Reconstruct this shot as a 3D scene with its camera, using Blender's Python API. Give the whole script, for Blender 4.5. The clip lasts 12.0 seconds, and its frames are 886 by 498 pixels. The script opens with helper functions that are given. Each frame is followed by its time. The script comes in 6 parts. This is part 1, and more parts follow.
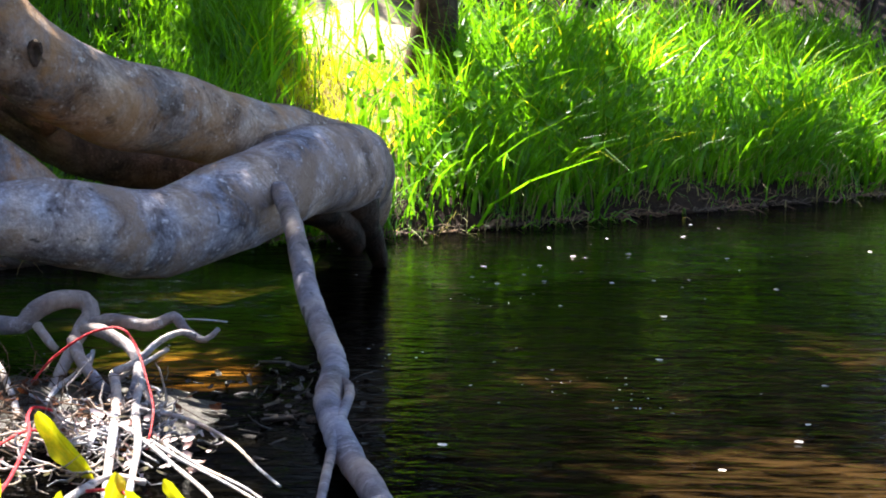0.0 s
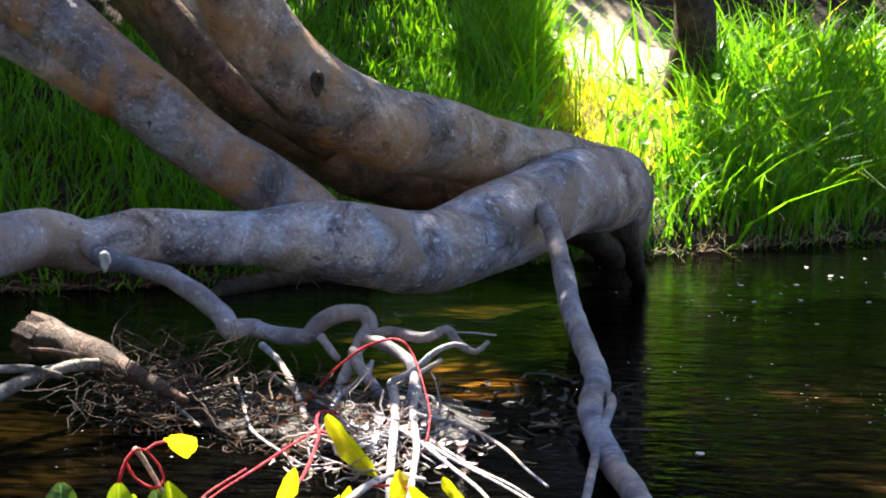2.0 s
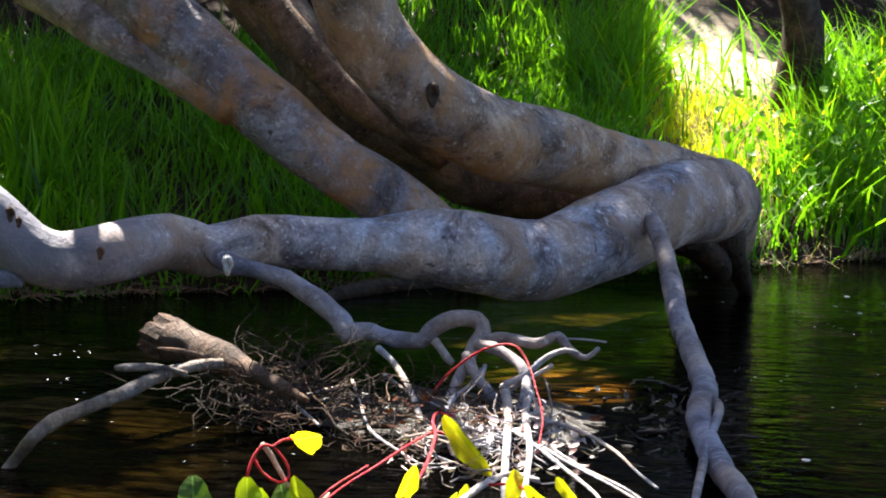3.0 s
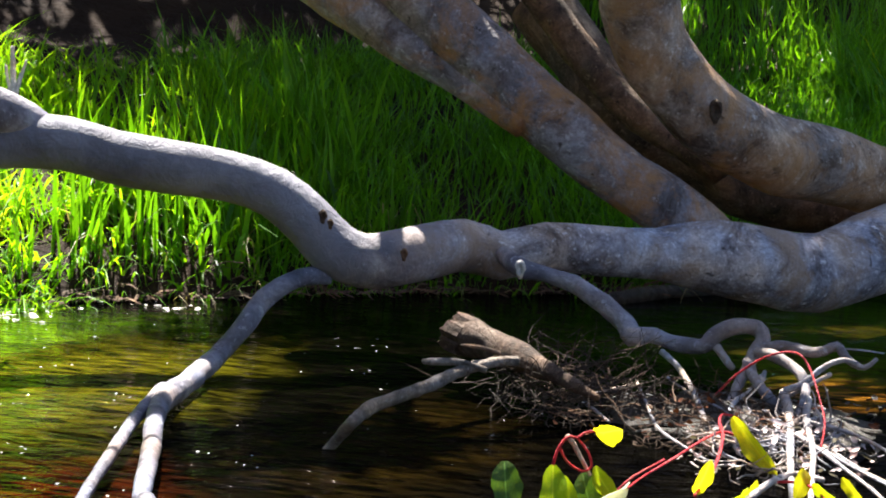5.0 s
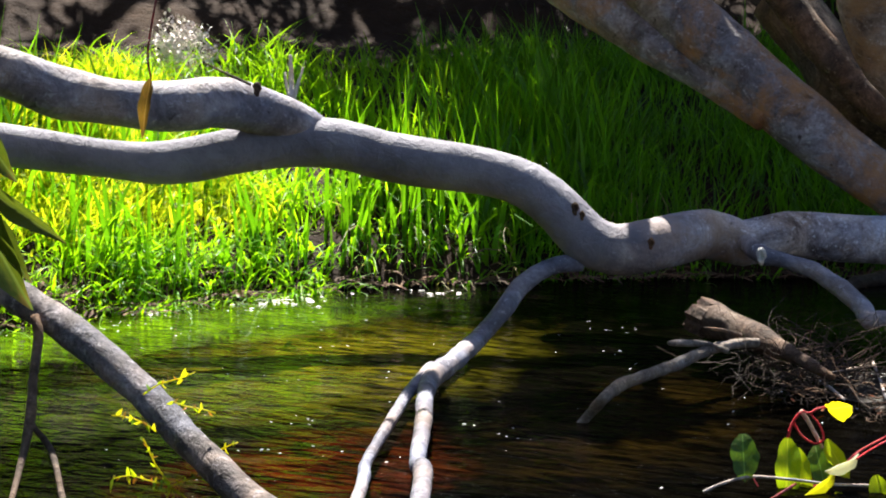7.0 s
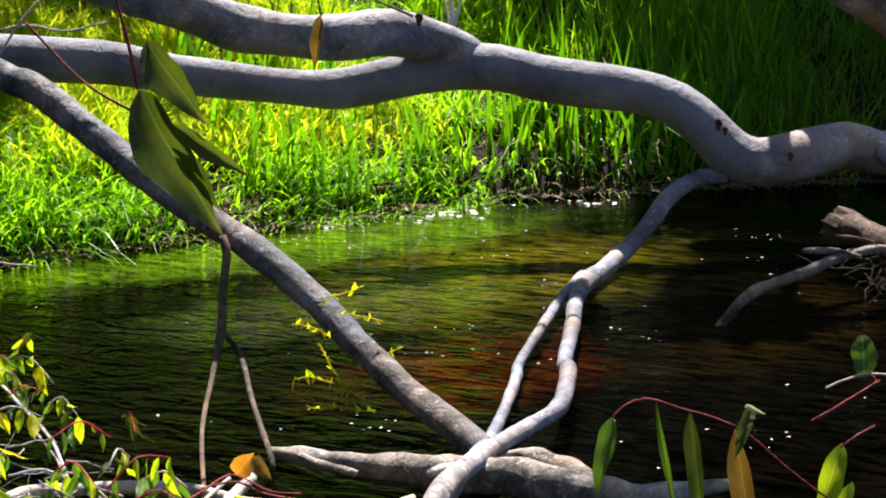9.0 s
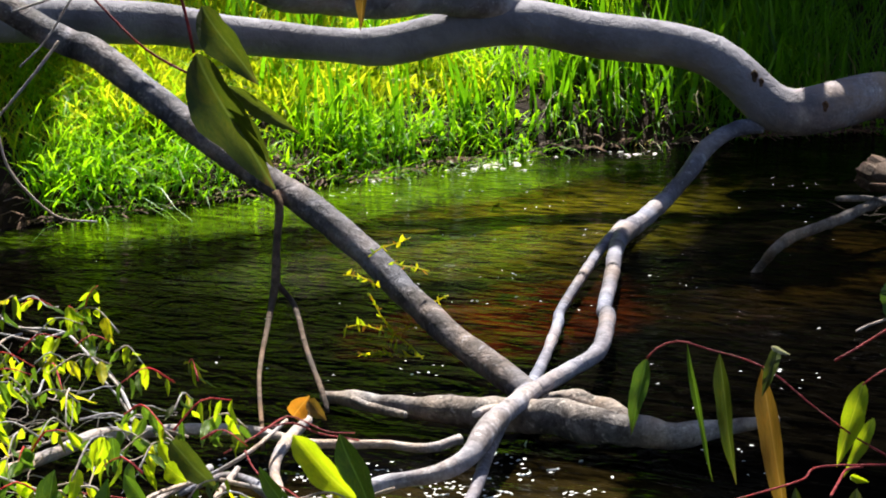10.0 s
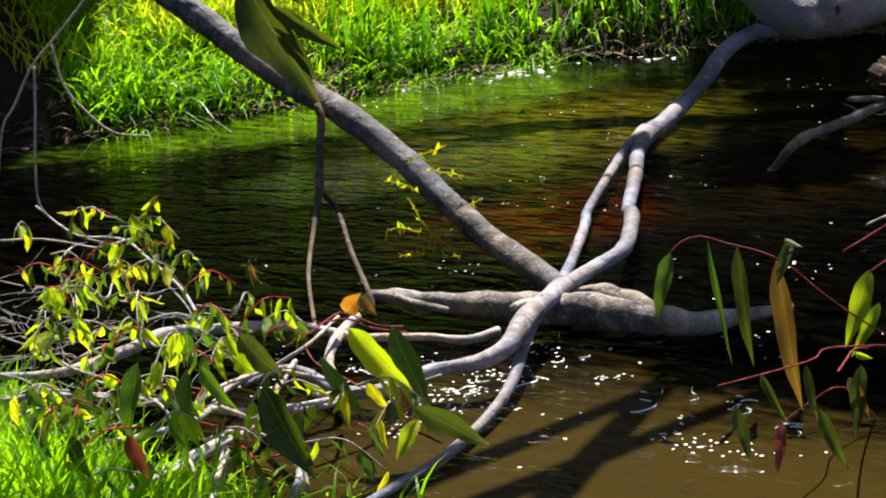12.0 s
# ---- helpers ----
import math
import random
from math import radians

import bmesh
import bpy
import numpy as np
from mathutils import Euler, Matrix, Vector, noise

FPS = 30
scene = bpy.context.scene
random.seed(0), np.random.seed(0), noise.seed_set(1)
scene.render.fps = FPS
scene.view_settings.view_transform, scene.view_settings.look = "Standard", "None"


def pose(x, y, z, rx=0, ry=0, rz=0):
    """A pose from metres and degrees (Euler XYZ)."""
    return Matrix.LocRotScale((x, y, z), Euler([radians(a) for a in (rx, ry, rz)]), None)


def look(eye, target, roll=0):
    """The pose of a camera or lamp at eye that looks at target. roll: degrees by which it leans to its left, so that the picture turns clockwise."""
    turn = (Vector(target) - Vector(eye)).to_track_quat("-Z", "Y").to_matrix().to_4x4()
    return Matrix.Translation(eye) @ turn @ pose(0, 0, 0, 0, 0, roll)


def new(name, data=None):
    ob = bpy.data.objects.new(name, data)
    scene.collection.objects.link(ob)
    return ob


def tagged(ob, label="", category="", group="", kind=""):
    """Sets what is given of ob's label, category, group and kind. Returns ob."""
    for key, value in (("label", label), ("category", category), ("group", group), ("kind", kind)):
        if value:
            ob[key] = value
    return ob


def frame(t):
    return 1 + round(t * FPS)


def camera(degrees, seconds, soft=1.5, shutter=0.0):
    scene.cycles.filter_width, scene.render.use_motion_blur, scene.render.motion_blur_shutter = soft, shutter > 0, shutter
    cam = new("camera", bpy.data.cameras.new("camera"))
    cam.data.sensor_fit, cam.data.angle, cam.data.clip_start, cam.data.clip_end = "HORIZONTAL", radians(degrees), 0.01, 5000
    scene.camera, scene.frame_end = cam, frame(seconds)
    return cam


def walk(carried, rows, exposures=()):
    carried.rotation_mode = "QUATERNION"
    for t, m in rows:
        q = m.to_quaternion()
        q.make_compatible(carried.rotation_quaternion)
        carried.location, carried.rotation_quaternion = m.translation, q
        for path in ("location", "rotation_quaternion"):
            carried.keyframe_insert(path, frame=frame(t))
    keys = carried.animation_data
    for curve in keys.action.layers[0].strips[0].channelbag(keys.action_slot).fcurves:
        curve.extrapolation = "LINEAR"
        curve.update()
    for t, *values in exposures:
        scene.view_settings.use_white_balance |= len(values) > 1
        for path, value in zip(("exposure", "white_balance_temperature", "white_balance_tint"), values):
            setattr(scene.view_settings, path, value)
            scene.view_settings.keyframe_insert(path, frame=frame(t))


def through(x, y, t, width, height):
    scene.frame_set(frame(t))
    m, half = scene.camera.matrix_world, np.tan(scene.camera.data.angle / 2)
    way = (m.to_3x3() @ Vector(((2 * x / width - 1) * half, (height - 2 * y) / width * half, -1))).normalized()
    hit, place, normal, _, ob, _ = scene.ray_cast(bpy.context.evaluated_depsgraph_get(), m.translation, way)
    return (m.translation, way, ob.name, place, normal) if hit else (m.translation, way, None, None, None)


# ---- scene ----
# ---- the camera and its walk ----
cam = camera(27.53, 12.0, soft=1.9)
walk(cam, [
    (0.0, pose(0.188, -0.051, 1.057, 83.02, -1.39, -0.39)),
    (0.5, pose(0.185, -0.147, 1.069, 83.07, -1.02, 2.00)),
    (1.0, pose(0.183, -0.235, 1.079, 82.77, -1.08, 4.12)),
    (1.5, pose(0.181, -0.289, 1.084, 83.09, -0.94, 5.58)),
    (2.0, pose(0.183, -0.384, 1.096, 83.47, -0.66, 7.69)),
    (2.5, pose(0.184, -0.475, 1.108, 83.57, -0.69, 9.33)),
    (4.5, pose(0.081, -0.877, 1.146, 83.74, -1.74, 16.78)),
    (5.0, pose(0.106, -0.993, 1.167, 83.62, -1.65, 18.79)),
    (5.5, pose(0.141, -1.115, 1.189, 83.88, -1.65, 20.17)),
    (6.0, pose(0.189, -1.254, 1.214, 83.81, -1.08, 22.32)),
    (6.5, pose(0.245, -1.384, 1.239, 83.31, -0.87, 24.75)),
    (7.0, pose(0.309, -1.505, 1.268, 82.87, -0.30, 26.62)),
    (7.5, pose(0.369, -1.607, 1.297, 82.13, 0.03, 28.16)),
    (9.5, pose(0.751, -2.071, 1.447, 78.98, 1.96, 32.85)),
    (10.0, pose(0.807, -2.165, 1.468, 78.22, 2.33, 33.36)),
    (10.5, pose(0.847, -2.244, 1.486, 77.55, 2.51, 33.66)),
    (11.0, pose(0.889, -2.333, 1.506, 76.92, 2.96, 33.77)),
    (11.5, pose(0.930, -2.420, 1.529, 76.24, 3.14, 33.80)),
    (12.0, pose(0.976, -2.511, 1.558, 75.21, 3.55, 33.70)),
], [(0.0, 2.54), (1.0, 2.56), (1.5, 2.5), (2.5, 2.34), (4.5, 2.05), (5.5, 2.02), (6.5, 1.82), (7.5, 1.65), (9.5, 1.32), (10.5, 1.2), (12.0, 1.1)])

# ---- world, sun and exposure ----
SUN_WAY = Vector((-0.26, 0.47, 0.84)).normalized()      # towards the sun
world = bpy.data.worlds.new("sky")
scene.world = world
world.use_nodes = True
_nt = world.node_tree
_sky = _nt.nodes.new("ShaderNodeTexSky")
_sky.sky_type = "NISHITA"
_sky.sun_disc = False
_sky.sun_elevation = math.asin(SUN_WAY.z)
_sky.sun_rotation = math.atan2(SUN_WAY.x, SUN_WAY.y)
_nt.nodes["Background"].inputs[1].default_value = 0.05
_nt.links.new(_sky.outputs[0], _nt.nodes["Background"].inputs[0])
sun = new("sun", bpy.data.lights.new("sun", "SUN"))
sun.data.energy = 5.0
sun.data.angle = radians(0.5)
sun.data.color = (1.0, 0.95, 0.84)
sun.matrix_world = look(SUN_WAY * 30, (0, 0, 0))


# ---- materials ----
def material(name, rough=0.7, spec=0.5):
    m = bpy.data.materials.new(name)
    m.use_nodes = True
    b = m.node_tree.nodes["Principled BSDF"]
    b.inputs["Roughness"].default_value = rough
    b.inputs["Specular IOR Level"].default_value = spec
    return m, m.node_tree, b


def noise_node(nt, scale, detail=4.0, rough=0.6, stretch=None, distortion=0.0):
    n = nt.nodes.new("ShaderNodeTexNoise")
    n.inputs["Scale"].default_value = scale
    n.inputs["Detail"].default_value = detail
    n.inputs["Roughness"].default_value = rough
    n.inputs["Distortion"].default_value = distortion
    tc = nt.nodes.new("ShaderNodeTexCoord")
    if stretch:
        mp = nt.nodes.new("ShaderNodeMapping")
        mp.inputs["Scale"].default_value = stretch
        nt.links.new(tc.outputs["Object"], mp.inputs["Vector"])
        nt.links.new(mp.outputs[0], n.inputs["Vector"])
    else:
        nt.links.new(tc.outputs["Object"], n.inputs["Vector"])
    return n.outputs["Fac"]


def ramp(nt, fac, stops):
    r = nt.nodes.new("ShaderNodeValToRGB")
    while len(r.color_ramp.elements) < len(stops):
        r.color_ramp.elements.new(0.5)
    for e, (p, c) in zip(r.color_ramp.elements, stops):
        e.position, e.color = p, (*c, 1)
    nt.links.new(fac, r.inputs[0])
    return r.outputs[0]


def mixed(nt, fac, a, b, how="MIX"):
    n = nt.nodes.new("ShaderNodeMix")
    n.data_type, n.blend_type = "RGBA", how
    if isinstance(fac, float):
        n.inputs[0].default_value = fac
    else:
        nt.links.new(fac, n.inputs[0])
    for value, slot in ((a, 6), (b, 7)):
        if isinstance(value, tuple):
            n.inputs[slot].default_value = (*value, 1)
        else:
            nt.links.new(value, n.inputs[slot])
    return n.outputs[2]


def bumped(nt, bsdf, height, strength, distance, under=None):
    n = nt.nodes.new("ShaderNodeBump")
    n.inputs["Strength"].default_value = strength
    n.inputs["Distance"].default_value = distance
    nt.links.new(height, n.inputs["Height"])
    if under is not None:
        nt.links.new(under, n.inputs["Normal"])
    if bsdf is not None:
        nt.links.new(n.outputs[0], bsdf.inputs["Normal"])
    return n.outputs[0]


def bark(name, dark, mid, pale, scale=9.0, rough=0.72, stain=None, grain=0.8):
    m, nt, b = material(name, rough, 0.35)
    broad = ramp(nt, noise_node(nt, scale * 0.6, 6, 0.7, None, 0.8), [(0.36, dark), (0.5, mid), (0.64, pale)])
    warm = ramp(nt, noise_node(nt, scale * 0.3, 3, 0.6), [(0.40, (0.86, 0.95, 1.12)), (0.62, (1.22, 0.95, 0.70))])
    col = mixed(nt, 0.8, broad, warm, "MULTIPLY")
    fine = ramp(nt, noise_node(nt, scale * 9, 6, 0.8), [(0.34, (0.5, 0.48, 0.47)), (0.6, (1.05, 1.05, 1.05))])
    col = mixed(nt, grain, col, fine, "MULTIPLY")
    fleck = ramp(nt, noise_node(nt, scale * 4.5, 5, 0.7, None, 0.3), [(0.58, (0, 0, 0)), (0.68, (0.8, 0.8, 0.8))])
    col = mixed(nt, fleck, col, tuple(min(1, c * 1.25) for c in pale))
    scar = ramp(nt, noise_node(nt, scale * 2.1, 3, 0.6, None, 0.6), [(0.64, (0, 0, 0)), (0.72, (0.85, 0.85, 0.85))])
    col = mixed(nt, scar, col, tuple(c * 0.4 for c in dark))
    if stain:
        where = ramp(nt, noise_node(nt, scale * 0.45, 5, 0.7, None, 0.4), [(0.46, (0, 0, 0)), (0.62, (0.8, 0.8, 0.8))])
        col = mixed(nt, where, col, stain)
    nt.links.new(col, b.inputs["Base Color"])
    n1 = bumped(nt, None, noise_node(nt, scale * 1.6, 5, 0.65, None, 0.5), 0.7, 0.03)
    bumped(nt, b, noise_node(nt, scale * 12, 5, 0.75), 0.5, 0.007, n1)
    return m


def leafy(name, dark, light, through=0.45, rough=0.42, per_island=True, scale=3.0):
    m, nt, b = material(name, rough, 0.5)
    if per_island:
        g = nt.nodes.new("ShaderNodeNewGeometry")
        fac = g.outputs["Random Per Island"]
    else:
        g = nt.nodes.new("ShaderNodeObjectInfo")
        fac = g.outputs["Random"]
    col = ramp(nt, fac, [(0.0, dark), (0.55, tuple((a + c) / 2 for a, c in zip(dark, light))), (1.0, light)])
    vary = ramp(nt, noise_node(nt, scale, 4, 0.6), [(0.3, (0.6, 0.6, 0.55)), (0.7, (1.15, 1.1, 1.0))])
    col = mixed(nt, 0.8, col, vary, "MULTIPLY")
    if not per_island:      # a paler midrib, blotches and a dry tip
        tc = nt.nodes.new("ShaderNodeTexCoord")
        sx = nt.nodes.new("ShaderNodeSeparateXYZ")
        nt.links.new(tc.outputs["Object"], sx.inputs[0])
        blotch = ramp(nt, noise_node(nt, 5.0, 5, 0.7, None, 0.5), [(0.50, (0, 0, 0)), (0.68, (0.75, 0.75, 0.75))])
        col = mixed(nt, blotch, col, (light[0] * 1.3 + 0.03, light[1] * 1.05, light[2] * 0.8))
        spot = ramp(nt, noise_node(nt, 16.0, 4, 0.7), [(0.64, (0, 0, 0)), (0.72, (0.7, 0.7, 0.7))])
        col = mixed(nt, spot, col, (dark[0] * 0.6 + 0.03, dark[1] * 0.35, dark[2] * 0.5))
        ad = nt.nodes.new("ShaderNodeMath")
        ad.operation = "MULTIPLY_ADD"
        ad.inputs[1].default_value = 0.35
        nt.links.new(noise_node(nt, 6.0, 3), ad.inputs[0])
        nt.links.new(sx.outputs[0], ad.inputs[2])
        mr = nt.nodes.new("ShaderNodeMapRange")
        mr.inputs["From Min"].default_value, mr.inputs["From Max"].default_value = 1.07, 1.18
        nt.links.new(ad.outputs[0], mr.inputs["Value"])
        col = mixed(nt, mr.outputs[0], col, (0.22, 0.12, 0.03))
        ab = nt.nodes.new("ShaderNodeMath")
        ab.operation = "ABSOLUTE"
        nt.links.new(sx.outputs[1], ab.inputs[0])
        rib = nt.nodes.new("ShaderNodeMapRange")
        rib.inputs["From Min"].default_value, rib.inputs["From Max"].default_value = 0.035, 0.012
        nt.links.new(ab.outputs[0], rib.inputs["Value"])
        col = mixed(nt, rib.outputs[0], col, tuple(min(0.8, c * 1.5 + 0.03) for c in light))
        bumped(nt, b, noise_node(nt, 9.0, 4, 0.6), 0.5, 0.01)
    nt.links.new(col, b.inputs["Base Color"])
    tr = nt.nodes.new("ShaderNodeBsdfTranslucent")
    warm = mixed(nt, 0.5, col, (min(0.8, light[0] * 1.4), min(0.8, light[1] * 1.3), light[2] * 0.5))
    nt.links.new(warm, tr.inputs["Color"])
    mx = nt.nodes.new("ShaderNodeMixShader")
    mx.inputs[0].default_value = through
    nt.links.new(b.outputs[0], mx.inputs[1])
    nt.links.new(tr.outputs[0], mx.inputs[2])
    nt.links.new(mx.outputs[0], nt.nodes["Material Output"].inputs["Surface"])
    return m


def limb_bark():
    """Grey mottled bark that turns smooth and pale along the limb, with an uneven border."""
    a = bark("grey_to_pale_bark", (0.13, 0.105, 0.11), (0.43, 0.39, 0.43), (0.76, 0.72, 0.77), 8.0, 0.72, (0.36, 0.24, 0.17))
    nt = a.node_tree
    b = nt.nodes["Principled BSDF"]
    old = b.inputs["Base Color"].links[0].from_socket
    tc = nt.nodes.new("ShaderNodeTexCoord")
    sx = nt.nodes.new("ShaderNodeSeparateXYZ")
    nt.links.new(tc.outputs["Object"], sx.inputs[0])
    ad = nt.nodes.new("ShaderNodeMath")
    ad.operation = "MULTIPLY_ADD"
    ad.inputs[1].default_value = 0.55
    nt.links.new(noise_node(nt, 7, 4, 0.6), ad.inputs[0])
    nt.links.new(sx.outputs[0], ad.inputs[2])
    mr = nt.nodes.new("ShaderNodeMapRange")
    mr.inputs["From Min"].default_value, mr.inputs["From Max"].default_value = -1.75, -2.2
    nt.links.new(ad.outputs[0], mr.inputs["Value"])
    pale = ramp(nt, noise_node(nt, 3.5, 5, 0.62), [(0.3, (0.125, 0.117, 0.145)), (0.5, (0.215, 0.205, 0.25)), (0.75, (0.34, 0.33, 0.39))])
    nt.links.new(mixed(nt, mr.outputs[0], old, pale), b.inputs["Base Color"])
    return a


LIMB_BARK = limb_bark()
BROWN_BARK = bark("brown_grey_bark", (0.042, 0.037, 0.042), (0.135, 0.125, 0.142), (0.30, 0.28, 0.31), 9.0)
RUSTY_BARK = bark("brown_stained_gum_bark", (0.12, 0.08, 0.06), (0.37, 0.30, 0.265), (0.60, 0.53, 0.49), 7.0, 0.6, (0.46, 0.24, 0.10))
BLUE_BARK = bark("blue_grey_stained_bark", (0.075, 0.05, 0.042), (0.235, 0.195, 0.20), (0.42, 0.385, 0.41), 7.0, 0.65, (0.42, 0.19, 0.06))
GREY_BARK = bark("grey_gum_bark", (0.10, 0.075, 0.068), (0.27, 0.22, 0.20), (0.46, 0.40, 0.37), 7.0)
PALE_BARK = bark("pale_gum_bark", (0.115, 0.106, 0.13), (0.235, 0.225, 0.275), (0.40, 0.39, 0.45), 6.0, 0.6, None, 0.45)
DARK_BARK = bark("dark_rough_bark", (0.025, 0.016, 0.011), (0.065, 0.042, 0.03), (0.12, 0.085, 0.06), 11.0, 0.85)
# brown bark with shade in its colour, for back limbs and hanging twigs
SHADE_BARK = bark("shaded_brown_bark", (0.042, 0.027, 0.02), (0.12, 0.082, 0.06), (0.22, 0.16, 0.12), 9.0, 0.85)
WET_BARK = bark("wet_black_bark", (0.008, 0.005, 0.003), (0.026, 0.015, 0.010), (0.07, 0.042, 0.028), 14.0, 0.5)
# brighter copy of the pale bark: sunlight on the branch end is painted in
BRANCH_BARK = bark("sunlit_branch_bark", (0.15, 0.138, 0.15), (0.31, 0.30, 0.345), (0.50, 0.485, 0.54), 6.0)
TWIG_BARK = bark("pale_twig_bark", (0.34, 0.30, 0.30), (0.52, 0.47, 0.47), (0.66, 0.62, 0.62), 14.0)
DEAD_WOOD = bark("weathered_dead_wood", (0.05, 0.026, 0.016), (0.13, 0.075, 0.048), (0.24, 0.16, 0.11), 12.0, 0.8)
DRIFT_WOOD = bark("grey_driftwood", (0.075, 0.06, 0.05), (0.185, 0.16, 0.14), (0.37, 0.33, 0.30), 10.0, 0.75)
LOG_BARK = bark("bleached_log_bark", (0.075, 0.064, 0.06), (0.25, 0.225, 0.215), (0.52, 0.475, 0.44), 8.0, 0.8)
CUT_WOOD = bark("fresh_cut_wood", (0.62, 0.56, 0.48), (0.74, 0.69, 0.62), (0.82, 0.78, 0.72), 20.0, 0.6)
RED_STEM = bark("red_leaf_stem", (0.50, 0.008, 0.02), (0.74, 0.022, 0.05), (0.80, 0.10, 0.10), 30.0, 0.45)
DARK_STEM = bark("dark_red_stem", (0.15, 0.008, 0.014), (0.34, 0.020, 0.035), (0.42, 0.05, 0.06), 30.0, 0.5)
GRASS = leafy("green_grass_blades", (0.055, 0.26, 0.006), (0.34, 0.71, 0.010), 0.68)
# darker green for reeds; also carries the shade on grass behind the tree
REED_AND_SHADE = leafy("reed_and_shaded_grass_blades", (0.012, 0.07, 0.004), (0.20, 0.52, 0.010), 0.5)
# yellow grass: partly dry, mostly sunlight put into the blade colour
SUN_GRASS = leafy("sunlit_yellow_grass", (0.42, 0.62, 0.008), (0.78, 0.82, 0.03), 0.68)
STRAW = leafy("dry_straw_blades", (0.30, 0.24, 0.10), (0.52, 0.46, 0.24), 0.35, 0.6)
CROWN = leafy("gum_crown_leaves", (0.014, 0.03, 0.007), (0.04, 0.07, 0.015), 0.2)
LEAVES = {
    "lime": leafy("lime_leaf", (0.25, 0.48, 0.008), (0.46, 0.64, 0.012), 0.6, 0.35, False, 25),
    "yellow": leafy("yellow_leaf", (0.58, 0.60, 0.008), (0.76, 0.72, 0.015), 0.62, 0.4, False, 25),
    "mid": leafy("green_leaf", (0.055, 0.14, 0.014), (0.13, 0.26, 0.022), 0.42, 0.32, False, 25),
    "dark": leafy("dark_green_leaf", (0.04, 0.075, 0.010), (0.085, 0.125, 0.016), 0.42, 0.4, False, 25),
    "olive": leafy("olive_leaf", (0.13, 0.10, 0.018), (0.25, 0.15, 0.03), 0.42, 0.4, False, 25),
    "orange": leafy("orange_leaf", (0.42, 0.15, 0.02), (0.60, 0.26, 0.03), 0.45, 0.45, False, 25),
    "red": leafy("red_leaf", (0.25, 0.04, 0.03), (0.36, 0.08, 0.05), 0.4, 0.4, False, 25),
    # whitish leaf: the sun's glare is put into its colour
    "pale": leafy("sun_glare_leaf", (0.50, 0.52, 0.44), (0.62, 0.62, 0.54), 0.35, 0.35, False, 25),
}


def patch(nt, x, y, rx, ry, ragged=0.35, turn=0.0):
    """One within an uneven round patch of the ground plan, nought outside it."""
    tc = nt.nodes.new("ShaderNodeTexCoord")
    mp = nt.nodes.new("ShaderNodeMapping")
    mp.vector_type = "TEXTURE"
    mp.inputs["Location"].default_value = (x, y, 0)
    mp.inputs["Rotation"].default_value = (0, 0, radians(turn))
    mp.inputs["Scale"].default_value = (rx, ry, 50)
    nt.links.new(tc.outputs["Object"], mp.inputs["Vector"])
    ln = nt.nodes.new("ShaderNodeVectorMath")
    ln.operation = "LENGTH"
    nt.links.new(mp.outputs[0], ln.inputs[0])
    ad = nt.nodes.new("ShaderNodeMath")
    ad.operation = "MULTIPLY_ADD"
    ad.inputs[1].default_value = ragged * 2
    nt.links.new(noise_node(nt, 2.2, 4, 0.6), ad.inputs[0])
    nt.links.new(ln.outputs["Value"], ad.inputs[2])
    mr = nt.nodes.new("ShaderNodeMapRange")
    mr.inputs["From Min"].default_value, mr.inputs["From Max"].default_value = 1.35, 0.75
    nt.links.new(ad.outputs[0], mr.inputs["Value"])
    return mr.outputs[0]


def soil_material():
    m, nt, b = material("bank_soil_and_litter", 0.9, 0.25)
    broad = ramp(nt, noise_node(nt, 1.3, 5, 0.6), [(0.3, (0.012, 0.005, 0.003)), (0.55, (0.032, 0.014, 0.007)), (0.78, (0.06, 0.031, 0.015))])
    fine = ramp(nt, noise_node(nt, 38, 6, 0.75), [(0.3, (0.35, 0.33, 0.3)), (0.65, (1.1, 1.05, 1.0))])
    broad = mixed(nt, patch(nt, -0.33, 11.9, 0.8, 1.7), broad, (0.30, 0.20, 0.075))
    broad = mixed(nt, patch(nt, -0.38, 13.8, 0.9, 1.3), broad, (0.66, 0.56, 0.42))
    broad = mixed(nt, patch(nt, 2.9, 14.9, 1.0, 1.2), broad, (0.62, 0.52, 0.38))
    col = mixed(nt, 0.8, broad, fine, "MULTIPLY")
    nt.links.new(col, b.inputs["Base Color"])
    n1 = bumped(nt, None, noise_node(nt, 6, 5, 0.65), 0.8, 0.06)
    bumped(nt, b, noise_node(nt, 45, 5, 0.7), 0.8, 0.015, n1)
    return m


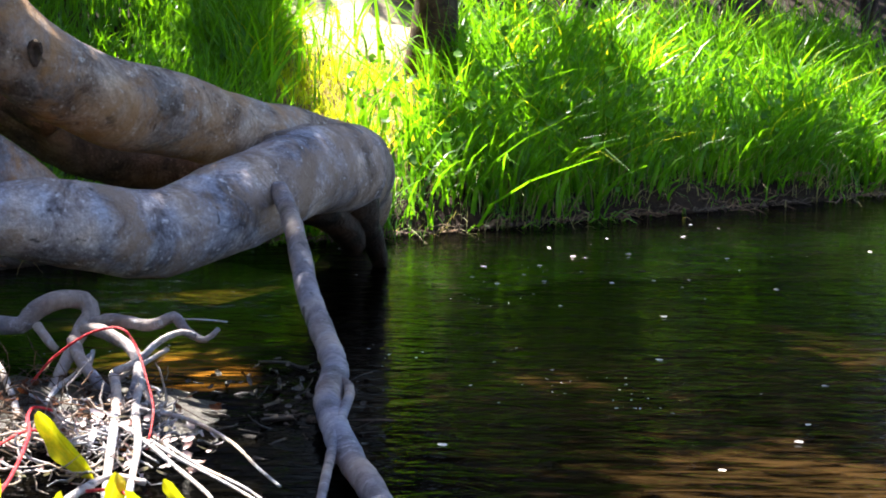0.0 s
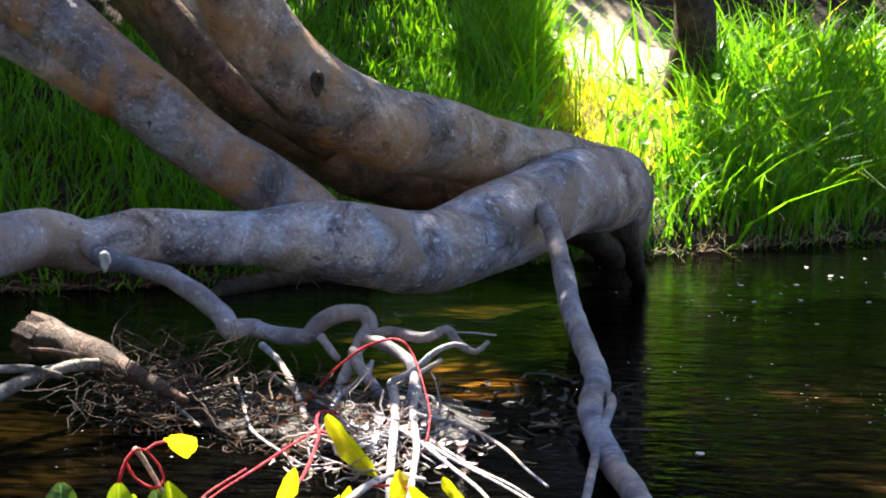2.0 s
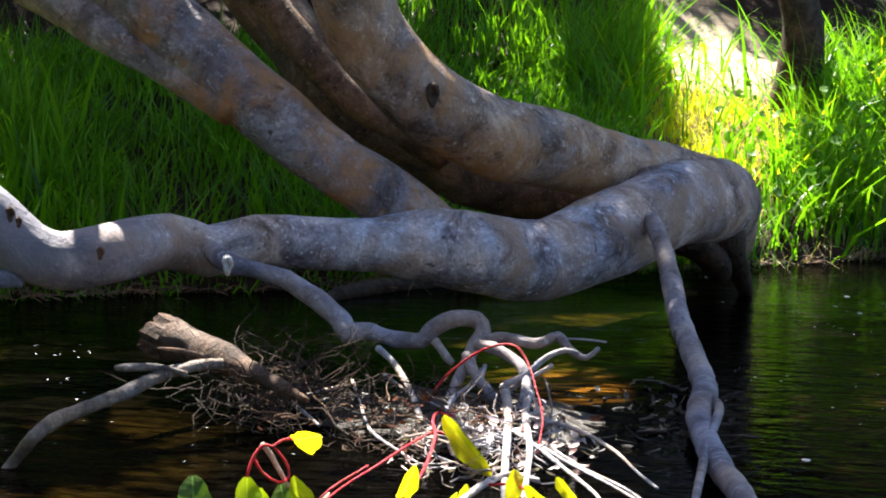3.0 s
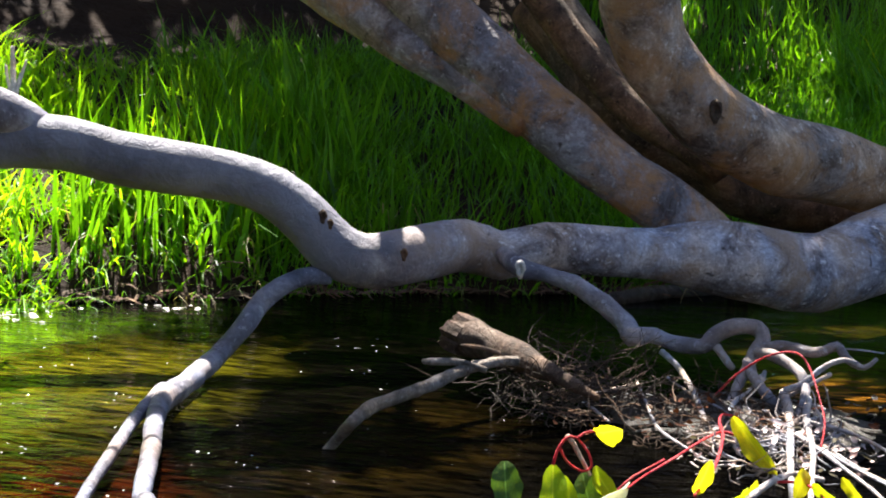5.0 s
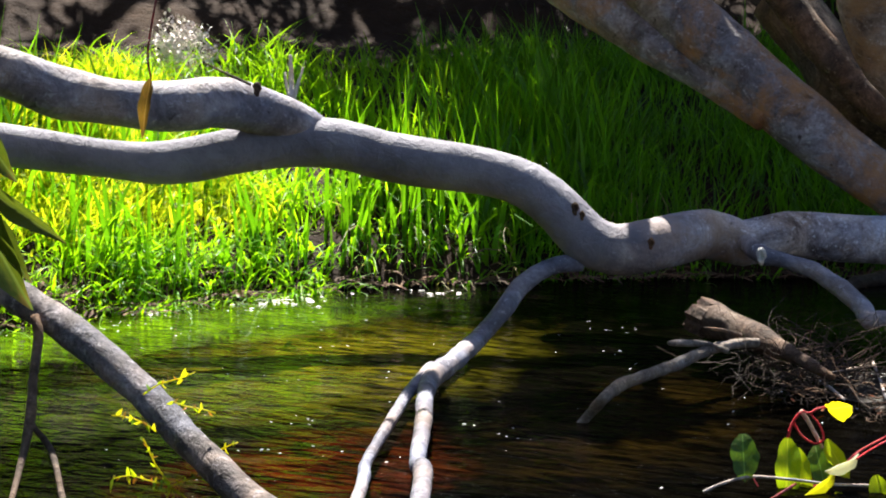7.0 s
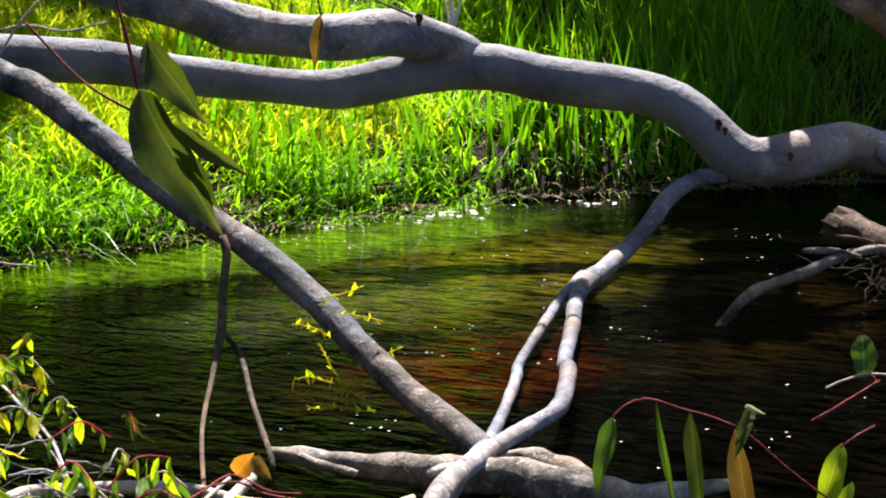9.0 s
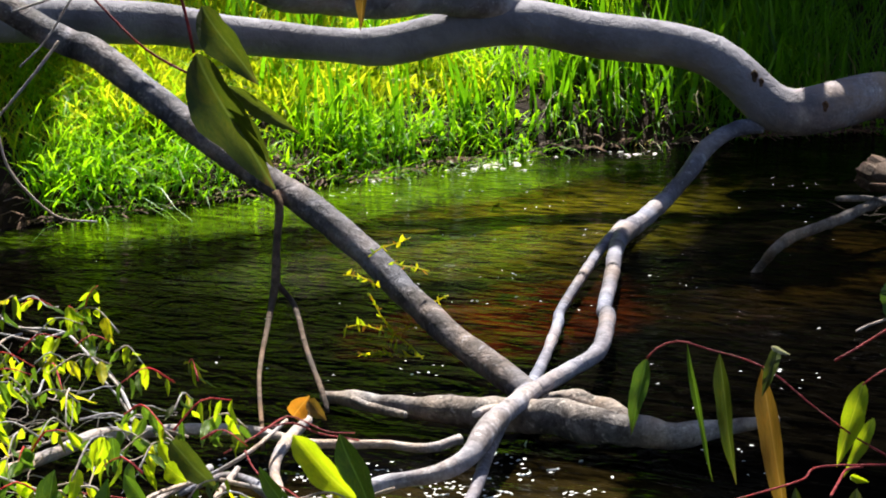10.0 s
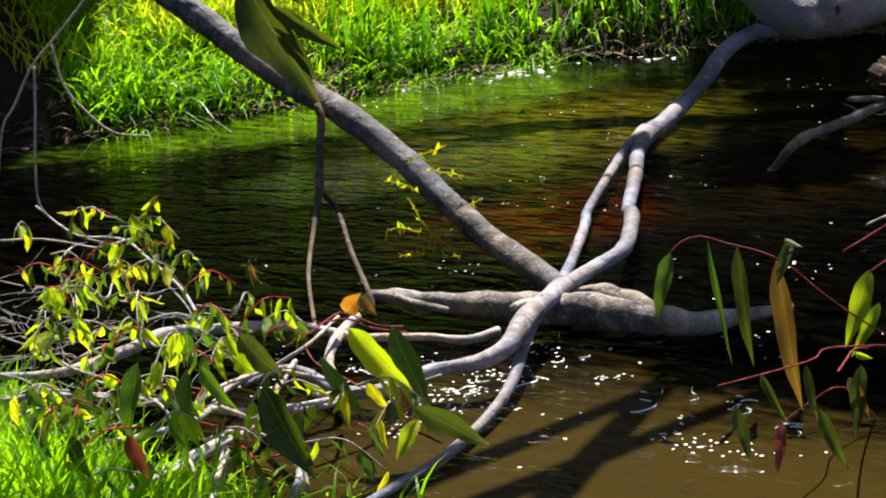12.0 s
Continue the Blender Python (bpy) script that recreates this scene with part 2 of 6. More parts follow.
def water_material():
    """Dark creek water over a deep bed, brown and rusty where the bed is shallow; reflections partly painted in by
    place.
    """
    m, nt, b = material("brown_creek_water", 0.03, 0.5)
    b.inputs["IOR"].default_value = 1.33
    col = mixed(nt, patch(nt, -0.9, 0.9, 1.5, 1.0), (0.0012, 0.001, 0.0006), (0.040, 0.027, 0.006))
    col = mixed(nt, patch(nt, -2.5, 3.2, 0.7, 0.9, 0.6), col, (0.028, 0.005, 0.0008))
    # olive and green patches stand for sunlit grass mirrored in the water
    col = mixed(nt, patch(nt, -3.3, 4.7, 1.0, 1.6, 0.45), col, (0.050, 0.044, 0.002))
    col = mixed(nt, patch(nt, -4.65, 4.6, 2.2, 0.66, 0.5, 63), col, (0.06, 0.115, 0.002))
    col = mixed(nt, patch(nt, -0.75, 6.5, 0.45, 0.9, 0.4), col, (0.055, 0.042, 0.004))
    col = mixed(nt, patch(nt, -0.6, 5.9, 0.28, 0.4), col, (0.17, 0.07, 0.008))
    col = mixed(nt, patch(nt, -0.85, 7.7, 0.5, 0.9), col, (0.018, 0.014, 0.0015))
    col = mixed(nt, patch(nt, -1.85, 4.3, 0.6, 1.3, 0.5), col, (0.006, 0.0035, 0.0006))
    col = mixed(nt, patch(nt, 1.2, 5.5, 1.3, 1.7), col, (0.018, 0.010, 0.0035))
    # streaks of bright and dark ripple painted into the colour
    fine = ramp(nt, noise_node(nt, 7, 5, 0.62, (0.8, 3.0, 0.01), 0.8), [(0.42, (0.08, 0.08, 0.08)), (0.62, (1.7, 1.7, 1.7))])
    fine = mixed(nt, patch(nt, -0.9, 0.9, 1.5, 1.0), fine, (0.9, 0.9, 0.9))
    nt.links.new(mixed(nt, 1.0, col, fine, "MULTIPLY"), b.inputs["Base Color"])
    # mirror strength lowered by place, standing for dark reflections
    mirror_by_place = mixed(nt, patch(nt, -4.75, 4.7, 2.7, 0.72, 0.4, 63), (0.010, 0.010, 0.010), (0.6, 0.6, 0.6))
    mirror_by_place = mixed(nt, patch(nt, -3.5, 3.75, 1.2, 0.5, 0.5, 63), mirror_by_place, (0.35, 0.35, 0.35))
    mirror_by_place = mixed(nt, patch(nt, 1.2, 6.2, 2.2, 3.0), mirror_by_place, (0.009, 0.008, 0.006))
    mirror_by_place = mixed(nt, patch(nt, 1.2, 9.5, 2.8, 1.1, 0.6, 42), mirror_by_place, (0.2, 0.2, 0.12))
    mirror_by_place = mixed(nt, patch(nt, -1.6, 7.1, 1.4, 1.1), mirror_by_place, (0.10, 0.10, 0.10))
    mirror_by_place = mixed(nt, patch(nt, -0.85, 7.8, 0.5, 0.9), mirror_by_place, (0.5, 0.5, 0.5))
    mirror_by_place = mixed(nt, patch(nt, -0.8, 6.6, 0.5, 0.9), mirror_by_place, (0.3, 0.3, 0.3))
    mirror_by_place = mixed(nt, patch(nt, -1.2, 1.2, 1.2, 0.8), mirror_by_place, (0.06, 0.06, 0.06))
    nt.links.new(mirror_by_place, b.inputs["Specular IOR Level"])
    swell = noise_node(nt, 3.6, 3, 0.55, (0.9, 2.0, 0.01), 1.0)
    small = noise_node(nt, 12.0, 3, 0.55, (0.7, 1.5, 0.01), 0.9)
    run = mixed(nt, patch(nt, -3.3, 3.4, 2.2, 2.6), (0.12, 0.12, 0.12), (1.0, 1.0, 1.0))
    run = mixed(nt, patch(nt, -4.9, 5.2, 2.0, 0.9, 0.3, 63), run, (0.4, 0.4, 0.4))
    run = mixed(nt, patch(nt, -1.2, 1.2, 0.9, 0.7), run, (0.3, 0.3, 0.3))
    n1 = bumped(nt, None, mixed(nt, 1.0, swell, run, "MULTIPLY"), 1.0, 0.085)
    bumped(nt, b, mixed(nt, 1.0, small, run, "MULTIPLY"), 0.85, 0.022, n1)
    return m


SOIL = soil_material()
MUD, _n, _b = material("wet_black_mud", 0.35, 0.5)
_n.links.new(ramp(_n, noise_node(_n, 22, 5, 0.7), [(0.3, (0.006, 0.004, 0.003)), (0.7, (0.035, 0.022, 0.014))]), _b.inputs["Base Color"])
bumped(_n, _b, noise_node(_n, 40, 5, 0.7), 0.8, 0.02)
WATER = water_material()
# white for foam, and for sun glints laid on the water as flecks
FOAM_AND_GLINT, _n, _b = material("white_foam_and_glint", 0.25, 0.6)
_b.inputs["Base Color"].default_value = (0.82, 0.82, 0.84, 1)
PETAL, _n, _b = material("fallen_pale_petals", 0.5, 0.4)
_n.links.new(ramp(_n, noise_node(_n, 60, 3), [(0.3, (0.62, 0.52, 0.5)), (0.7, (0.8, 0.76, 0.74))]), _b.inputs["Base Color"])


# pale pink end of the range stands for glare and glints on the heap
CHIP = leafy("bark_and_glint_chips", (0.14, 0.04, 0.035), (0.84, 0.68, 0.74), 0.1, 0.35, True, 40)

BROWN_LITTER = leafy("rusty_leaf_litter", (0.02, 0.008, 0.006), (0.20, 0.075, 0.045), 0.05, 1.0, True, 40)
BROWN_LITTER.node_tree.nodes["Principled BSDF"].inputs["Specular IOR Level"].default_value = 0.1

# ---- building helpers ----
def part(name, bm, mat, parent=None, label=""):
    me = bpy.data.meshes.new(name)
    bm.to_mesh(me)
    bm.free()
    me.materials.append(mat)
    ob = new(name, me)
    if parent is not None:
        ob.parent = parent
    if label:
        ob["label"] = label
    return ob


def raw_mesh(name, verts, faces, mat, smooth=True):
    me = bpy.data.meshes.new(name)
    me.from_pydata(verts, [], faces)
    me.materials.append(mat)
    if smooth:
        me.polygons.foreach_set("use_smooth", [True] * len(me.polygons))
    me.update()
    return me


def catmull(rows, step):
    """Points with radii along a smooth line through the given rows of x, y, z, radius."""
    p = np.array(rows, float)
    p = np.vstack([2 * p[0] - p[1], p, 2 * p[-1] - p[-2]])
    out = []
    for i in range(1, len(p) - 2):
        a, b, c, d = p[i - 1], p[i], p[i + 1], p[i + 2]
        n = max(2, int(np.linalg.norm(c[:3] - b[:3]) / step))
        for k in range(n):
            t = k / n
            out.append(0.5 * (2 * b + (c - a) * t + (2 * a - 5 * b + 4 * c - d) * t * t + (3 * b - a - 3 * c + d) * t ** 3))
    out.append(p[-2])
    out = np.array(out)
    out[:, 3] = np.maximum(out[:, 3], 0.0015)
    return out


def limb(name, rows, mat, parent=None, label="", sides=14, rough=0.06, step=None):
    """A limb, branch or twig: a tube of changing thickness with lumps, rounded off at both ends."""
    rmax = max(r[3] for r in rows)
    line = catmull(rows, step or max(0.02, rmax * 0.45))
    verts, faces, n = [], [], len(line)
    side = None
    seed = Vector((len(name) * 3.7, rows[0][0] * 5.1, rows[0][1] * 2.3))
    for i in range(n):
        c = Vector(line[i, :3])
        ahead = Vector(line[min(i + 1, n - 1), :3]) - Vector(line[max(i - 1, 0), :3])
        ahead.normalize()
        if side is None:
            side = ahead.cross(Vector((0.1, 0.2, 1.0))).normalized()
        side = (side - ahead * side.dot(ahead)).normalized()
        up = ahead.cross(side)
        r = line[i, 3]
        for j in range(sides):
            a = 2 * math.pi * j / sides
            out = side * math.cos(a) + up * math.sin(a)
            q = c + out * r
            lump = noise.noise(q * (0.45 / max(rmax, 0.02)) + seed) + 0.5 * noise.noise(q * (1.3 / max(rmax, 0.02)) + seed)
            verts.append(c + out * r * (1 + rough * 2.0 * lump))
    for i in range(n - 1):
        for j in range(sides):
            k = (j + 1) % sides
            faces.append((i * sides + j, i * sides + k, (i + 1) * sides + k, (i + 1) * sides + j))
    for i, s in ((0, -1), (n - 1, 1)):
        c = Vector(line[i, :3])
        o = Vector(line[min(i + 1, n - 1), :3]) - Vector(line[max(i - 1, 0), :3])
        verts.append(c + o.normalized() * s * line[i, 3] * 0.45)
        v = len(verts) - 1
        for j in range(sides):
            k = (j + 1) % sides
            faces.append((i * sides + k, i * sides + j, v) if s < 0 else (i * sides + j, i * sides + k, v))
    ob = new(name, raw_mesh(name, verts, faces, mat))
    if parent is not None:
        ob.parent = parent
    if label:
        ob["label"] = label
    return ob


def thing(name, label, category, group="", kind=""):
    return tagged(new(name), label, category, group, kind)


LEAF_MESHES = {}


def leaf_mesh(shape, mat_name, kind=0):
    """A leaf one long and one wide, from the origin along +x, folded at its midrib, drooping, with an uneven waved edge."""
    key = (shape, mat_name, kind)
    if key in LEAF_MESHES:
        return LEAF_MESHES[key]
    verts, faces, n = [], [], 13
    sway, curl, ph = (0.10, -0.12, 0.05, -0.04)[kind], (0.16, 0.30, 0.06, 0.22)[kind], 1.7 * kind
    for i in range(n + 1):
        t = i / n
        if shape == "lance":
            w = 0.5 * math.sin(math.pi * t ** 0.8) ** 0.85 * (1 - 0.25 * t)
        elif shape == "round":
            w = 0.5 * math.sin(math.pi * min(1, t * 0.985 + 0.015)) ** 0.5
        else:
            w = 0.5 * math.sin(math.pi * t ** 0.62) ** 0.8
        w = max(w, 0.012)
        z = -curl * (t - 0.25) ** 2 + 0.02 * math.sin(9 * t + ph)
        y0 = sway * math.sin(2.6 * t)
        wav = 0.05 * math.sin(14 * t + ph)
        for k, lift in ((-1.0, 0.10), (-0.5, 0.05), (0.0, 0.0), (0.5, 0.05), (1.0, 0.10)):
            edge = 1 + (0.07 * math.sin(11 * t + 2 * k + ph) + 0.04 * math.sin(23 * t + 3 * k)) * abs(k)
            verts.append((t, y0 * 0.5 + k * w * edge, z + lift * w * (1.4 + 0.8 * kind) + wav * k * w))
    for i in range(n):
        for k in range(4):
            a = i * 5 + k
            faces.append((a, a + 1, a + 6, a + 5))
    LEAF_MESHES[key] = raw_mesh("leaf", verts, faces, LEAVES[mat_name])
    return LEAF_MESHES[key]


def leaf(parent, base, tip, width, mat_name, shape="lance", face=(0.3, -0.93, 0.12), label=""):
    base, tip = Vector(base), Vector(tip)
    x = tip - base
    length = x.length
    x.normalize()
    z = Vector(face)
    z = (z - x * z.dot(x)).normalized()
    y = z.cross(x)
    ob = new("leaf", leaf_mesh(shape, mat_name, int(abs(base.x * 371 + tip.z * 913 + base.y * 197)) % 4))
    ob.matrix_world = Matrix((
        (x.x * length, y.x * width, z.x * length * 0.8, base.x),
        (x.y * length, y.y * width, z.y * length * 0.8, base.y),
        (x.z * length, y.z * width, z.z * length * 0.8, base.z),
        (0, 0, 0, 1)))
    ob.parent = parent
    if label:
        ob["label"] = label
    return ob


# ---- the lie of the land ----
WATER_Z = -0.10
FAR_EDGE = np.array([(-30.0, -9.0), (-12.0, -1.5), (-7.2, 1.6), (-6.1, 2.9), (-5.5, 3.9), (-5.05, 4.85), (-4.55, 6.1), (-4.05, 6.9), (-3.4, 7.4),
                     (-2.2, 8.2), (-1.0, 9.2), (0.08, 10.0), (1.03, 10.85), (2.73, 12.5), (3.6, 13.4), (7.0, 16.5), (30.0, 36.0)])
NEAR_EDGE = np.array([(-30.0, -12.0), (-9.0, -2.4), (-4.6, 0.1), (-3.0, 0.62), (-2.2, 0.55), (-1.55, 0.42), (-1.1, -0.1), (0.0, -0.55), (2.0, 0.3), (6.0, 3.5), (30.0, 26.0)])


def side_of(edge, x, y):
    """Distance to a shore line, positive on its left as it runs."""
    best = np.full(x.shape, 1e9)
    sign = np.ones(x.shape)
    for (ax, ay), (bx, by) in zip(edge[:-1], edge[1:]):
        dx, dy = bx - ax, by - ay
        t = np.clip(((x - ax) * dx + (y - ay) * dy) / (dx * dx + dy * dy), 0, 1)
        qx, qy = x - ax - t * dx, y - ay - t * dy
        d = np.hypot(qx, qy)
        s = np.where(dx * (y - ay) - dy * (x - ax) > 0, 1.0, -1.0)
        take = d < best
        best, sign = np.where(take, d, best), np.where(take, s, sign)
    return best * sign


def wobble(x, y, scale, amount):
    return amount * (np.sin(x * scale + 1.3 * np.sin(y * scale * 0.7)) * np.cos(y * scale * 1.1 + 0.8 * np.sin(x * scale * 0.6 + 2.0)))


def land(x, y):
    x, y = np.asarray(x, float), np.asarray(y, float)
    u = side_of(FAR_EDGE, x, y) + wobble(x, y, 2.3, 0.07)
    v = -side_of(NEAR_EDGE, x, y) + wobble(x, y, 3.1, 0.06)
    far = np.interp(u, [-3, -0.6, -0.05, 0.12, 0.6, 1.3, 2.2, 3.4, 6, 12, 30, 400], [-0.75, -0.5, -0.16, 0.03, 0.22, 0.48, 0.80, 1.15, 2.6, 5.5, 8.0, 12.0])
    near = np.interp(v, [-3, -0.6, -0.05, 0.12, 0.8, 3, 10, 400], [-0.75, -0.5, -0.14, -0.05, 0.0, 0.05, 0.3, 3.0])
    z = np.maximum(far, near)
    return z + np.where(z > -0.08, wobble(x, y, 5.5, 0.025) + wobble(x, y, 13.0, 0.012), 0)


def spread(lo, hi, step, reach):
    mid = np.arange(lo, hi + step, step)
    grow = np.cumsum(step * 1.25 ** np.arange(1, 60))
    grow = grow[grow < reach]
    return np.concatenate([lo - grow[::-1], mid, hi + grow])


gx, gy = spread(-8, 6, 0.14, 420), spread(-3.5, 16.5, 0.14, 420)
X, Y = np.meshgrid(gx, gy)
Z = land(X, Y)
nx, ny = len(gx), len(gy)
idx = np.arange(nx * ny).reshape(ny, nx)
quads = np.stack([idx[:-1, :-1], idx[:-1, 1:], idx[1:, 1:], idx[1:, :-1]], -1).reshape(-1, 4)
ground = new("ground", raw_mesh("ground", np.stack([X, Y, Z], -1).reshape(-1, 3).tolist(), quads.tolist(), SOIL))
tagged(ground, "brown soil and leaf litter of the creek banks", "ground", kind="structure")

wx, wy = spread(-8, 6, 0.5, 60), spread(-3.5, 16.5, 0.5, 60)
X, Y = np.meshgrid(wx, wy)
nx, ny = len(wx), len(wy)
idx = np.arange(nx * ny).reshape(ny, nx)
quads = np.stack([idx[:-1, :-1], idx[:-1, 1:], idx[1:, 1:], idx[1:, :-1]], -1).reshape(-1, 4)
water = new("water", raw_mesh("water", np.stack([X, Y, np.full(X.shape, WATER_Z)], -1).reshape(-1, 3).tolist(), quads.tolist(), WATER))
tagged(water, "dark brown rippled creek water reflecting green grass", "water", kind="structure")


# ---- grass ----
def along_edge(edge, lo, hi, n, rng):
    """Random places along a shore between two x values, with the way inland there."""
    seg = edge[1:] - edge[:-1]
    length = np.hypot(seg[:, 0], seg[:, 1])
    start = np.concatenate([[0], np.cumsum(length)])
    s0, s1 = np.interp([lo, hi], edge[:, 0], start)
    s = rng.uniform(s0, s1, n)
    k = np.clip(np.searchsorted(start, s) - 1, 0, len(seg) - 1)
    t = (s - start[k]) / length[k]
    p = edge[k] + seg[k] * t[:, None]
    face = np.stack([-seg[:, 1], seg[:, 0]], -1) / length[:, None]
    corner = np.vstack([face[:1], face[:-1] + face[1:], face[-1:]])
    corner /= np.linalg.norm(corner, axis=1)[:, None]
    inland = corner[k] * (1 - t)[:, None] + corner[k + 1] * t[:, None]
    return p, inland


def blades(name, base, tall, wide, lean, bend, mat, rng, levels=4):
    """Many grass blades in one mesh: base places, heights, widths, lean (x, y) at the tip as a share of the height, and droop."""
    n = len(base)
    a = rng.uniform(0, 2 * math.pi, n)
    across = np.stack([np.cos(a), np.sin(a), np.zeros(n)], -1)
    rings = []
    for i in range(levels + 1):
        t = i / levels
        c = base.copy()
        c[:, :2] += lean * (tall * t ** 1.8)[:, None]
        c[:, 2] += tall * (t - bend * t ** 3)
        w = wide * (1 - t ** 1.7) * (0.65 + 0.7 * t * (1 - t) * 2)
        if i < levels:
            rings += [c - across * w[:, None] / 2, c + across * w[:, None] / 2]
        else:
            rings.append(c)
    verts = np.stack(rings, 1)                       # n, 2*levels+1, 3
    m = verts.shape[1]
    off = (np.arange(n) * m)[:, None]
    tris = []
    for i in range(levels - 1):
        q = 2 * i
        tris += [[q, q + 1, q + 3], [q, q + 3, q + 2]]
    tris.append([2 * levels - 2, 2 * levels - 1, 2 * levels])
    faces = (off[:, :, None] + np.array(tris)[None]).reshape(-1, 3)
    me = bpy.data.meshes.new(name)
    me.vertices.add(n * m)
    me.vertices.foreach_set("co", verts.reshape(-1).astype(np.float32))
    me.loops.add(faces.size)
    me.loops.foreach_set("vertex_index", faces.reshape(-1).astype(np.int32))
    me.polygons.add(len(faces))
    me.polygons.foreach_set("loop_start", np.arange(0, faces.size, 3, dtype=np.int32))
    me.update(calc_edges=True)
    me.materials.append(mat)
    return new(name, me)


def bank_grass(name, lo, hi, n, inland, height, width, mat, seed, label, edge=FAR_EDGE, out=0.25, droop=0.25, gap=None, spread_out=0.4):
    rng = np.random.default_rng(seed)
    p, way = along_edge(edge, lo, hi, n, rng)
    sgn = 1.0 if edge is FAR_EDGE else -1.0
    u = inland[0] + (inland[1] - inland[0]) * rng.random(n) ** 1.15
    clump = rng.normal(0, 0.05, (n, 2))
    xy = p + way * (u * sgn)[:, None] + clump
    thick = 0.5 + 0.5 * np.sin(xy[:, 0] * 3.1 + 1.7 * np.sin(xy[:, 1] * 2.3)) * np.cos(xy[:, 1] * 2.9 + 0.5)
    keep = rng.random(n) < 0.18 + 0.82 * thick
    if gap is not None:
        keep &= ~((np.hypot((xy[:, 0] - gap[0]) / gap[2], (xy[:, 1] - gap[1]) / gap[3]) < 1) & (rng.random(n) < 0.93))
    xy, way, u, thick = xy[keep], way[keep], u[keep], thick[keep]
    n = len(xy)
    z = np.maximum(land(xy[:, 0], xy[:, 1]), WATER_Z - 0.05) - 0.02
    tall = rng.uniform(height[0], height[1], n) * (0.7 + 0.4 * thick) * np.interp(u, [0, 0.4, 1.5], [0.62, 1.0, 1.0])
    lean = rng.normal(0, spread_out, (n, 2)) - way * (sgn * out * np.exp(-u * 2.2) * rng.random(n))[:, None]
    bend = np.clip(rng.normal(droop, 0.2, n), 0, 0.9) + 0.3 * np.exp(-u * 4) * rng.random(n)
    ob = blades(name, np.column_stack([xy, z]), tall, rng.uniform(width[0], width[1], n), lean, bend, mat, rng)
    return tagged(ob, label, "grass", kind="stuff")


bank_grass("bank_grass", -5.5, -4.35, 19000, (-0.05, 2.9), (0.12, 0.40), (0.009, 0.024), GRASS, 11, "bright green grass growing thickly on the creek bank", out=0.9, droop=0.45, spread_out=0.75)
bank_grass("bank_grass", -4.45, -3.3, 6000, (0.55, 2.9), (0.14, 0.42), (0.009, 0.022), GRASS, 111, "green grass thinning out towards the shaded bank", out=0.9, droop=0.4, spread_out=0.6)
bank_grass("arching_blades", -4.6, -3.0, 520, (0.02, 0.75), (0.18, 0.48), (0.014, 0.03), GRASS, 112, "broad arching blades over the dark undercut bank", out=1.1, droop=0.6, spread_out=0.8)
bank_grass("bank_grass", -0.9, 1.7, 5200, (2.5, 4.7), (0.25, 0.7), (0.010, 0.026), REED_AND_SHADE, 113, "tall green grass high on the slope behind the tree", gap=(-0.36, 13.2, 0.56, 2.6), spread_out=0.25)
bank_grass("bank_grass", -3.6, 0.1, 17000, (-0.02, 2.9), (0.2, 0.52), (0.009, 0.022), REED_AND_SHADE, 12, "shaded fine green grass behind the leaning tree", gap=(-0.33, 12.4, 0.5, 2.3), spread_out=0.42)
bank_grass("bank_grass", 0.1, 5.5, 20000, (0.1, 2.8), (0.25, 0.9), (0.010, 0.030), REED_AND_SHADE, 13, "tall lush green grass along the water's edge", out=0.3, gap=(-0.33, 12.4, 0.52, 2.3), droop=0.3, spread_out=0.42)
bank_grass("bank_grass", 0.3, 1.9, 12000, (0.8, 3.4), (0.06, 0.22), (0.006, 0.014), SUN_GRASS, 92, "short yellowed grass beside the sandy path, sunlight in its colour", droop=0.4, gap=(-0.42, 13.7, 0.5, 1.15))
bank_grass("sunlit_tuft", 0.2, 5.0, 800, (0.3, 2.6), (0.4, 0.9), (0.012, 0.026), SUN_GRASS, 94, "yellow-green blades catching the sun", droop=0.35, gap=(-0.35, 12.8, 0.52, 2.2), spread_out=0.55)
bank_grass("reed_tuft", -4.9, -2.9, 800, (0.1, 1.6), (0.45, 0.85), (0.022, 0.04), REED_AND_SHADE, 14, "broad upright reed blades among the grass", droop=0.05, spread_out=0.2)
# these reeds take the lighter grass colour, so their sunlight is painted in
bank_grass("reed_tuft", -4.05, -3.4, 260, (1.15, 1.9), (0.34, 0.62), (0.020, 0.036), GRASS, 118, "sunlit broad reed blades standing up from the grass", droop=0.08, spread_out=0.18)
bank_grass("reed_tuft", 0.3, 4.5, 1500, (0.05, 2.2), (0.55, 1.1), (0.02, 0.04), REED_AND_SHADE, 18, "broad arching reed blades at the water", out=0.6, droop=0.35, gap=(-0.35, 12.6, 0.52, 2.3), spread_out=0.5)
bank_grass("edge_grass", -5.6, -0.6, 900, (-0.08, 0.16), (0.2, 0.45), (0.012, 0.026), REED_AND_SHADE, 15, "grass blades drooping over the water", out=1.3, droop=0.6)
bank_grass("edge_grass", 0.0, 5.0, 420, (-0.04, 0.2), (0.2, 0.5), (0.012, 0.026), REED_AND_SHADE, 95, "loose blades drooping over the dark water", out=1.3, droop=0.6)
bank_grass("sunlit_tuft", -5.25, -4.35, 24000, (0.5, 2.5), (0.16, 0.42), (0.008, 0.019), SUN_GRASS, 99, "yellow-green grass on the bank with sunlight in its colour", droop=0.45)
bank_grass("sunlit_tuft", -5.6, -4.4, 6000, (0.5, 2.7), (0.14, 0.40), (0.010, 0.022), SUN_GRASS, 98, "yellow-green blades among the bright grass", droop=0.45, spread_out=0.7)
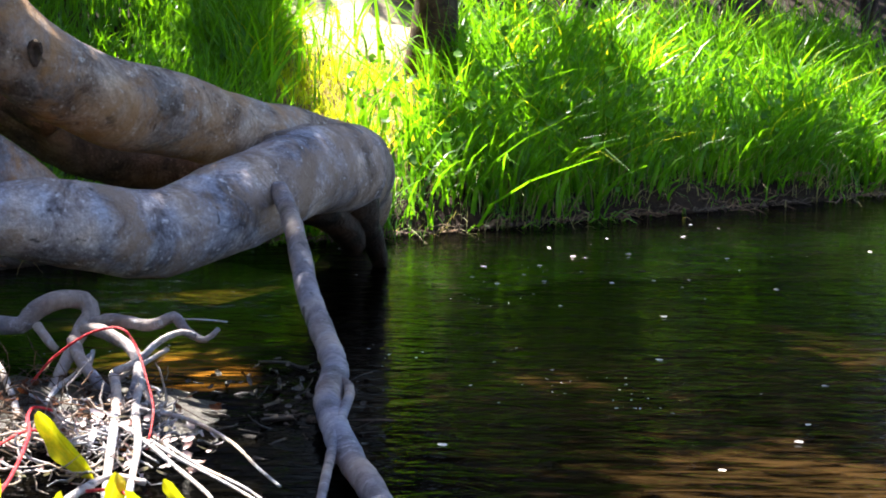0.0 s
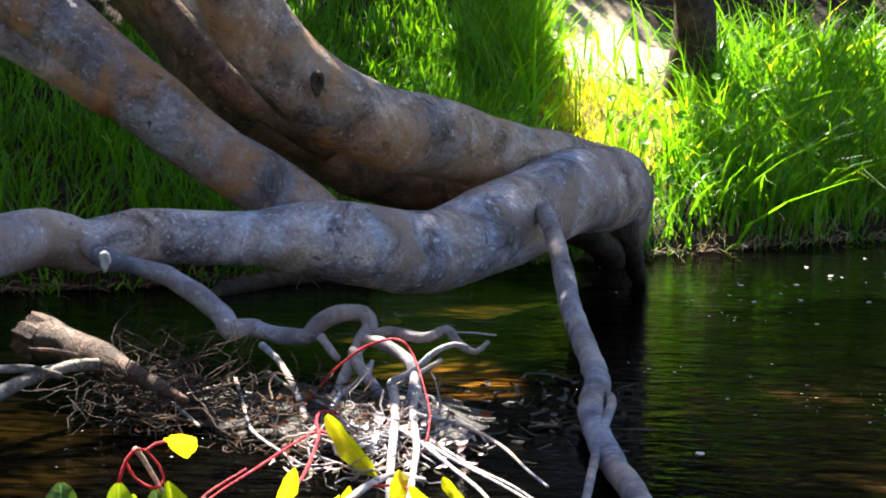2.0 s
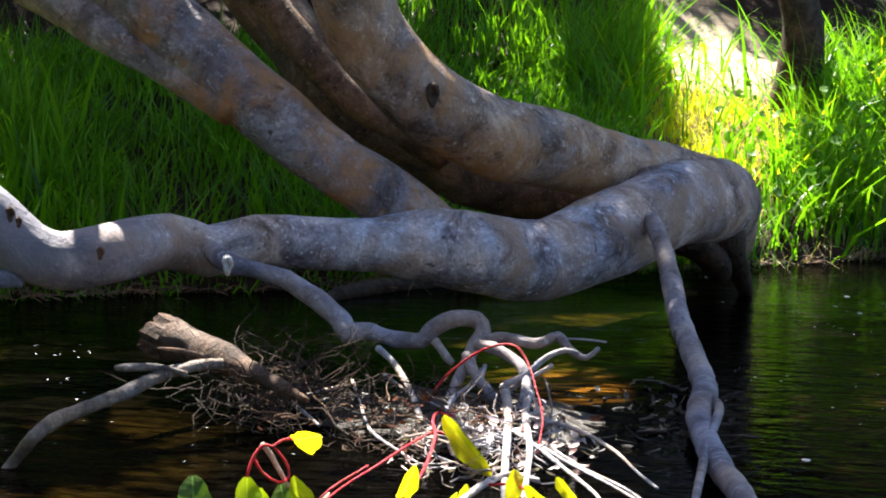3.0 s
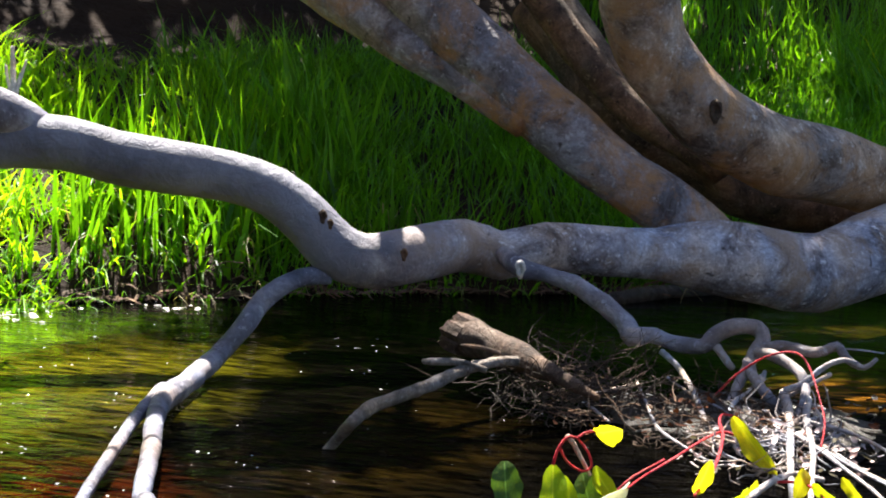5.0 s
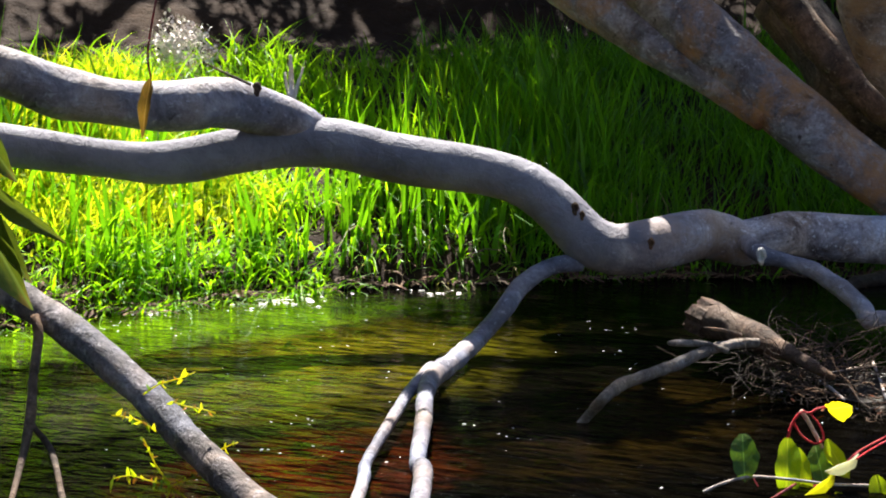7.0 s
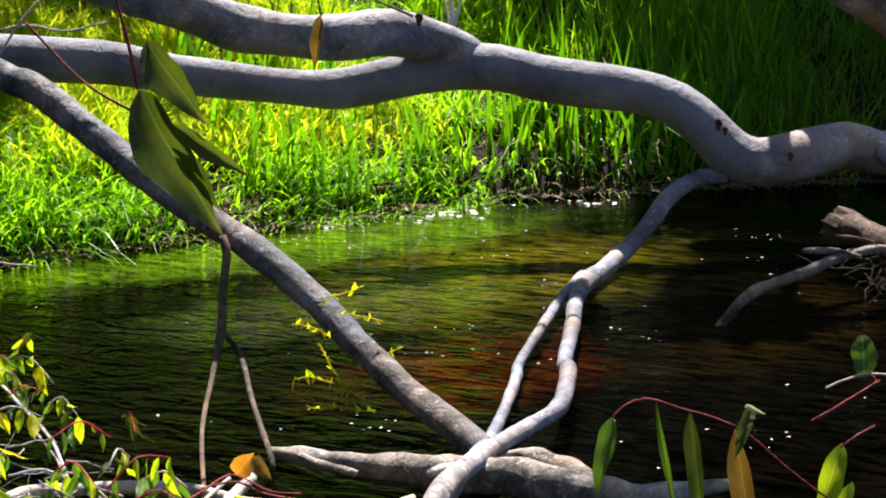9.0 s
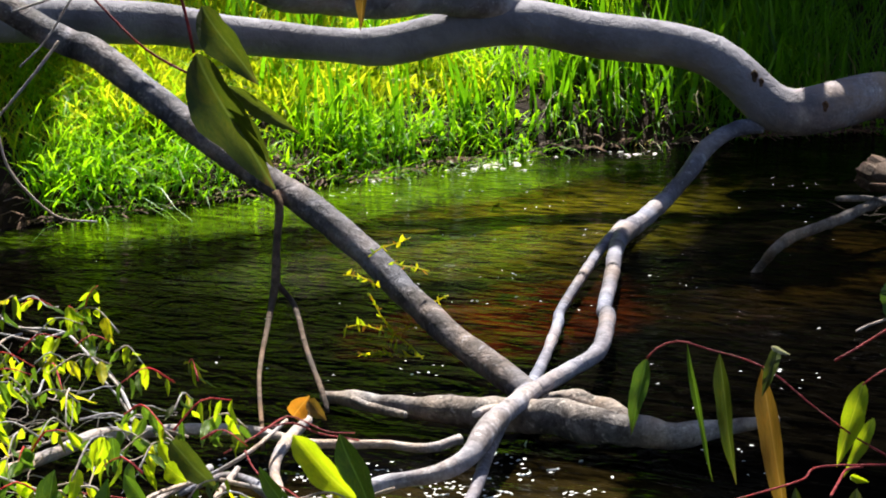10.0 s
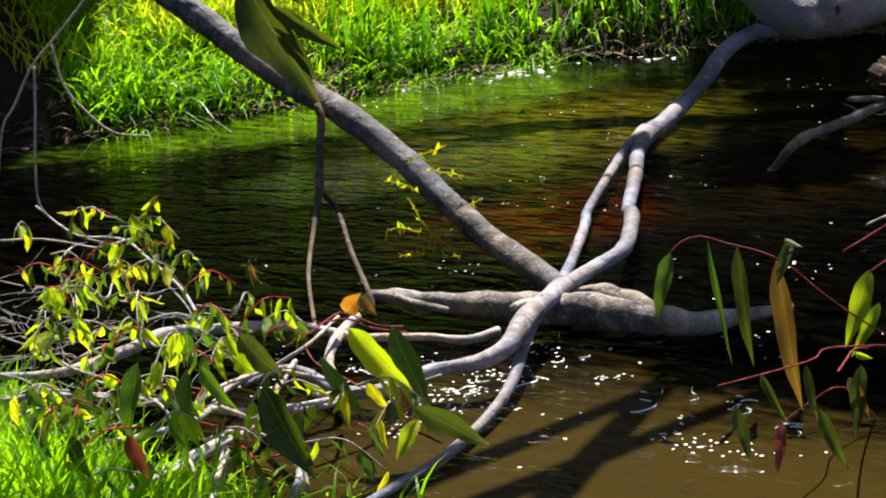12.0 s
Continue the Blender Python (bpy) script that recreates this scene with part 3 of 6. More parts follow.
bank_grass("dry_straw", -4.2, 5.0, 800, (-0.12, 0.5), (0.25, 0.6), (0.006, 0.012), STRAW, 16, "dry pale straw lying at the water's edge", out=1.4, droop=0.85)
bank_grass("dry_straw", 0.3, 1.9, 700, (0.8, 3.4), (0.15, 0.45), (0.006, 0.012), STRAW, 19, "sun-dried straw round the sandy path", droop=0.5, gap=(-0.42, 13.5, 0.5, 1.4))
bank_grass("near_grass", -4.2, -1.3, 9500, (-0.3, 0.9), (0.14, 0.38), (0.008, 0.016), GRASS, 17, "short bright grass on the near bank", edge=NEAR_EDGE)

bank_grass("dry_straw", 0.25, 4.6, 1100, (0.0, 0.7), (0.2, 0.6), (0.005, 0.011), STRAW, 116, "dry brown stalks among the foot of the tall grass", out=0.6, droop=0.35, spread_out=0.35)


def herb(n, lo, hi, seed, label):
    """Round-leaved herbs among the grass, leaves on thin stalks in one mesh."""
    rng = np.random.default_rng(seed)
    p, way = along_edge(FAR_EDGE, lo, hi, n, rng)
    xy = p + way * rng.uniform(0.05, 1.3, n)[:, None]
    z = land(xy[:, 0], xy[:, 1]) + rng.uniform(0.12, 0.6, n)
    verts, faces = [], []
    for (x, y), h in zip(xy, z):
        r = rng.uniform(0.018, 0.042)
        nrm = Vector((rng.normal(0.1, 0.4), rng.normal(-0.6, 0.4), rng.normal(0.5, 0.3))).normalized()
        m = nrm.to_track_quat("Z", "Y").to_matrix()
        b0 = len(verts)
        verts.append(Vector((x, y, h)))
        for j in range(9):
            a = 0.35 + 5.6 * j / 8
            verts.append(Vector((x, y, h)) + m @ Vector((r * math.cos(a), r * math.sin(a), r * 0.18)))
        faces += [(b0, b0 + 1 + j, b0 + 2 + j) for j in range(8)]
        g = float(land(x, y))
        verts += [Vector((x, y, h)), Vector((x + 0.004, y, h)), Vector((x + 0.02, y, g))]
        faces.append((b0 + 10, b0 + 11, b0 + 12))
    ob = new("round_leaf_herb", raw_mesh("round_leaf_herb", verts, faces, REED_AND_SHADE))
    return tagged(ob, label, "herb", kind="stuff")


herb(300, 0.2, 4.5, 91, "round-leaved green herb among tall grass")


# ---- trees of the bank behind, their crowns out of view and placed to shade the creek ----
def crown_mesh(name, clumps, leaves, size, mat, seed):
    """Many small leaves in uneven clumps: rows of x, y, z, radius."""
    rng = np.random.default_rng(seed)
    c = np.array(clumps, float)
    share = c[:, 3] ** 2 / (c[:, 3] ** 2).sum()
    which = rng.choice(len(c), leaves, p=share)
    d = rng.normal(0, 1, (leaves, 3))
    d /= np.linalg.norm(d, axis=1)[:, None]
    rad = c[which, 3] * rng.random(leaves) ** 0.5
    p = c[which, :3] + d * rad[:, None] * (1, 1, 0.75)
    a = rng.normal(0, 1, (leaves, 3)) - (0, 0, 0.8)
    a /= np.linalg.norm(a, axis=1)[:, None]
    b = np.cross(a, rng.normal(0, 1, (leaves, 3)))
    b /= np.linalg.norm(b, axis=1)[:, None]
    s = rng.uniform(0.7, 1.3, leaves)[:, None] * size
    v = np.stack([p - a * s * 0.5, p + b * s * 0.17, p + a * s * 0.5, p - b * s * 0.17], 1).reshape(-1, 3)
    f = np.arange(leaves * 4).reshape(-1, 4)
    return raw_mesh(name, v.tolist(), f.tolist(), mat, False)


def bank_tree(foot, radius, clumps, leaves, seed, label, group="trees on the far bank", size=0.17):
    rng = random.Random(seed)
    x, y = foot
    z = float(land(x, y))
    tree = thing("gum_tree", label, "tree", group)
    top = Vector((sum(c[0] for c in clumps) / len(clumps), sum(c[1] for c in clumps) / len(clumps), sum(c[2] for c in clumps) / len(clumps)))
    fork = Vector((x, y, z)).lerp(top, 0.55) + Vector((rng.uniform(-0.2, 0.2), rng.uniform(-0.2, 0.2), 0.2))
    limb("trunk", [(x, y, z - 0.25, radius * 1.35), (x + rng.uniform(-0.1, 0.1), y, z + 0.6, radius), (x + rng.uniform(-0.15, 0.15), y + 0.1, z + 1.7, radius * 0.85), (fork.x, fork.y, fork.z, radius * 0.6)], DARK_BARK, tree, sides=12, rough=0.12)
    for c in clumps:
        m = fork.lerp(Vector(c[:3]), 0.5) + Vector((0, 0, 0.25))
        limb("limb", [(fork.x, fork.y, fork.z, radius * 0.5), (m.x, m.y, m.z, radius * 0.32), (c[0], c[1], c[2], radius * 0.12)], DARK_BARK, tree, sides=8)
    crown = new("crown", crown_mesh("crown", clumps, leaves, size, CROWN, seed))
    crown.parent = tree
    return tree


def shade(x, y, z, r, up):
    """A clump of leaves whose shade falls round the place (x, y, z)."""
    q = Vector((x, y, z)) + SUN_WAY * (up / SUN_WAY.z)
    return (q.x, q.y, q.z, r)


bank_tree((-3.0, 14.2), 0.2, [shade(-4.35, 7.3, 0.2, 0.26, 4.4), shade(-4.15, 7.75, 0.3, 0.28, 4.4), shade(-3.5, 8.0, 0.6, 0.5, 4.2), shade(-3.55, 7.7, 0.35, 0.36, 4.3), shade(-3.65, 8.6, 0.8, 0.45, 4.3), shade(-3.35, 7.35, 0.2, 0.3, 4.3), shade(-3.0, 8.3, 0.5, 0.8, 4.4), shade(-2.3, 8.9, 0.5, 0.8, 4.6), shade(-1.6, 9.4, 0.5, 0.6, 4.4), shade(-1.0, 10.0, 0.5, 0.5, 4.6), shade(-0.95, 10.8, 0.6, 0.42, 4.4), shade(-1.0, 11.6, 0.8, 0.42, 4.4), shade(-1.15, 12.5, 1.0, 0.45, 4.2), shade(-1.3, 13.4, 1.2, 0.5, 4.2), shade(-0.9, 11.2, 0.6, 0.34, 4.3), shade(-0.98, 12.1, 0.9, 0.36, 4.3), shade(-1.1, 13.0, 1.1, 0.4, 4.2)], 15500, 21, "unseen gum tree behind the grass, its crown placed to shade the bank")
bank_tree((-3.6, 13.0), 0.15, [shade(-3.7, 9.4, 1.1, 0.9, 4.4), shade(-2.9, 10.0, 1.1, 0.9, 4.2), shade(-3.0, 11.0, 1.2, 0.6, 4.4)], 5600, 26, "thin dark gum trunk in the shade of the slope")
bank_tree((-8.6, 13.0), 0.17, [shade(-2.6, 6.9, 0, 0.7, 5.6), shade(-3.4, 6.5, 0.4, 0.45, 5.4), shade(-1.6, 7.6, 0, 0.7, 5.6)], 2800, 22, "unseen gum tree, its crown placed to shade the water")
bank_tree((0.13, 12.7), 0.15, [shade(1.2, 13.4, 1.2, 0.4, 4.4), shade(2.6, 12.9, 0.5, 0.4, 4.6), shade(0.75, 10.75, 0.15, 0.44, 4.6), shade(1.35, 11.3, 0.15, 0.44, 4.8), shade(1.95, 11.9, 0.15, 0.44, 4.6), shade(2.6, 12.5, 0.15, 0.44, 4.8), shade(3.2, 13.1, 0.15, 0.44, 4.6)], 6500, 23, "slender dark gum trunk beside a bare sandy path")
bank_tree((-9.2, 7.4), 0.2, [shade(-6.15, 3.9, 0.3, 0.5, 4.6), shade(-6.7, 4.7, 0.5, 0.6, 4.8), shade(-6.0, 3.2, 0.1, 0.5, 4.8), shade(-7.0, 3.8, 0.6, 0.7, 4.6), shade(-6.4, 2.4, 0.2, 0.7, 4.8), shade(-7.4, 2.6, 0.6, 0.9, 5.2), shade(-5.6, 1.6, 0, 0.8, 5.2), shade(-5.85, 3.3, 0.2, 0.35, 4.8), shade(-6.5, 4.3, 0.3, 0.5, 4.6)], 15000, 24, "unseen gum tree, its crown placed to shade the bend")
bank_tree((2.9, 16.4), 0.18, [shade(3.6, 15.6, 1.4, 1.0, 4.8), shade(4.8, 16.4, 1.2, 1.0, 5.2)], 3200, 25, "gum tree standing back from the tall grass")

# added tree out of view: its crown dims skylight on the pale limbs
near_tree = bank_tree((-4.2, -4.6), 0.24, [(-0.8, -1.4, 5.0, 1.1), (-2.4, -1.4, 4.8, 1.2), (-3.8, -2.8, 4.6, 1.2), (-1.8, -3.6, 4.9, 1.3), (-4.6, -1.0, 5.0, 1.2), (-5.8, -2.4, 4.6, 1.3), (-6.8, -0.6, 5.2, 1.2), (-3.4, 0.3, 5.4, 1.0), (-2.09, 3.66, 3.00, 0.26), (-1.86, 3.72, 3.10, 0.22)], 21000, 28, "unseen gum tree on the near bank, its crown holding back skylight", "trees on the near bank", 0.3)
# unseen bough, placed to cast the shadow band on the shallows
limb("bough", [(-2.35, 4.26, 3.20, 0.030), (-2.26, 3.82, 3.10, 0.040), (-2.13, 3.12, 3.00, 0.046), (-2.02, 2.50, 2.95, 0.052), (-1.86, 1.53, 2.90, 0.060), (-3.4, -1.6, 2.95, 0.08), (-4.0, -3.6, 2.6, 0.1)], DARK_BARK, near_tree, sides=10)


def shrub(x, y, r, h, seed, label):
    z = float(land(x, y))
    rng = random.Random(seed)
    s = thing("shrub", label, "shrub", "shrubs on the slope")
    cl = []
    for i in range(6):
        a, d = rng.uniform(0, 6.28), rng.uniform(0.1, r)
        top = (x + d * math.cos(a), y + d * math.sin(a), z + rng.uniform(0.4, 1.0) * h)
        limb("stem", [(x, y, z - 0.1, 0.03), ((x + top[0]) / 2, (y + top[1]) / 2, z + 0.45 * h, 0.02), (*top, 0.008)], DARK_BARK, s, sides=6)
        cl.append((*top, r * 0.55))
    cr = new("foliage", crown_mesh("foliage", cl, 1500, 0.13, CROWN, seed))
    cr.parent = s
    return s


for i, (x, y, r, h) in enumerate([(-9.4, 8.2, 1.3, 3.0), (-8.2, 12.2, 1.4, 3.2), (-4.6, 13.6, 1.5, 3.2), (-3.4, 16.0, 1.5, 3.4), (1.8, 16.6, 1.4, 3.2), (4.6, 18.4, 1.6, 3.4), (-10.5, 4.4, 1.4, 3.0), (-12.2, 7.4, 1.6, 3.4), (7.6, 20.6, 1.8, 3.6), (-8.6, 1.2, 0.9, 2.0), (-6.75, 4.15, 0.5, 1.0), (-7.4, 5.3, 0.7, 1.5)]):
    shrub(x, y, r, h, 40 + i, "dense dark shrub in the shade of the slope")


def far_woods():
    """The woods on the slope: leaves hung in clumps from the ground up to a closed roof, unseen, added to shade the
    slope.
    """
    rng = np.random.default_rng(31)
    p, way = along_edge(FAR_EDGE, -16, 13, 520, rng)
    u = rng.uniform(4.3, 14, 520)
    xy = p + way * u[:, None]
    z = land(xy[:, 0], xy[:, 1]) + np.where((rng.random(520) < 0.62) | (u < 6), rng.uniform(3.0, 5.5, 520), rng.uniform(0.4, 3.2, 520))
    clumps = np.column_stack([xy, z, rng.uniform(0.7, 1.3, 520)])
    for gx0, gy0, gr in ((-0.5, 12.6, 1.5), (2.9, 15.2, 1.6), (-1.95, 11.8, 1.2), (0.2, 11.0, 1.4), (2.2, 13.2, 1.7), (1.0, 11.8, 1.4), (-5.3, 7.1, 1.3), (-5.6, 5.6, 1.4), (-4.75, 8.3, 0.45), (-6.2, 8.1, 0.9)):      # gaps that let the sun through
        fall = clumps[:, :2] - np.outer((clumps[:, 2] - 0.9) / SUN_WAY.z, (SUN_WAY.x, SUN_WAY.y))
        clumps = clumps[np.hypot(fall[:, 0] - gx0, fall[:, 1] - gy0) > gr]
    ob = new("woods", crown_mesh("woods", clumps, 90000, 0.34, CROWN, 32))
    return tagged(ob, "dark wooded slope behind the grassy bank", "woods", kind="stuff")



def near_woods():
    """Unseen woods that close the place behind the walk, added to hold back skylight."""
    rng = np.random.default_rng(33)
    x = rng.uniform(-16, 1.5, 150)
    y = -7.5 - 0.35 * np.abs(x) * (rng.random(150) < 0.5) - rng.uniform(0, 3.5, 150)
    clumps = np.column_stack([x, y, rng.uniform(0.6, 6.5, 150), rng.uniform(0.8, 1.3, 150)])
    ob = new("woods", crown_mesh("woods", clumps, 24000, 0.4, CROWN, 34))
    return tagged(ob, "unseen dark woods added on the near side to hold back skylight", "woods", kind="stuff")


far_woods()
near_woods()

# ---- the leaning tree over the creek ----
tree = thing("leaning_tree", "large grey-barked gum tree leaning low over the creek", "tree")
TREE_LINES = {}
TREE_LINES["trunk"] = [(-0.43, 7.66, 0.428, 0.166), (-0.34, 7.98, 0.417, 0.206), (-0.25, 8.34, 0.392, 0.225), (-0.205, 8.80, 0.345, 0.21), (-0.21, 9.30, 0.25, 0.21), (-0.22, 9.90, 0.08, 0.21), (-0.25, 10.5, -0.14, 0.21)]
TREE_LINES["root_a"] = [(-0.23, 8.29, 0.332, 0.150), (-0.14, 8.32, 0.245, 0.12), (-0.09, 8.42, 0.12, 0.083), (-0.05, 8.56, 0.01, 0.055), (-0.03, 8.65, -0.1, 0.03)]
TREE_LINES["root_b"] = [(-0.38, 8.01, 0.299, 0.120), (-0.27, 8.12, 0.211, 0.094), (-0.19, 8.27, 0.129, 0.068), (-0.15, 8.42, 0.029, 0.047)]
TREE_LINES["lower_limb"] = [(-0.20, 8.35, 0.396, 0.206), (-0.32, 7.93, 0.411, 0.196), (-0.45, 7.60, 0.375, 0.188), (-0.64, 7.20, 0.306, 0.184), (-0.84, 6.91, 0.238, 0.169), (-1.04, 6.73, 0.280, 0.163), (-1.25, 6.59, 0.324, 0.156), (-1.45, 6.46, 0.328, 0.115), (-1.67, 6.32, 0.339, 0.110), (-1.86, 6.19, 0.361, 0.102), (-2.02, 6.06, 0.326, 0.101), (-2.16, 5.97, 0.368, 0.108), (-2.32, 5.63, 0.337, 0.111), (-2.44, 5.59, 0.322, 0.111)]
TREE_LINES["pale_limb"] = [(-2.55, 5.56, 0.368, 0.111), (-2.65, 5.53, 0.475, 0.104), (-2.79, 5.51, 0.581, 0.102), (-2.97, 5.47, 0.639, 0.100), (-3.20, 5.41, 0.666, 0.106), (-3.41, 5.35, 0.697, 0.109), (-3.58, 5.27, 0.749, 0.111), (-3.76, 5.18, 0.758, 0.112), (-3.90, 5.05, 0.731, 0.102), (-4.17, 4.85, 0.670, 0.093), (-4.40, 4.68, 0.693, 0.085), (-4.76, 4.38, 0.763, 0.091), (-4.95, 4.20, 0.820, 0.100), (-5.25, 3.95, 0.858, 0.105), (-5.50, 3.67, 0.888, 0.106), (-5.77, 3.38, 0.925, 0.108), (-6.05, 3.08, 0.998, 0.101)]
TREE_LINES["fork_branch"] = [(-3.52, 5.35, 0.703, 0.037), (-3.65, 5.27, 0.766, 0.069), (-3.76, 5.14, 0.847, 0.095), (-3.89, 4.85, 0.928, 0.106), (-4.01, 4.63, 0.923, 0.104), (-4.16, 4.44, 0.944, 0.095), (-4.30, 4.27, 0.985, 0.106), (-4.44, 4.09, 1.079, 0.095), (-4.67, 3.88, 1.172, 0.085), (-4.94, 3.65, 1.321, 0.075)]
TREE_LINES["limb_b"] = [(-1.18, 6.75, 0.298, 0.104), (-1.30, 6.70, 0.390, 0.128), (-1.48, 6.62, 0.534, 0.130), (-1.69, 6.59, 0.657, 0.128), (-1.90, 6.56, 0.821, 0.138), (-2.10, 6.56, 0.987, 0.144), (-2.26, 6.55, 1.125, 0.142), (-2.42, 6.54, 1.260, 0.140), (-2.60, 6.54, 1.421, 0.141), (-2.80, 6.53, 1.603, 0.144)]
TREE_LINES["limb_b2"] = [(-2.06, 6.51, 0.848, 0.077), (-2.36, 6.55, 1.043, 0.095), (-2.64, 6.57, 1.195, 0.114), (-2.92, 6.61, 1.362, 0.129), (-3.23, 6.63, 1.558, 0.137)]
TREE_LINES["limb_c"] = [(-0.20, 8.46, 0.430, 0.167), (-0.40, 8.23, 0.510, 0.160), (-0.58, 7.90, 0.553, 0.161), (-0.76, 7.62, 0.623, 0.168), (-0.95, 7.35, 0.694, 0.175), (-1.13, 7.13, 0.753, 0.176), (-1.31, 6.90, 0.875, 0.165), (-1.48, 6.79, 1.058, 0.164), (-1.57, 6.69, 1.203, 0.172), (-1.61, 6.61, 1.383, 0.173), (-1.61, 6.52, 1.564, 0.168)]
TREE_LINES["limb_d"] = [(-1.40, 7.67, 0.615, 0.078), (-1.63, 7.65, 0.754, 0.080), (-1.84, 7.63, 0.880, 0.080), (-2.05, 7.62, 1.084, 0.083), (-2.22, 7.62, 1.288, 0.086), (-2.38, 7.61, 1.480, 0.086)]
TREE_LINES["limb_e"] = [(-0.56, 8.29, 0.392, 0.096), (-0.91, 8.19, 0.405, 0.115), (-1.28, 8.09, 0.486, 0.163), (-1.61, 8.05, 0.671, 0.177), (-1.94, 8.02, 0.856, 0.177), (-2.23, 8.06, 1.123, 0.164), (-2.47, 8.10, 1.421, 0.165)]
TREE_LINES["drop_branch"] = [(-0.41, 7.25, 0.388, 0.040), (-0.35, 7.00, 0.324, 0.039), (-0.30, 6.79, 0.230, 0.040), (-0.24, 6.48, 0.096, 0.043), (-0.16, 6.07, 0.015, 0.043), (-0.09, 5.62, -0.030, 0.044), (-0.09, 5.21, -0.036, 0.042), (-0.05, 4.86, -0.050, 0.041), (0.01, 4.48, -0.046, 0.038), (0.08, 4.13, -0.042, 0.034), (0.14, 3.77, -0.033, 0.031)]
TREE_LINES["drop_twig"] = [(-0.08, 5.47, -0.020, 0.014), (-0.03, 5.27, -0.022, 0.016), (-0.03, 5.02, -0.022, 0.016), (-0.04, 4.71, -0.026, 0.014), (-0.04, 4.35, -0.027, 0.013), (-0.04, 4.00, -0.031, 0.011), (-0.04, 3.74, -0.035, 0.009)]
TREE_LINES["stub_branch"] = [(-1.98, 5.97, 0.340, 0.038), (-1.86, 5.83, 0.305, 0.039), (-1.77, 5.84, 0.289, 0.035), (-1.63, 5.81, 0.256, 0.037), (-1.52, 5.77, 0.203, 0.039), (-1.42, 5.73, 0.143, 0.038), (-1.37, 5.68, 0.096, 0.040), (-1.30, 5.69, 0.104, 0.030), (-1.20, 5.66, 0.084, 0.030), (-1.09, 5.62, 0.087, 0.028), (-1.05, 5.64, 0.131, 0.030), (-0.98, 5.65, 0.167, 0.030), (-0.90, 5.66, 0.164, 0.033), (-0.87, 5.64, 0.128, 0.031), (-0.89, 5.60, 0.086, 0.029), (-0.91, 5.54, 0.028, 0.021), (-0.93, 5.43, -0.031, 0.019), (-0.93, 5.27, -0.076, 0.015)]
TREE_LINES["stub_fork1"] = [(-0.89, 5.61, 0.090, 0.023), (-0.79, 5.58, 0.118, 0.021), (-0.66, 5.49, 0.119, 0.019), (-0.59, 5.51, 0.144, 0.017), (-0.54, 5.46, 0.106, 0.015), (-0.48, 5.42, 0.090, 0.011), (-0.44, 5.43, 0.124, 0.007)]
TREE_LINES["stub_fork2"] = [(-0.88, 5.56, 0.094, 0.019), (-0.81, 5.52, 0.091, 0.021), (-0.71, 5.43, 0.056, 0.019), (-0.67, 5.33, 0.019, 0.018), (-0.66, 5.22, -0.018, 0.016), (-0.67, 5.13, -0.064, 0.018)]
TREE_LINES["stub_fork3"] = [(-0.91, 5.55, 0.057, 0.021), (-0.87, 5.45, 0.017, 0.019), (-0.80, 5.30, -0.011, 0.019), (-0.75, 5.30, -0.064, 0.017)]
TREE_LINES["stub_fork4"] = [(-1.03, 5.58, 0.096, 0.016), (-0.98, 5.54, 0.047, 0.014), (-0.96, 5.54, 0.028, 0.012)]
TREE_LINES["branch2"] = [(-2.56, 5.54, 0.260, 0.034), (-2.64, 5.46, 0.258, 0.037), (-2.70, 5.38, 0.224, 0.038), (-2.75, 5.31, 0.165, 0.040), (-2.79, 5.24, 0.079, 0.040), (-2.85, 5.15, -0.020, 0.039), (-2.78, 4.75, -0.053, 0.041), (-2.71, 4.45, -0.048, 0.043), (-2.57, 4.12, -0.033, 0.033), (-2.31, 3.59, -0.025, 0.028), (-2.07, 3.09, -0.011, 0.025), (-1.98, 2.95, 0.010, 0.028), (-1.80, 2.56, 0.010, 0.026), (-1.80, 2.38, -0.006, 0.025), (-1.76, 2.10, 0.010, 0.025), (-1.66, 1.71, 0.033, 0.032), (-1.60, 1.51, 0.016, 0.026), (-1.62, 1.39, -0.000, 0.022), (-1.73, 1.30, -0.017, 0.020), (-1.79, 1.17, -0.034, 0.020), (-1.92, 1.14, -0.042, 0.015), (-2.11, 1.24, -0.050, 0.014), (-2.20, 1.23, -0.050, 0.011), (-2.18, 1.05, -0.034, 0.009)]
TREE_LINES["branch2_left"] = [(-2.74, 4.50, -0.030, 0.029), (-2.63, 4.11, -0.037, 0.022), (-2.46, 3.64, -0.043, 0.020), (-2.28, 3.16, -0.049, 0.018), (-2.20, 3.00, -0.053, 0.020), (-2.02, 2.61, -0.045, 0.018), (-1.88, 2.29, -0.037, 0.021), (-1.74, 1.92, -0.000, 0.023), (-1.65, 1.68, -0.025, 0.019), (-1.54, 1.43, -0.050, 0.017), (-1.49, 1.26, -0.067, 0.015), (-1.46, 1.11, -0.075, 0.015), (-1.43, 0.91, -0.075, 0.013), (-1.43, 0.71, -0.075, 0.012), (-1.42, 0.48, -0.067, 0.010)]
TREE_LINES["stub_nub"] = [(-1.75, 1.88, 0.016, 0.015), (-1.74, 1.81, 0.033, 0.013), (-1.73, 1.74, 0.041, 0.010)]
TREE_LINES["knob_twig"] = [(-3.61, 4.61, 1.020, 0.006), (-3.70, 4.57, 1.064, 0.005), (-3.78, 4.54, 1.103, 0.003)]


def tree_part(name, key, mat, label="", **kw):
    return limb(name, TREE_LINES[key], mat, tree, label, **kw)


tree_part("trunk", "trunk", GREY_BARK, "thick grey trunk rooted in the bank", sides=26, rough=0.13)
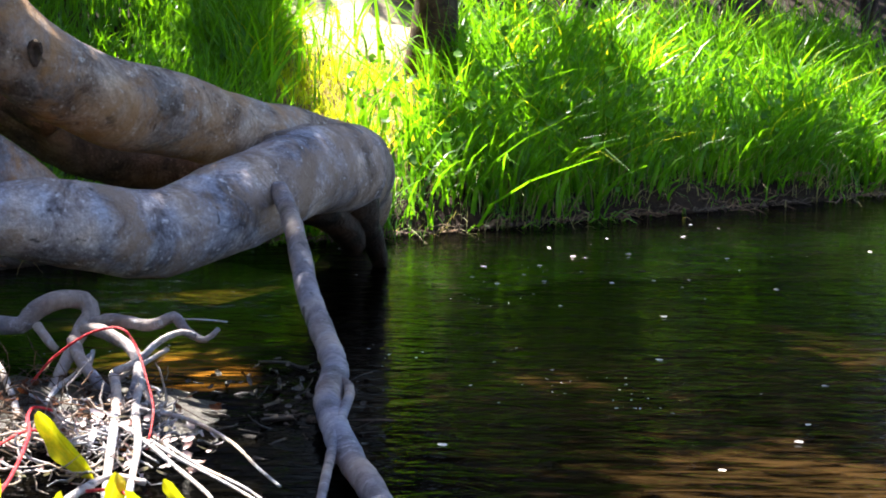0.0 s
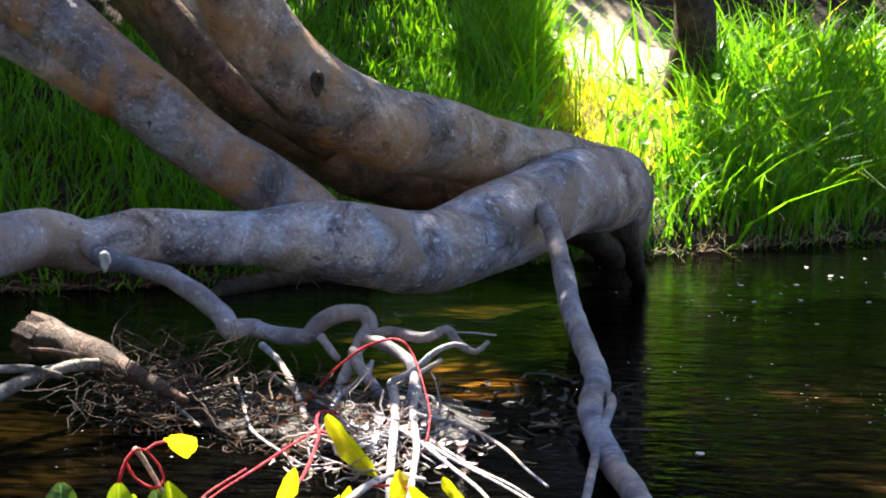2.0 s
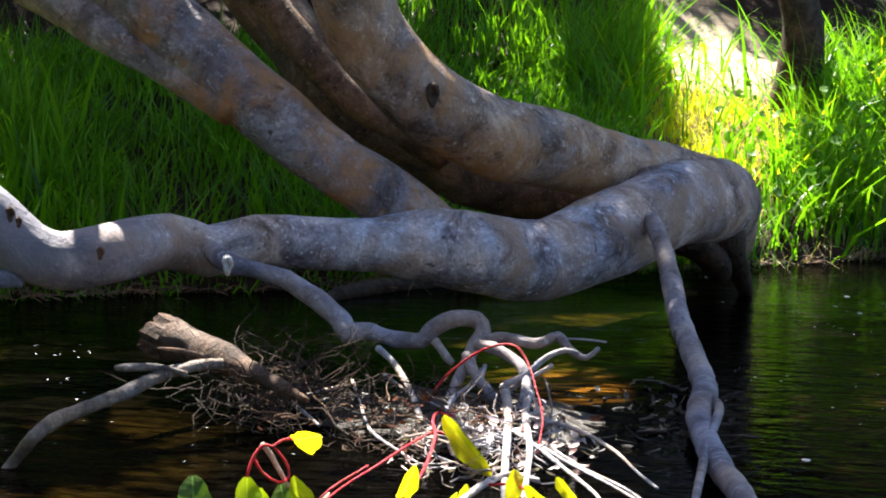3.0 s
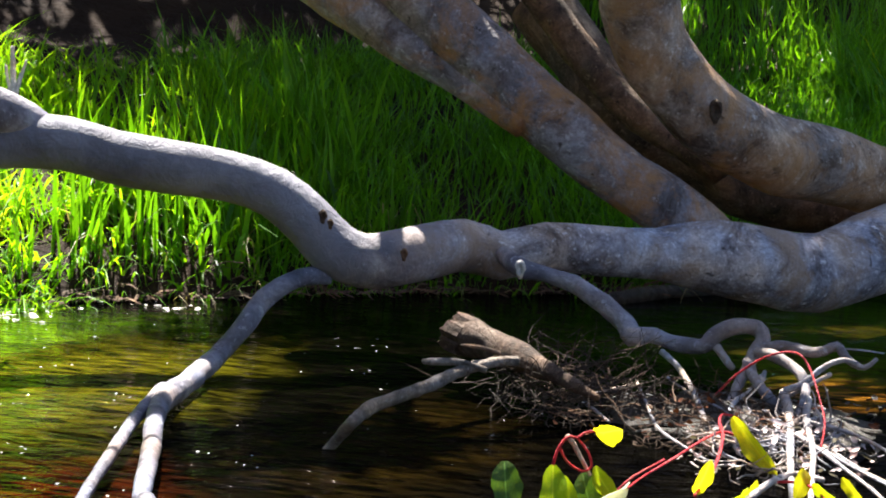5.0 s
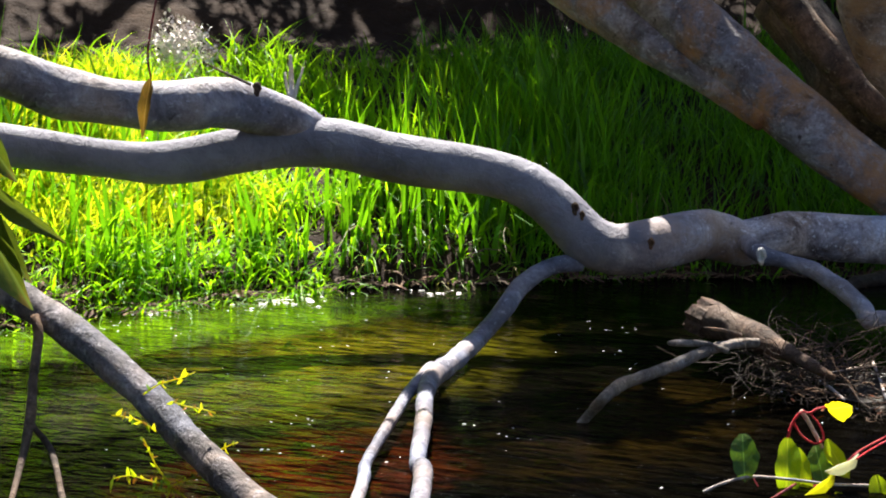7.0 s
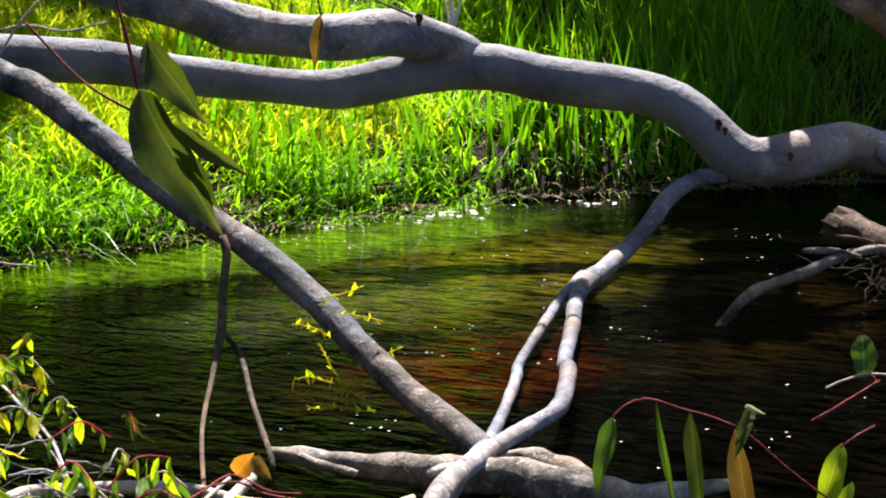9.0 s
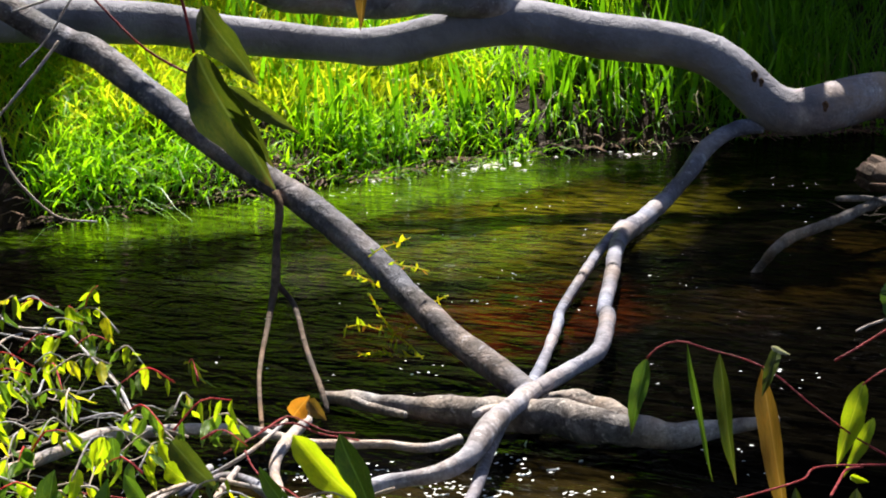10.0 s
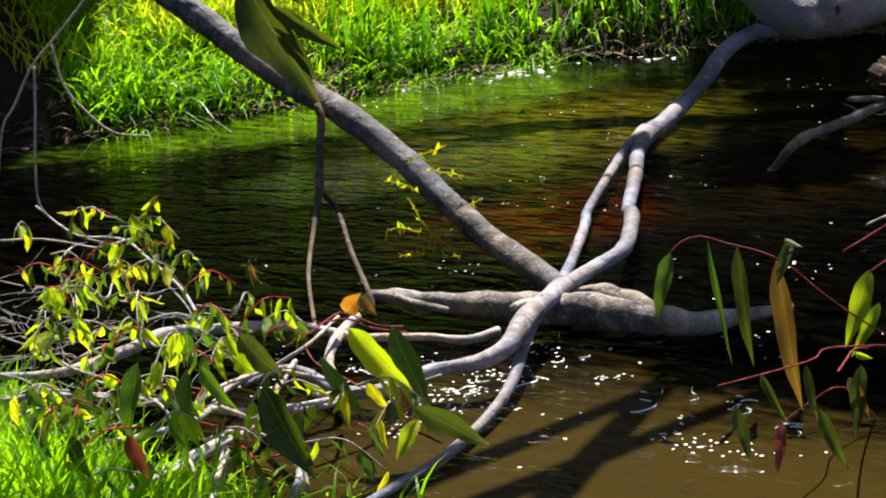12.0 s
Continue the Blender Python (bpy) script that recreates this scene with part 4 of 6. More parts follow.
# added roots, their black bark standing for the dark under the trunk
for k in ("root_a", "root_b"):
    tree_part("root", k, WET_BARK, "added root, blackened for the dark under the trunk" if k == "root_a" else "", sides=12, rough=0.2)
limb("limb", TREE_LINES["lower_limb"] + TREE_LINES["pale_limb"], LIMB_BARK, tree, "long limb low over the water, turning smooth and pale", sides=24, rough=0.05)
tree_part("limb", "fork_branch", PALE_BARK, "pale upper fork of the limb", sides=18, rough=0.04)
tree_part("limb", "limb_b", BLUE_BARK, "", sides=20, rough=0.05)
tree_part("limb", "limb_b2", BLUE_BARK, "", sides=18, rough=0.06)
tree_part("limb", "limb_c", RUSTY_BARK, "broad grey limb with a dark knot", sides=22, rough=0.06)
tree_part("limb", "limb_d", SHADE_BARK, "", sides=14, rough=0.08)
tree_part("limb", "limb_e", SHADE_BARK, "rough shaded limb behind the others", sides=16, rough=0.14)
tree_part("branch", "drop_branch", PALE_BARK, "straight pale branch dropping to the water", sides=14, rough=0.06)
tree_part("branch", "drop_twig", PALE_BARK, "thin greenish twig hanging from the branch", sides=10)
tree_part("branch", "stub_branch", PALE_BARK, "crooked pale branch with a sawn stub", sides=12, rough=0.09)
for k in ("stub_fork1", "stub_fork2", "stub_fork3", "stub_fork4"):
    tree_part("twig", k, PALE_BARK, sides=9, rough=0.09)
limb("branch", TREE_LINES["branch2"][:15], PALE_BARK, tree, "grey branch forking down to the water", sides=14, rough=0.06)
limb("branch", TREE_LINES["branch2"][14:], BRANCH_BARK, tree, "end of the branch in the shallows, sunlight in its colour", sides=14, rough=0.06)
limb("branch", TREE_LINES["branch2_left"][:7], PALE_BARK, tree, sides=12, rough=0.06)
limb("branch", TREE_LINES["branch2_left"][6:], PALE_BARK, tree, sides=12, rough=0.06)
tree_part("twig", "stub_nub", TWIG_BARK, sides=8)
tree_part("twig", "knob_twig", SHADE_BARK, sides=7)
# crown out of view, each clump placed to shade a chosen spot below
CROWN_CLUMPS = [shade(x, y, 0, r, up) for x, y, r, up in (
    (0.7, 8.3, 0.75, 5.6), (1.6, 9.3, 0.6, 5.8), (0.9, 6.7, 0.8, 6.2), (2.0, 7.8, 0.8, 6.4), (0.45, 5.3, 0.6, 6.0), (0.0, 6.3, 0.55, 5.6), (-0.15, 7.1, 0.5, 5.6),
    (1.5, 5.6, 0.8, 6.4), (-2.0, 4.4, 0.42, 5.6), (0.3, 4.3, 0.5, 6.2), (-0.9, 8.4, 0.6, 5.4), (-0.2, 2.2, 0.6, 6.2), (-1.5, 6.2, 0.45, 5.0), (-3.6, 2.9, 0.45, 5.2), (-0.7, 9.2, 0.55, 5.2), (-0.84, 7.18, 0.26, 5.4), (-0.05, 7.95, 0.34, 5.6), (-2.55, 4.2, 0.2, 5.6), (-0.16, 5.95, 0.24, 5.8), (-0.1, 5.2, 0.32, 5.6), (-0.04, 4.75, 0.3, 5.6), (0.06, 4.3, 0.3, 5.7), (-0.42, 7.15, 0.26, 5.4), (-0.15, 7.6, 0.3, 5.5), (0.05, 8.1, 0.34, 5.5), (-0.62, 6.8, 0.22, 5.3), (0.0, 8.0, 0.3, 5.2), (-0.08, 8.35, 0.3, 5.3), (-0.02, 8.62, 0.24, 5.3), (-0.6, 6.62, 0.26, 5.3), (-0.12, 5.6, 0.26, 5.7), (0.0, 8.45, 0.3, 4.9), (0.06, 8.85, 0.32, 5.1))]
for i, c in enumerate(CROWN_CLUMPS):
    e = TREE_LINES["limb_c"][-1] if i % 2 else TREE_LINES["limb_b"][-1]
    m = Vector(e[:3]).lerp(Vector(c[:3]), 0.45) + Vector((0, 0, 0.7))
    limb("bough", [(e[0], e[1], e[2], 0.06), (m.x, m.y, m.z, 0.03), (c[0], c[1], c[2], 0.01)], GREY_BARK, tree, sides=9)
crown = new("crown", crown_mesh("crown", CROWN_CLUMPS, 25500, 0.17, CROWN, 27))
crown.parent = tree


def knot(at, way, r, mat, label):
    """A lip of bark round a hollow where a limb was shed."""
    bm = bmesh.new()
    axis = Vector(way).normalized().to_track_quat("Z", "Y").to_matrix().to_4x4()
    rings = [(1.35, -0.35), (1.1, -0.02), (0.9, 0.06), (0.65, -0.08), (0.4, -0.4), (0.05, -0.6)]
    rows = []
    for k, (rr, zz) in enumerate(rings):
        rows.append([bm.verts.new(Matrix.Translation(at) @ axis @ Vector((r * rr * math.cos(a) * (0.62 + 0.16 * math.sin(3 * a + 0.4 * k) + 0.1 * math.sin(5 * a + r * 90)), r * rr * math.sin(a) * 1.2, r * zz))) for a in [2 * math.pi * j / 14 for j in range(14)]])
    for a, b in zip(rows[:-1], rows[1:]):
        for j in range(14):
            bm.faces.new((a[j], a[(j + 1) % 14], b[(j + 1) % 14], b[j])).smooth = True
    bm.faces.new(rows[-1])
    return part("knot", bm, mat, tree, label)


knot((-1.273, 6.688, 0.927), (0.201, -0.979, 0.021), 0.033, DARK_BARK, "dark hollow knot")
knot((-0.230, 7.995, 0.432), (0.049, -0.996, 0.079), 0.030, DEAD_WOOD, "reddish healed scar")
knot((-2.236, 5.500, 0.369), (0.373, -0.921, 0.114), 0.016, DEAD_WOOD, "small eye in the bark")
knot((-1.843, 5.751, 0.312), (0.307, -0.944, 0.121), 0.024, CUT_WOOD, "pale sawn face of the stub")
knot((-2.558, 5.455, 0.501), (0.379, -0.920, 0.095), 0.018, DARK_BARK, "dark scar at the bend")
knot((-2.529, 5.463, 0.473), (0.384, -0.919, 0.092), 0.013, DARK_BARK, "")
knot((-3.723, 4.834, 0.993), (0.536, -0.843, 0.037), 0.020, DEAD_WOOD, "")

# ---- branches and logs lying in the water ----
LINES = {}
LINES["low_branch"] = [(-1.78, 1.74, -0.034, 0.015), (-1.83, 1.65, -0.042, 0.013), (-1.95, 1.63, -0.042, 0.012), (-2.04, 1.56, -0.034, 0.013), (-2.14, 1.50, -0.025, 0.013), (-2.31, 1.50, -0.017, 0.015), (-2.43, 1.40, -0.000, 0.016), (-2.52, 1.30, 0.008, 0.017), (-2.60, 1.20, 0.016, 0.018), (-2.59, 1.03, 0.016, 0.018), (-2.62, 0.89, 0.008, 0.016), (-2.69, 0.81, -0.000, 0.013), (-2.84, 0.78, -0.017, 0.011)]
LINES["low_branch2"] = [(-2.23, 1.65, -0.017, 0.014), (-2.17, 1.47, -0.025, 0.017), (-2.08, 1.31, -0.034, 0.014), (-1.88, 1.09, -0.034, 0.012), (-1.89, 1.01, -0.034, 0.012), (-1.93, 0.92, -0.025, 0.010), (-1.99, 0.84, -0.017, 0.012), (-2.17, 0.81, -0.017, 0.010), (-2.41, 0.78, -0.017, 0.012), (-2.59, 0.71, -0.017, 0.012), (-2.68, 0.62, -0.017, 0.011)]
LINES["low_branch3"] = [(-2.22, 1.22, -0.025, 0.011), (-2.16, 0.96, -0.017, 0.009), (-2.08, 0.76, -0.017, 0.009), (-2.12, 0.60, -0.017, 0.009), (-2.20, 0.48, -0.017, 0.008), (-2.22, 0.31, -0.017, 0.007)]
LINES["low_branch4"] = [(-2.17, 1.27, -0.034, 0.008), (-1.91, 0.75, -0.017, 0.011), (-1.88, 0.58, -0.000, 0.014), (-1.84, 0.40, 0.016, 0.015), (-1.85, 0.26, 0.016, 0.014), (-1.85, 0.06, 0.016, 0.012)]
LINES["low_branch5"] = [(-1.86, 0.60, -0.017, 0.011), (-1.75, 0.45, -0.017, 0.012), (-1.66, 0.31, -0.017, 0.012)]
LINES["low_branch6"] = [(-1.88, 0.80, -0.034, 0.010), (-1.73, 0.70, -0.034, 0.011), (-1.62, 0.59, -0.034, 0.011), (-1.55, 0.47, -0.034, 0.009)]
LINES["diag"] = [(-4.55, 2.76, 1.054, 0.056), (-4.21, 2.77, 0.908, 0.054), (-4.01, 2.76, 0.850, 0.055), (-3.69, 2.75, 0.676, 0.052), (-3.41, 2.72, 0.532, 0.049), (-3.15, 2.68, 0.433, 0.051), (-2.93, 2.63, 0.360, 0.049), (-2.68, 2.58, 0.237, 0.047), (-2.42, 2.48, 0.114, 0.043), (-2.17, 2.38, 0.021, 0.043), (-1.94, 2.27, -0.029, 0.042), (-1.78, 2.19, -0.062, 0.038)]
LINES["hang1"] = [(-3.07, 2.60, 0.418, 0.0137), (-3.04, 2.58, 0.365, 0.0151), (-3.02, 2.53, 0.258, 0.0137), (-2.98, 2.46, 0.137, 0.0151), (-2.93, 2.35, 0.031, 0.0094), (-2.68, 1.99, -0.022, 0.0072), (-2.34, 1.58, -0.037, 0.0065), (-2.30, 1.53, -0.084, 0.0058)]
LINES["hang2"] = [(-2.98, 2.46, 0.137, 0.0104), (-2.89, 2.44, 0.072, 0.0096), (-2.64, 2.18, 0.010, 0.0088), (-2.35, 1.88, -0.022, 0.0080), (-2.30, 1.83, -0.053, 0.0064)]
LINES["pale_log"] = [(-2.46, 2.03, -0.083, 0.018), (-2.35, 1.98, -0.059, 0.025), (-2.16, 1.93, -0.042, 0.030), (-1.97, 1.94, -0.034, 0.038), (-1.80, 1.95, -0.025, 0.048), (-1.64, 1.99, -0.017, 0.052), (-1.47, 1.96, -0.017, 0.048), (-1.33, 1.96, -0.017, 0.046), (-1.25, 1.98, -0.017, 0.036), (-1.17, 2.12, -0.025, 0.020), (-1.09, 2.27, -0.034, 0.013)]
LINES["pale_log_top"] = [(-1.75, 2.13, -0.025, 0.012), (-1.71, 2.17, -0.017, 0.014), (-1.63, 2.12, -0.009, 0.029), (-1.50, 2.08, -0.017, 0.032), (-1.39, 2.05, -0.034, 0.025)]
LINES["pale_log_slab"] = [(-2.35, 1.98, -0.050, 0.011), (-2.14, 1.85, -0.025, 0.012), (-2.01, 1.81, -0.017, 0.010)]
LINES["root_log"] = [(-1.94, 5.33, 0.107, 0.070), (-1.88, 5.30, 0.102, 0.069), (-1.78, 5.25, 0.089, 0.058), (-1.64, 5.14, 0.070, 0.045), (-1.50, 5.02, 0.050, 0.033), (-1.37, 4.91, 0.022, 0.023), (-1.30, 4.87, 0.004, 0.013)]
LINES["drift"] = [(-1.62, 5.14, 0.062, 0.022), (-1.70, 5.01, 0.074, 0.018), (-1.77, 4.83, 0.068, 0.021), (-1.81, 4.65, 0.049, 0.022), (-1.86, 4.47, 0.033, 0.021), (-1.90, 4.30, 0.023, 0.022), (-1.90, 4.14, 0.005, 0.020), (-1.98, 4.20, -0.075, 0.017), (-2.03, 4.18, -0.138, 0.018)]
LINES["drift_spur"] = [(-1.71, 4.90, 0.061, 0.011), (-1.77, 4.83, 0.093, 0.012), (-1.83, 4.71, 0.111, 0.014), (-1.85, 4.65, 0.119, 0.009)]
LINES["root_spike"] = [(-1.71, 5.06, 0.096, 0.010), (-1.75, 4.95, 0.130, 0.008), (-1.78, 4.83, 0.154, 0.004)]
LINES["sunk"] = [(-2.00, 7.73, -0.100, 0.026), (-1.96, 7.88, -0.088, 0.043), (-1.87, 8.08, -0.082, 0.049), (-1.75, 8.30, -0.082, 0.047), (-1.61, 8.47, -0.088, 0.037), (-1.53, 8.63, -0.100, 0.023)]
LINES["dead_a"] = [(-4.00, 5.58, 0.827, 0.014), (-4.01, 5.58, 0.922, 0.014), (-4.02, 5.59, 1.018, 0.013), (-4.03, 5.60, 1.118, 0.008)]
LINES["dead_b"] = [(-4.01, 5.58, 0.899, 0.012), (-3.98, 5.58, 0.984, 0.010), (-3.95, 5.58, 1.063, 0.005)]
LINES["dead_c"] = [(-4.01, 5.58, 0.899, 0.010), (-4.05, 5.60, 0.969, 0.008), (-4.06, 5.60, 1.041, 0.005)]
fallen = thing("fallen_branch", "long grey branch slanting down into the creek", "branch")
limb("branch", LINES["diag"], BROWN_BARK, fallen, sides=16, rough=0.06)
limb("twig", LINES["hang1"], SHADE_BARK, fallen, sides=9)
limb("twig", LINES["hang2"], SHADE_BARK, fallen, sides=8)
creeper = thing("yellow_creeper", "thin yellow-leaved creeper twined on the fallen branch", "creeper")
CREEPER = {}
CREEPER["a"] = [(-2.376, 2.476, 0.052, 0.0024), (-2.431, 2.446, 0.044, 0.0022), (-2.471, 2.422, 0.027, 0.0020), (-2.514, 2.400, 0.037, 0.0018), (-2.570, 2.373, 0.054, 0.0016), (-2.608, 2.351, 0.046, 0.0014)]
CREEPER["b"] = [(-2.401, 2.462, 0.043, 0.0024), (-2.382, 2.481, 0.102, 0.0020), (-2.353, 2.500, 0.127, 0.0017), (-2.321, 2.520, 0.142, 0.0014)]
CREEPER["c"] = [(-2.478, 2.408, -0.038, 0.0024), (-2.522, 2.383, -0.044, 0.0019), (-2.567, 2.360, -0.041, 0.0014)]
CREEPER["d"] = [(-2.517, 2.420, 0.173, 0.0024), (-2.573, 2.395, 0.206, 0.0019), (-2.625, 2.369, 0.214, 0.0014)]
CREEPER["e"] = [(-2.483, 2.417, 0.043, 0.0024), (-2.511, 2.409, 0.080, 0.0020), (-2.533, 2.404, 0.127, 0.0017), (-2.546, 2.401, 0.152, 0.0014)]
CREEPER["f"] = [(-2.554, 2.416, 0.270, 0.0024), (-2.517, 2.440, 0.298, 0.0020), (-2.469, 2.468, 0.313, 0.0017), (-2.436, 2.488, 0.329, 0.0014)]
CREEPER["g"] = [(-2.483, 2.450, 0.251, 0.0024), (-2.452, 2.465, 0.239, 0.0020), (-2.416, 2.484, 0.232, 0.0017), (-2.379, 2.501, 0.220, 0.0014)]
CREEPER["h"] = [(-2.471, 2.421, 0.021, 0.0024), (-2.427, 2.439, -0.013, 0.0019), (-2.386, 2.454, -0.060, 0.0014)]
CREEPER["i"] = [(-2.380, 2.483, 0.106, 0.0024), (-2.351, 2.496, 0.091, 0.0019), (-2.307, 2.513, 0.052, 0.0014)]
CREEPER["j"] = [(-2.471, 2.421, 0.021, 0.0024), (-2.480, 2.410, -0.018, 0.0020), (-2.441, 2.425, -0.050, 0.0017), (-2.383, 2.456, -0.050, 0.0014)]
rng = random.Random(60)
for rows in CREEPER.values():
    limb("stem", rows, LEAVES["yellow"], creeper, sides=5, rough=0.03)
    for a, b in zip(rows[:-1], rows[1:]):
        a, b = Vector(a[:3]), Vector(b[:3])
        for t in np.arange(0.1, 1.0, 0.02 / max(0.02, (b - a).length)):
            q = a.lerp(b, float(t))
            for side in (-1, 1):
                if rng.random() < 0.88:
                    way = (b - a).normalized() * rng.uniform(-0.5, 0.9) + Vector((rng.gauss(0, 0.4), rng.gauss(-0.2, 0.3), side * rng.uniform(0.1, 1.0)))
                    size = rng.uniform(0.009, 0.022) * (1.7 if rng.random() < 0.12 else 1.0)
                    leaf(creeper, q, q + way.normalized() * size, size * rng.uniform(0.32, 0.55), rng.choice(["yellow"] * 4 + ["lime"] * 4 + ["orange", "mid", "olive"]), "oval", (rng.gauss(0.2, 0.4), -0.7, rng.gauss(-0.3, 0.5)))

log = thing("fallen_log", "pale weathered log lying in the shallows", "log")
limb("log", LINES["pale_log"], LOG_BARK, log, sides=20, rough=0.14)
limb("split", LINES["pale_log_top"], LOG_BARK, log, "sunlit split face", sides=10, rough=0.12)
limb("splinter", LINES["pale_log_slab"], LOG_BARK, log, sides=8, rough=0.12)

def broken_end(at, way, r, seed, parent):
    """The torn end of a log: a ragged rim of splinters round a hollow."""
    rng = random.Random(seed)
    turn = Vector(way).normalized().to_track_quat("Z", "Y").to_matrix()
    bm = bmesh.new()
    n = 34
    top = [rng.uniform(0.1, 0.4) + (0.28 if rng.random() < 0.22 else 0) + 0.35 * math.cos(2 * math.pi * j / n) for j in range(n)]
    rings = []
    for k, (rr, f) in enumerate(((1.0, -0.5), (1.04, None), (0.8, None), (0.6, 0.0), (0.05, -0.15))):
        ring = []
        for j in range(n):
            a = 2 * math.pi * j / n
            h = f if f is not None else top[j] * (1.0 if k == 1 else 0.75)
            q = rr * (1 + 0.08 * math.sin(5 * a) + 0.05 * math.sin(11 * a))
            ring.append(bm.verts.new(Vector(at) + turn @ (Vector((q * math.cos(a), q * math.sin(a), h)) * r)))
        rings.append(ring)
    for a, b in zip(rings[:-1], rings[1:]):
        for j in range(n):
            bm.faces.new((a[j], a[(j + 1) % n], b[(j + 1) % n], b[j]))
    bm.faces.new(rings[-1])
    return part("torn_end", bm, DEAD_WOOD, parent, "ragged torn end of the log")


sunk = thing("sunken_log", "dark waterlogged log just breaking the surface", "log")
limb("log", LINES["sunk"], WET_BARK, sunk, sides=14, rough=0.12)
dry = thing("dead_stick", "bleached forked stick standing in the grass", "stick")
for k in ("dead_a", "dead_b", "dead_c"):
    limb("prong", LINES[k], CUT_WOOD, dry, sides=8, rough=0.1)

root = thing("broken_stump", "broken brown log end standing out of the water", "log")
limb("log", LINES["root_log"], DEAD_WOOD, root, sides=18, rough=0.2)
_a, _b2 = Vector(LINES["root_log"][0][:3]), Vector(LINES["root_log"][2][:3])
broken_end(_a, _a - _b2 + Vector((0, -0.02, 0.03)), LINES["root_log"][0][3] * 1.02, 61, root)
limb("splinter", LINES["root_spike"], DEAD_WOOD, root, sides=6)
drift = thing("driftwood", "curved grey driftwood branch dipping into the water", "branch")
limb("branch", LINES["drift"], DRIFT_WOOD, drift, sides=14, rough=0.09)
limb("spur", LINES["drift_spur"], DRIFT_WOOD, drift, sides=9)


# ---- the heap of sticks caught in the creek ----
def mound():
    n = 46
    rng = np.random.default_rng(5)
    xs, ys = np.linspace(-2.0, 0.35, n), np.linspace(4.1, 6.5, n)
    X, Y = np.meshgrid(xs, ys)
    e = np.hypot((X + 0.85 + 0.15 * (Y - 5.2)) / 0.85, (Y - 5.25) / 0.75)
    z = WATER_Z - 0.14 + 0.18 * np.exp(-e ** 2 * 0.85) + 0.02 * np.sin(X * 17 + 2 * np.sin(Y * 11)) * np.cos(Y * 15) + rng.normal(0, 0.008, X.shape)
    idx = np.arange(n * n).reshape(n, n)
    q = np.stack([idx[:-1, :-1], idx[:-1, 1:], idx[1:, 1:], idx[1:, :-1]], -1).reshape(-1, 4)
    ob = new("debris_mound", raw_mesh("debris_mound", np.stack([X, Y, z], -1).reshape(-1, 3).tolist(), q.tolist(), MUD))
    return tagged(ob, "low dark mound of mud and rotten bark in the creek", "mound", kind="stuff")


mound()


def litter(name, n, mid, size, lift, length, radius, mat, seed, label, flat=0.3, crook=0.5):
    """A tangle of thin crooked sticks in one mesh."""
    rng = random.Random(seed)
    verts, faces, steps = [], [], 6
    for _ in range(n):
        a, d = rng.uniform(0, 6.283), rng.random() ** 0.6
        q = Vector((mid[0] + size[0] * d * math.cos(a), mid[1] + size[1] * d * math.sin(a), lift[0] + lift[1] * rng.random() * (1 - 0.6 * d)))
        w = Vector((rng.uniform(-1, 1), rng.uniform(-1, 1), rng.uniform(-flat, flat))).normalized()
        l, r = rng.uniform(*length), rng.uniform(*radius)
        b0 = len(verts)
        for i in range(steps):
            s = w.cross(Vector((0.2, 0.1, 1))).normalized()
            u = w.cross(s)
            for j in range(4):
                b = math.pi * j / 2
                verts.append(q + (s * math.cos(b) + u * math.sin(b)) * r * (1 - 0.7 * i / steps))
            q = q + w * l / steps
            w = (w + Vector((rng.gauss(0, crook), rng.gauss(0, crook), rng.gauss(0, crook * 0.6)))).normalized()
        for i in range(steps - 1):
            for j in range(4):
                k = (j + 1) % 4
                faces.append((b0 + i * 4 + j, b0 + i * 4 + k, b0 + i * 4 + 4 + k, b0 + i * 4 + 4 + j))
    ob = new(name, raw_mesh(name, verts, faces, mat))
    return tagged(ob, label, "sticks", kind="stuff")


litter("dry_twigs", 330, (-1.05, 5.1), (0.55, 0.5), (-0.09, 0.07), (0.06, 0.3), (0.0012, 0.0035), DARK_BARK, 171, "dark thin twigs matted on the mound")
litter("dry_twigs", 120, (-1.1, 5.1), (0.5, 0.45), (-0.07, 0.1), (0.08, 0.3), (0.0015, 0.004), DEAD_WOOD, 71, "tangle of thin dry brown twigs on the mound")
litter("root_fibres", 260, (-1.5, 5.12), (0.26, 0.2), (-0.06, 0.16), (0.15, 0.45), (0.001, 0.003), DARK_BARK, 72, "hanging dark root fibres beneath the stump", 0.9)
litter("bleached_twigs", 200, (-0.66, 4.7), (0.22, 0.5), (-0.06, 0.08), (0.04, 0.2), (0.002, 0.006), TWIG_BARK, 73, "small bleached twigs in the sun", 0.5)
litter("bark_strips", 60, (-0.32, 5.5), (0.36, 0.8), (-0.12, 0.045), (0.04, 0.24), (0.003, 0.010), MUD, 74, "dark wet bark strips floating against the sticks", 0.12, 0.25)
litter("wet_bark_slabs", 22, (-0.28, 5.25), (0.2, 0.6), (-0.12, 0.03), (0.08, 0.26), (0.010, 0.024), WET_BARK, 174, "black sodden slabs of bark lying in the water", 0.1, 0.12)

PILE = {}
PILE["pile_a"] = [(-0.61, 4.89, -0.016, 0.007), (-0.50, 4.83, -0.016, 0.006), (-0.39, 4.69, -0.016, 0.006), (-0.29, 4.49, -0.016, 0.005), (-0.21, 4.26, -0.016, 0.004), (-0.14, 4.08, -0.016, 0.004)]
PILE["pile_b"] = [(-0.63, 4.72, -0.016, 0.008), (-0.51, 4.48, -0.016, 0.007), (-0.40, 4.23, -0.016, 0.006), (-0.30, 4.00, -0.016, 0.005), (-0.25, 3.84, -0.016, 0.005)]
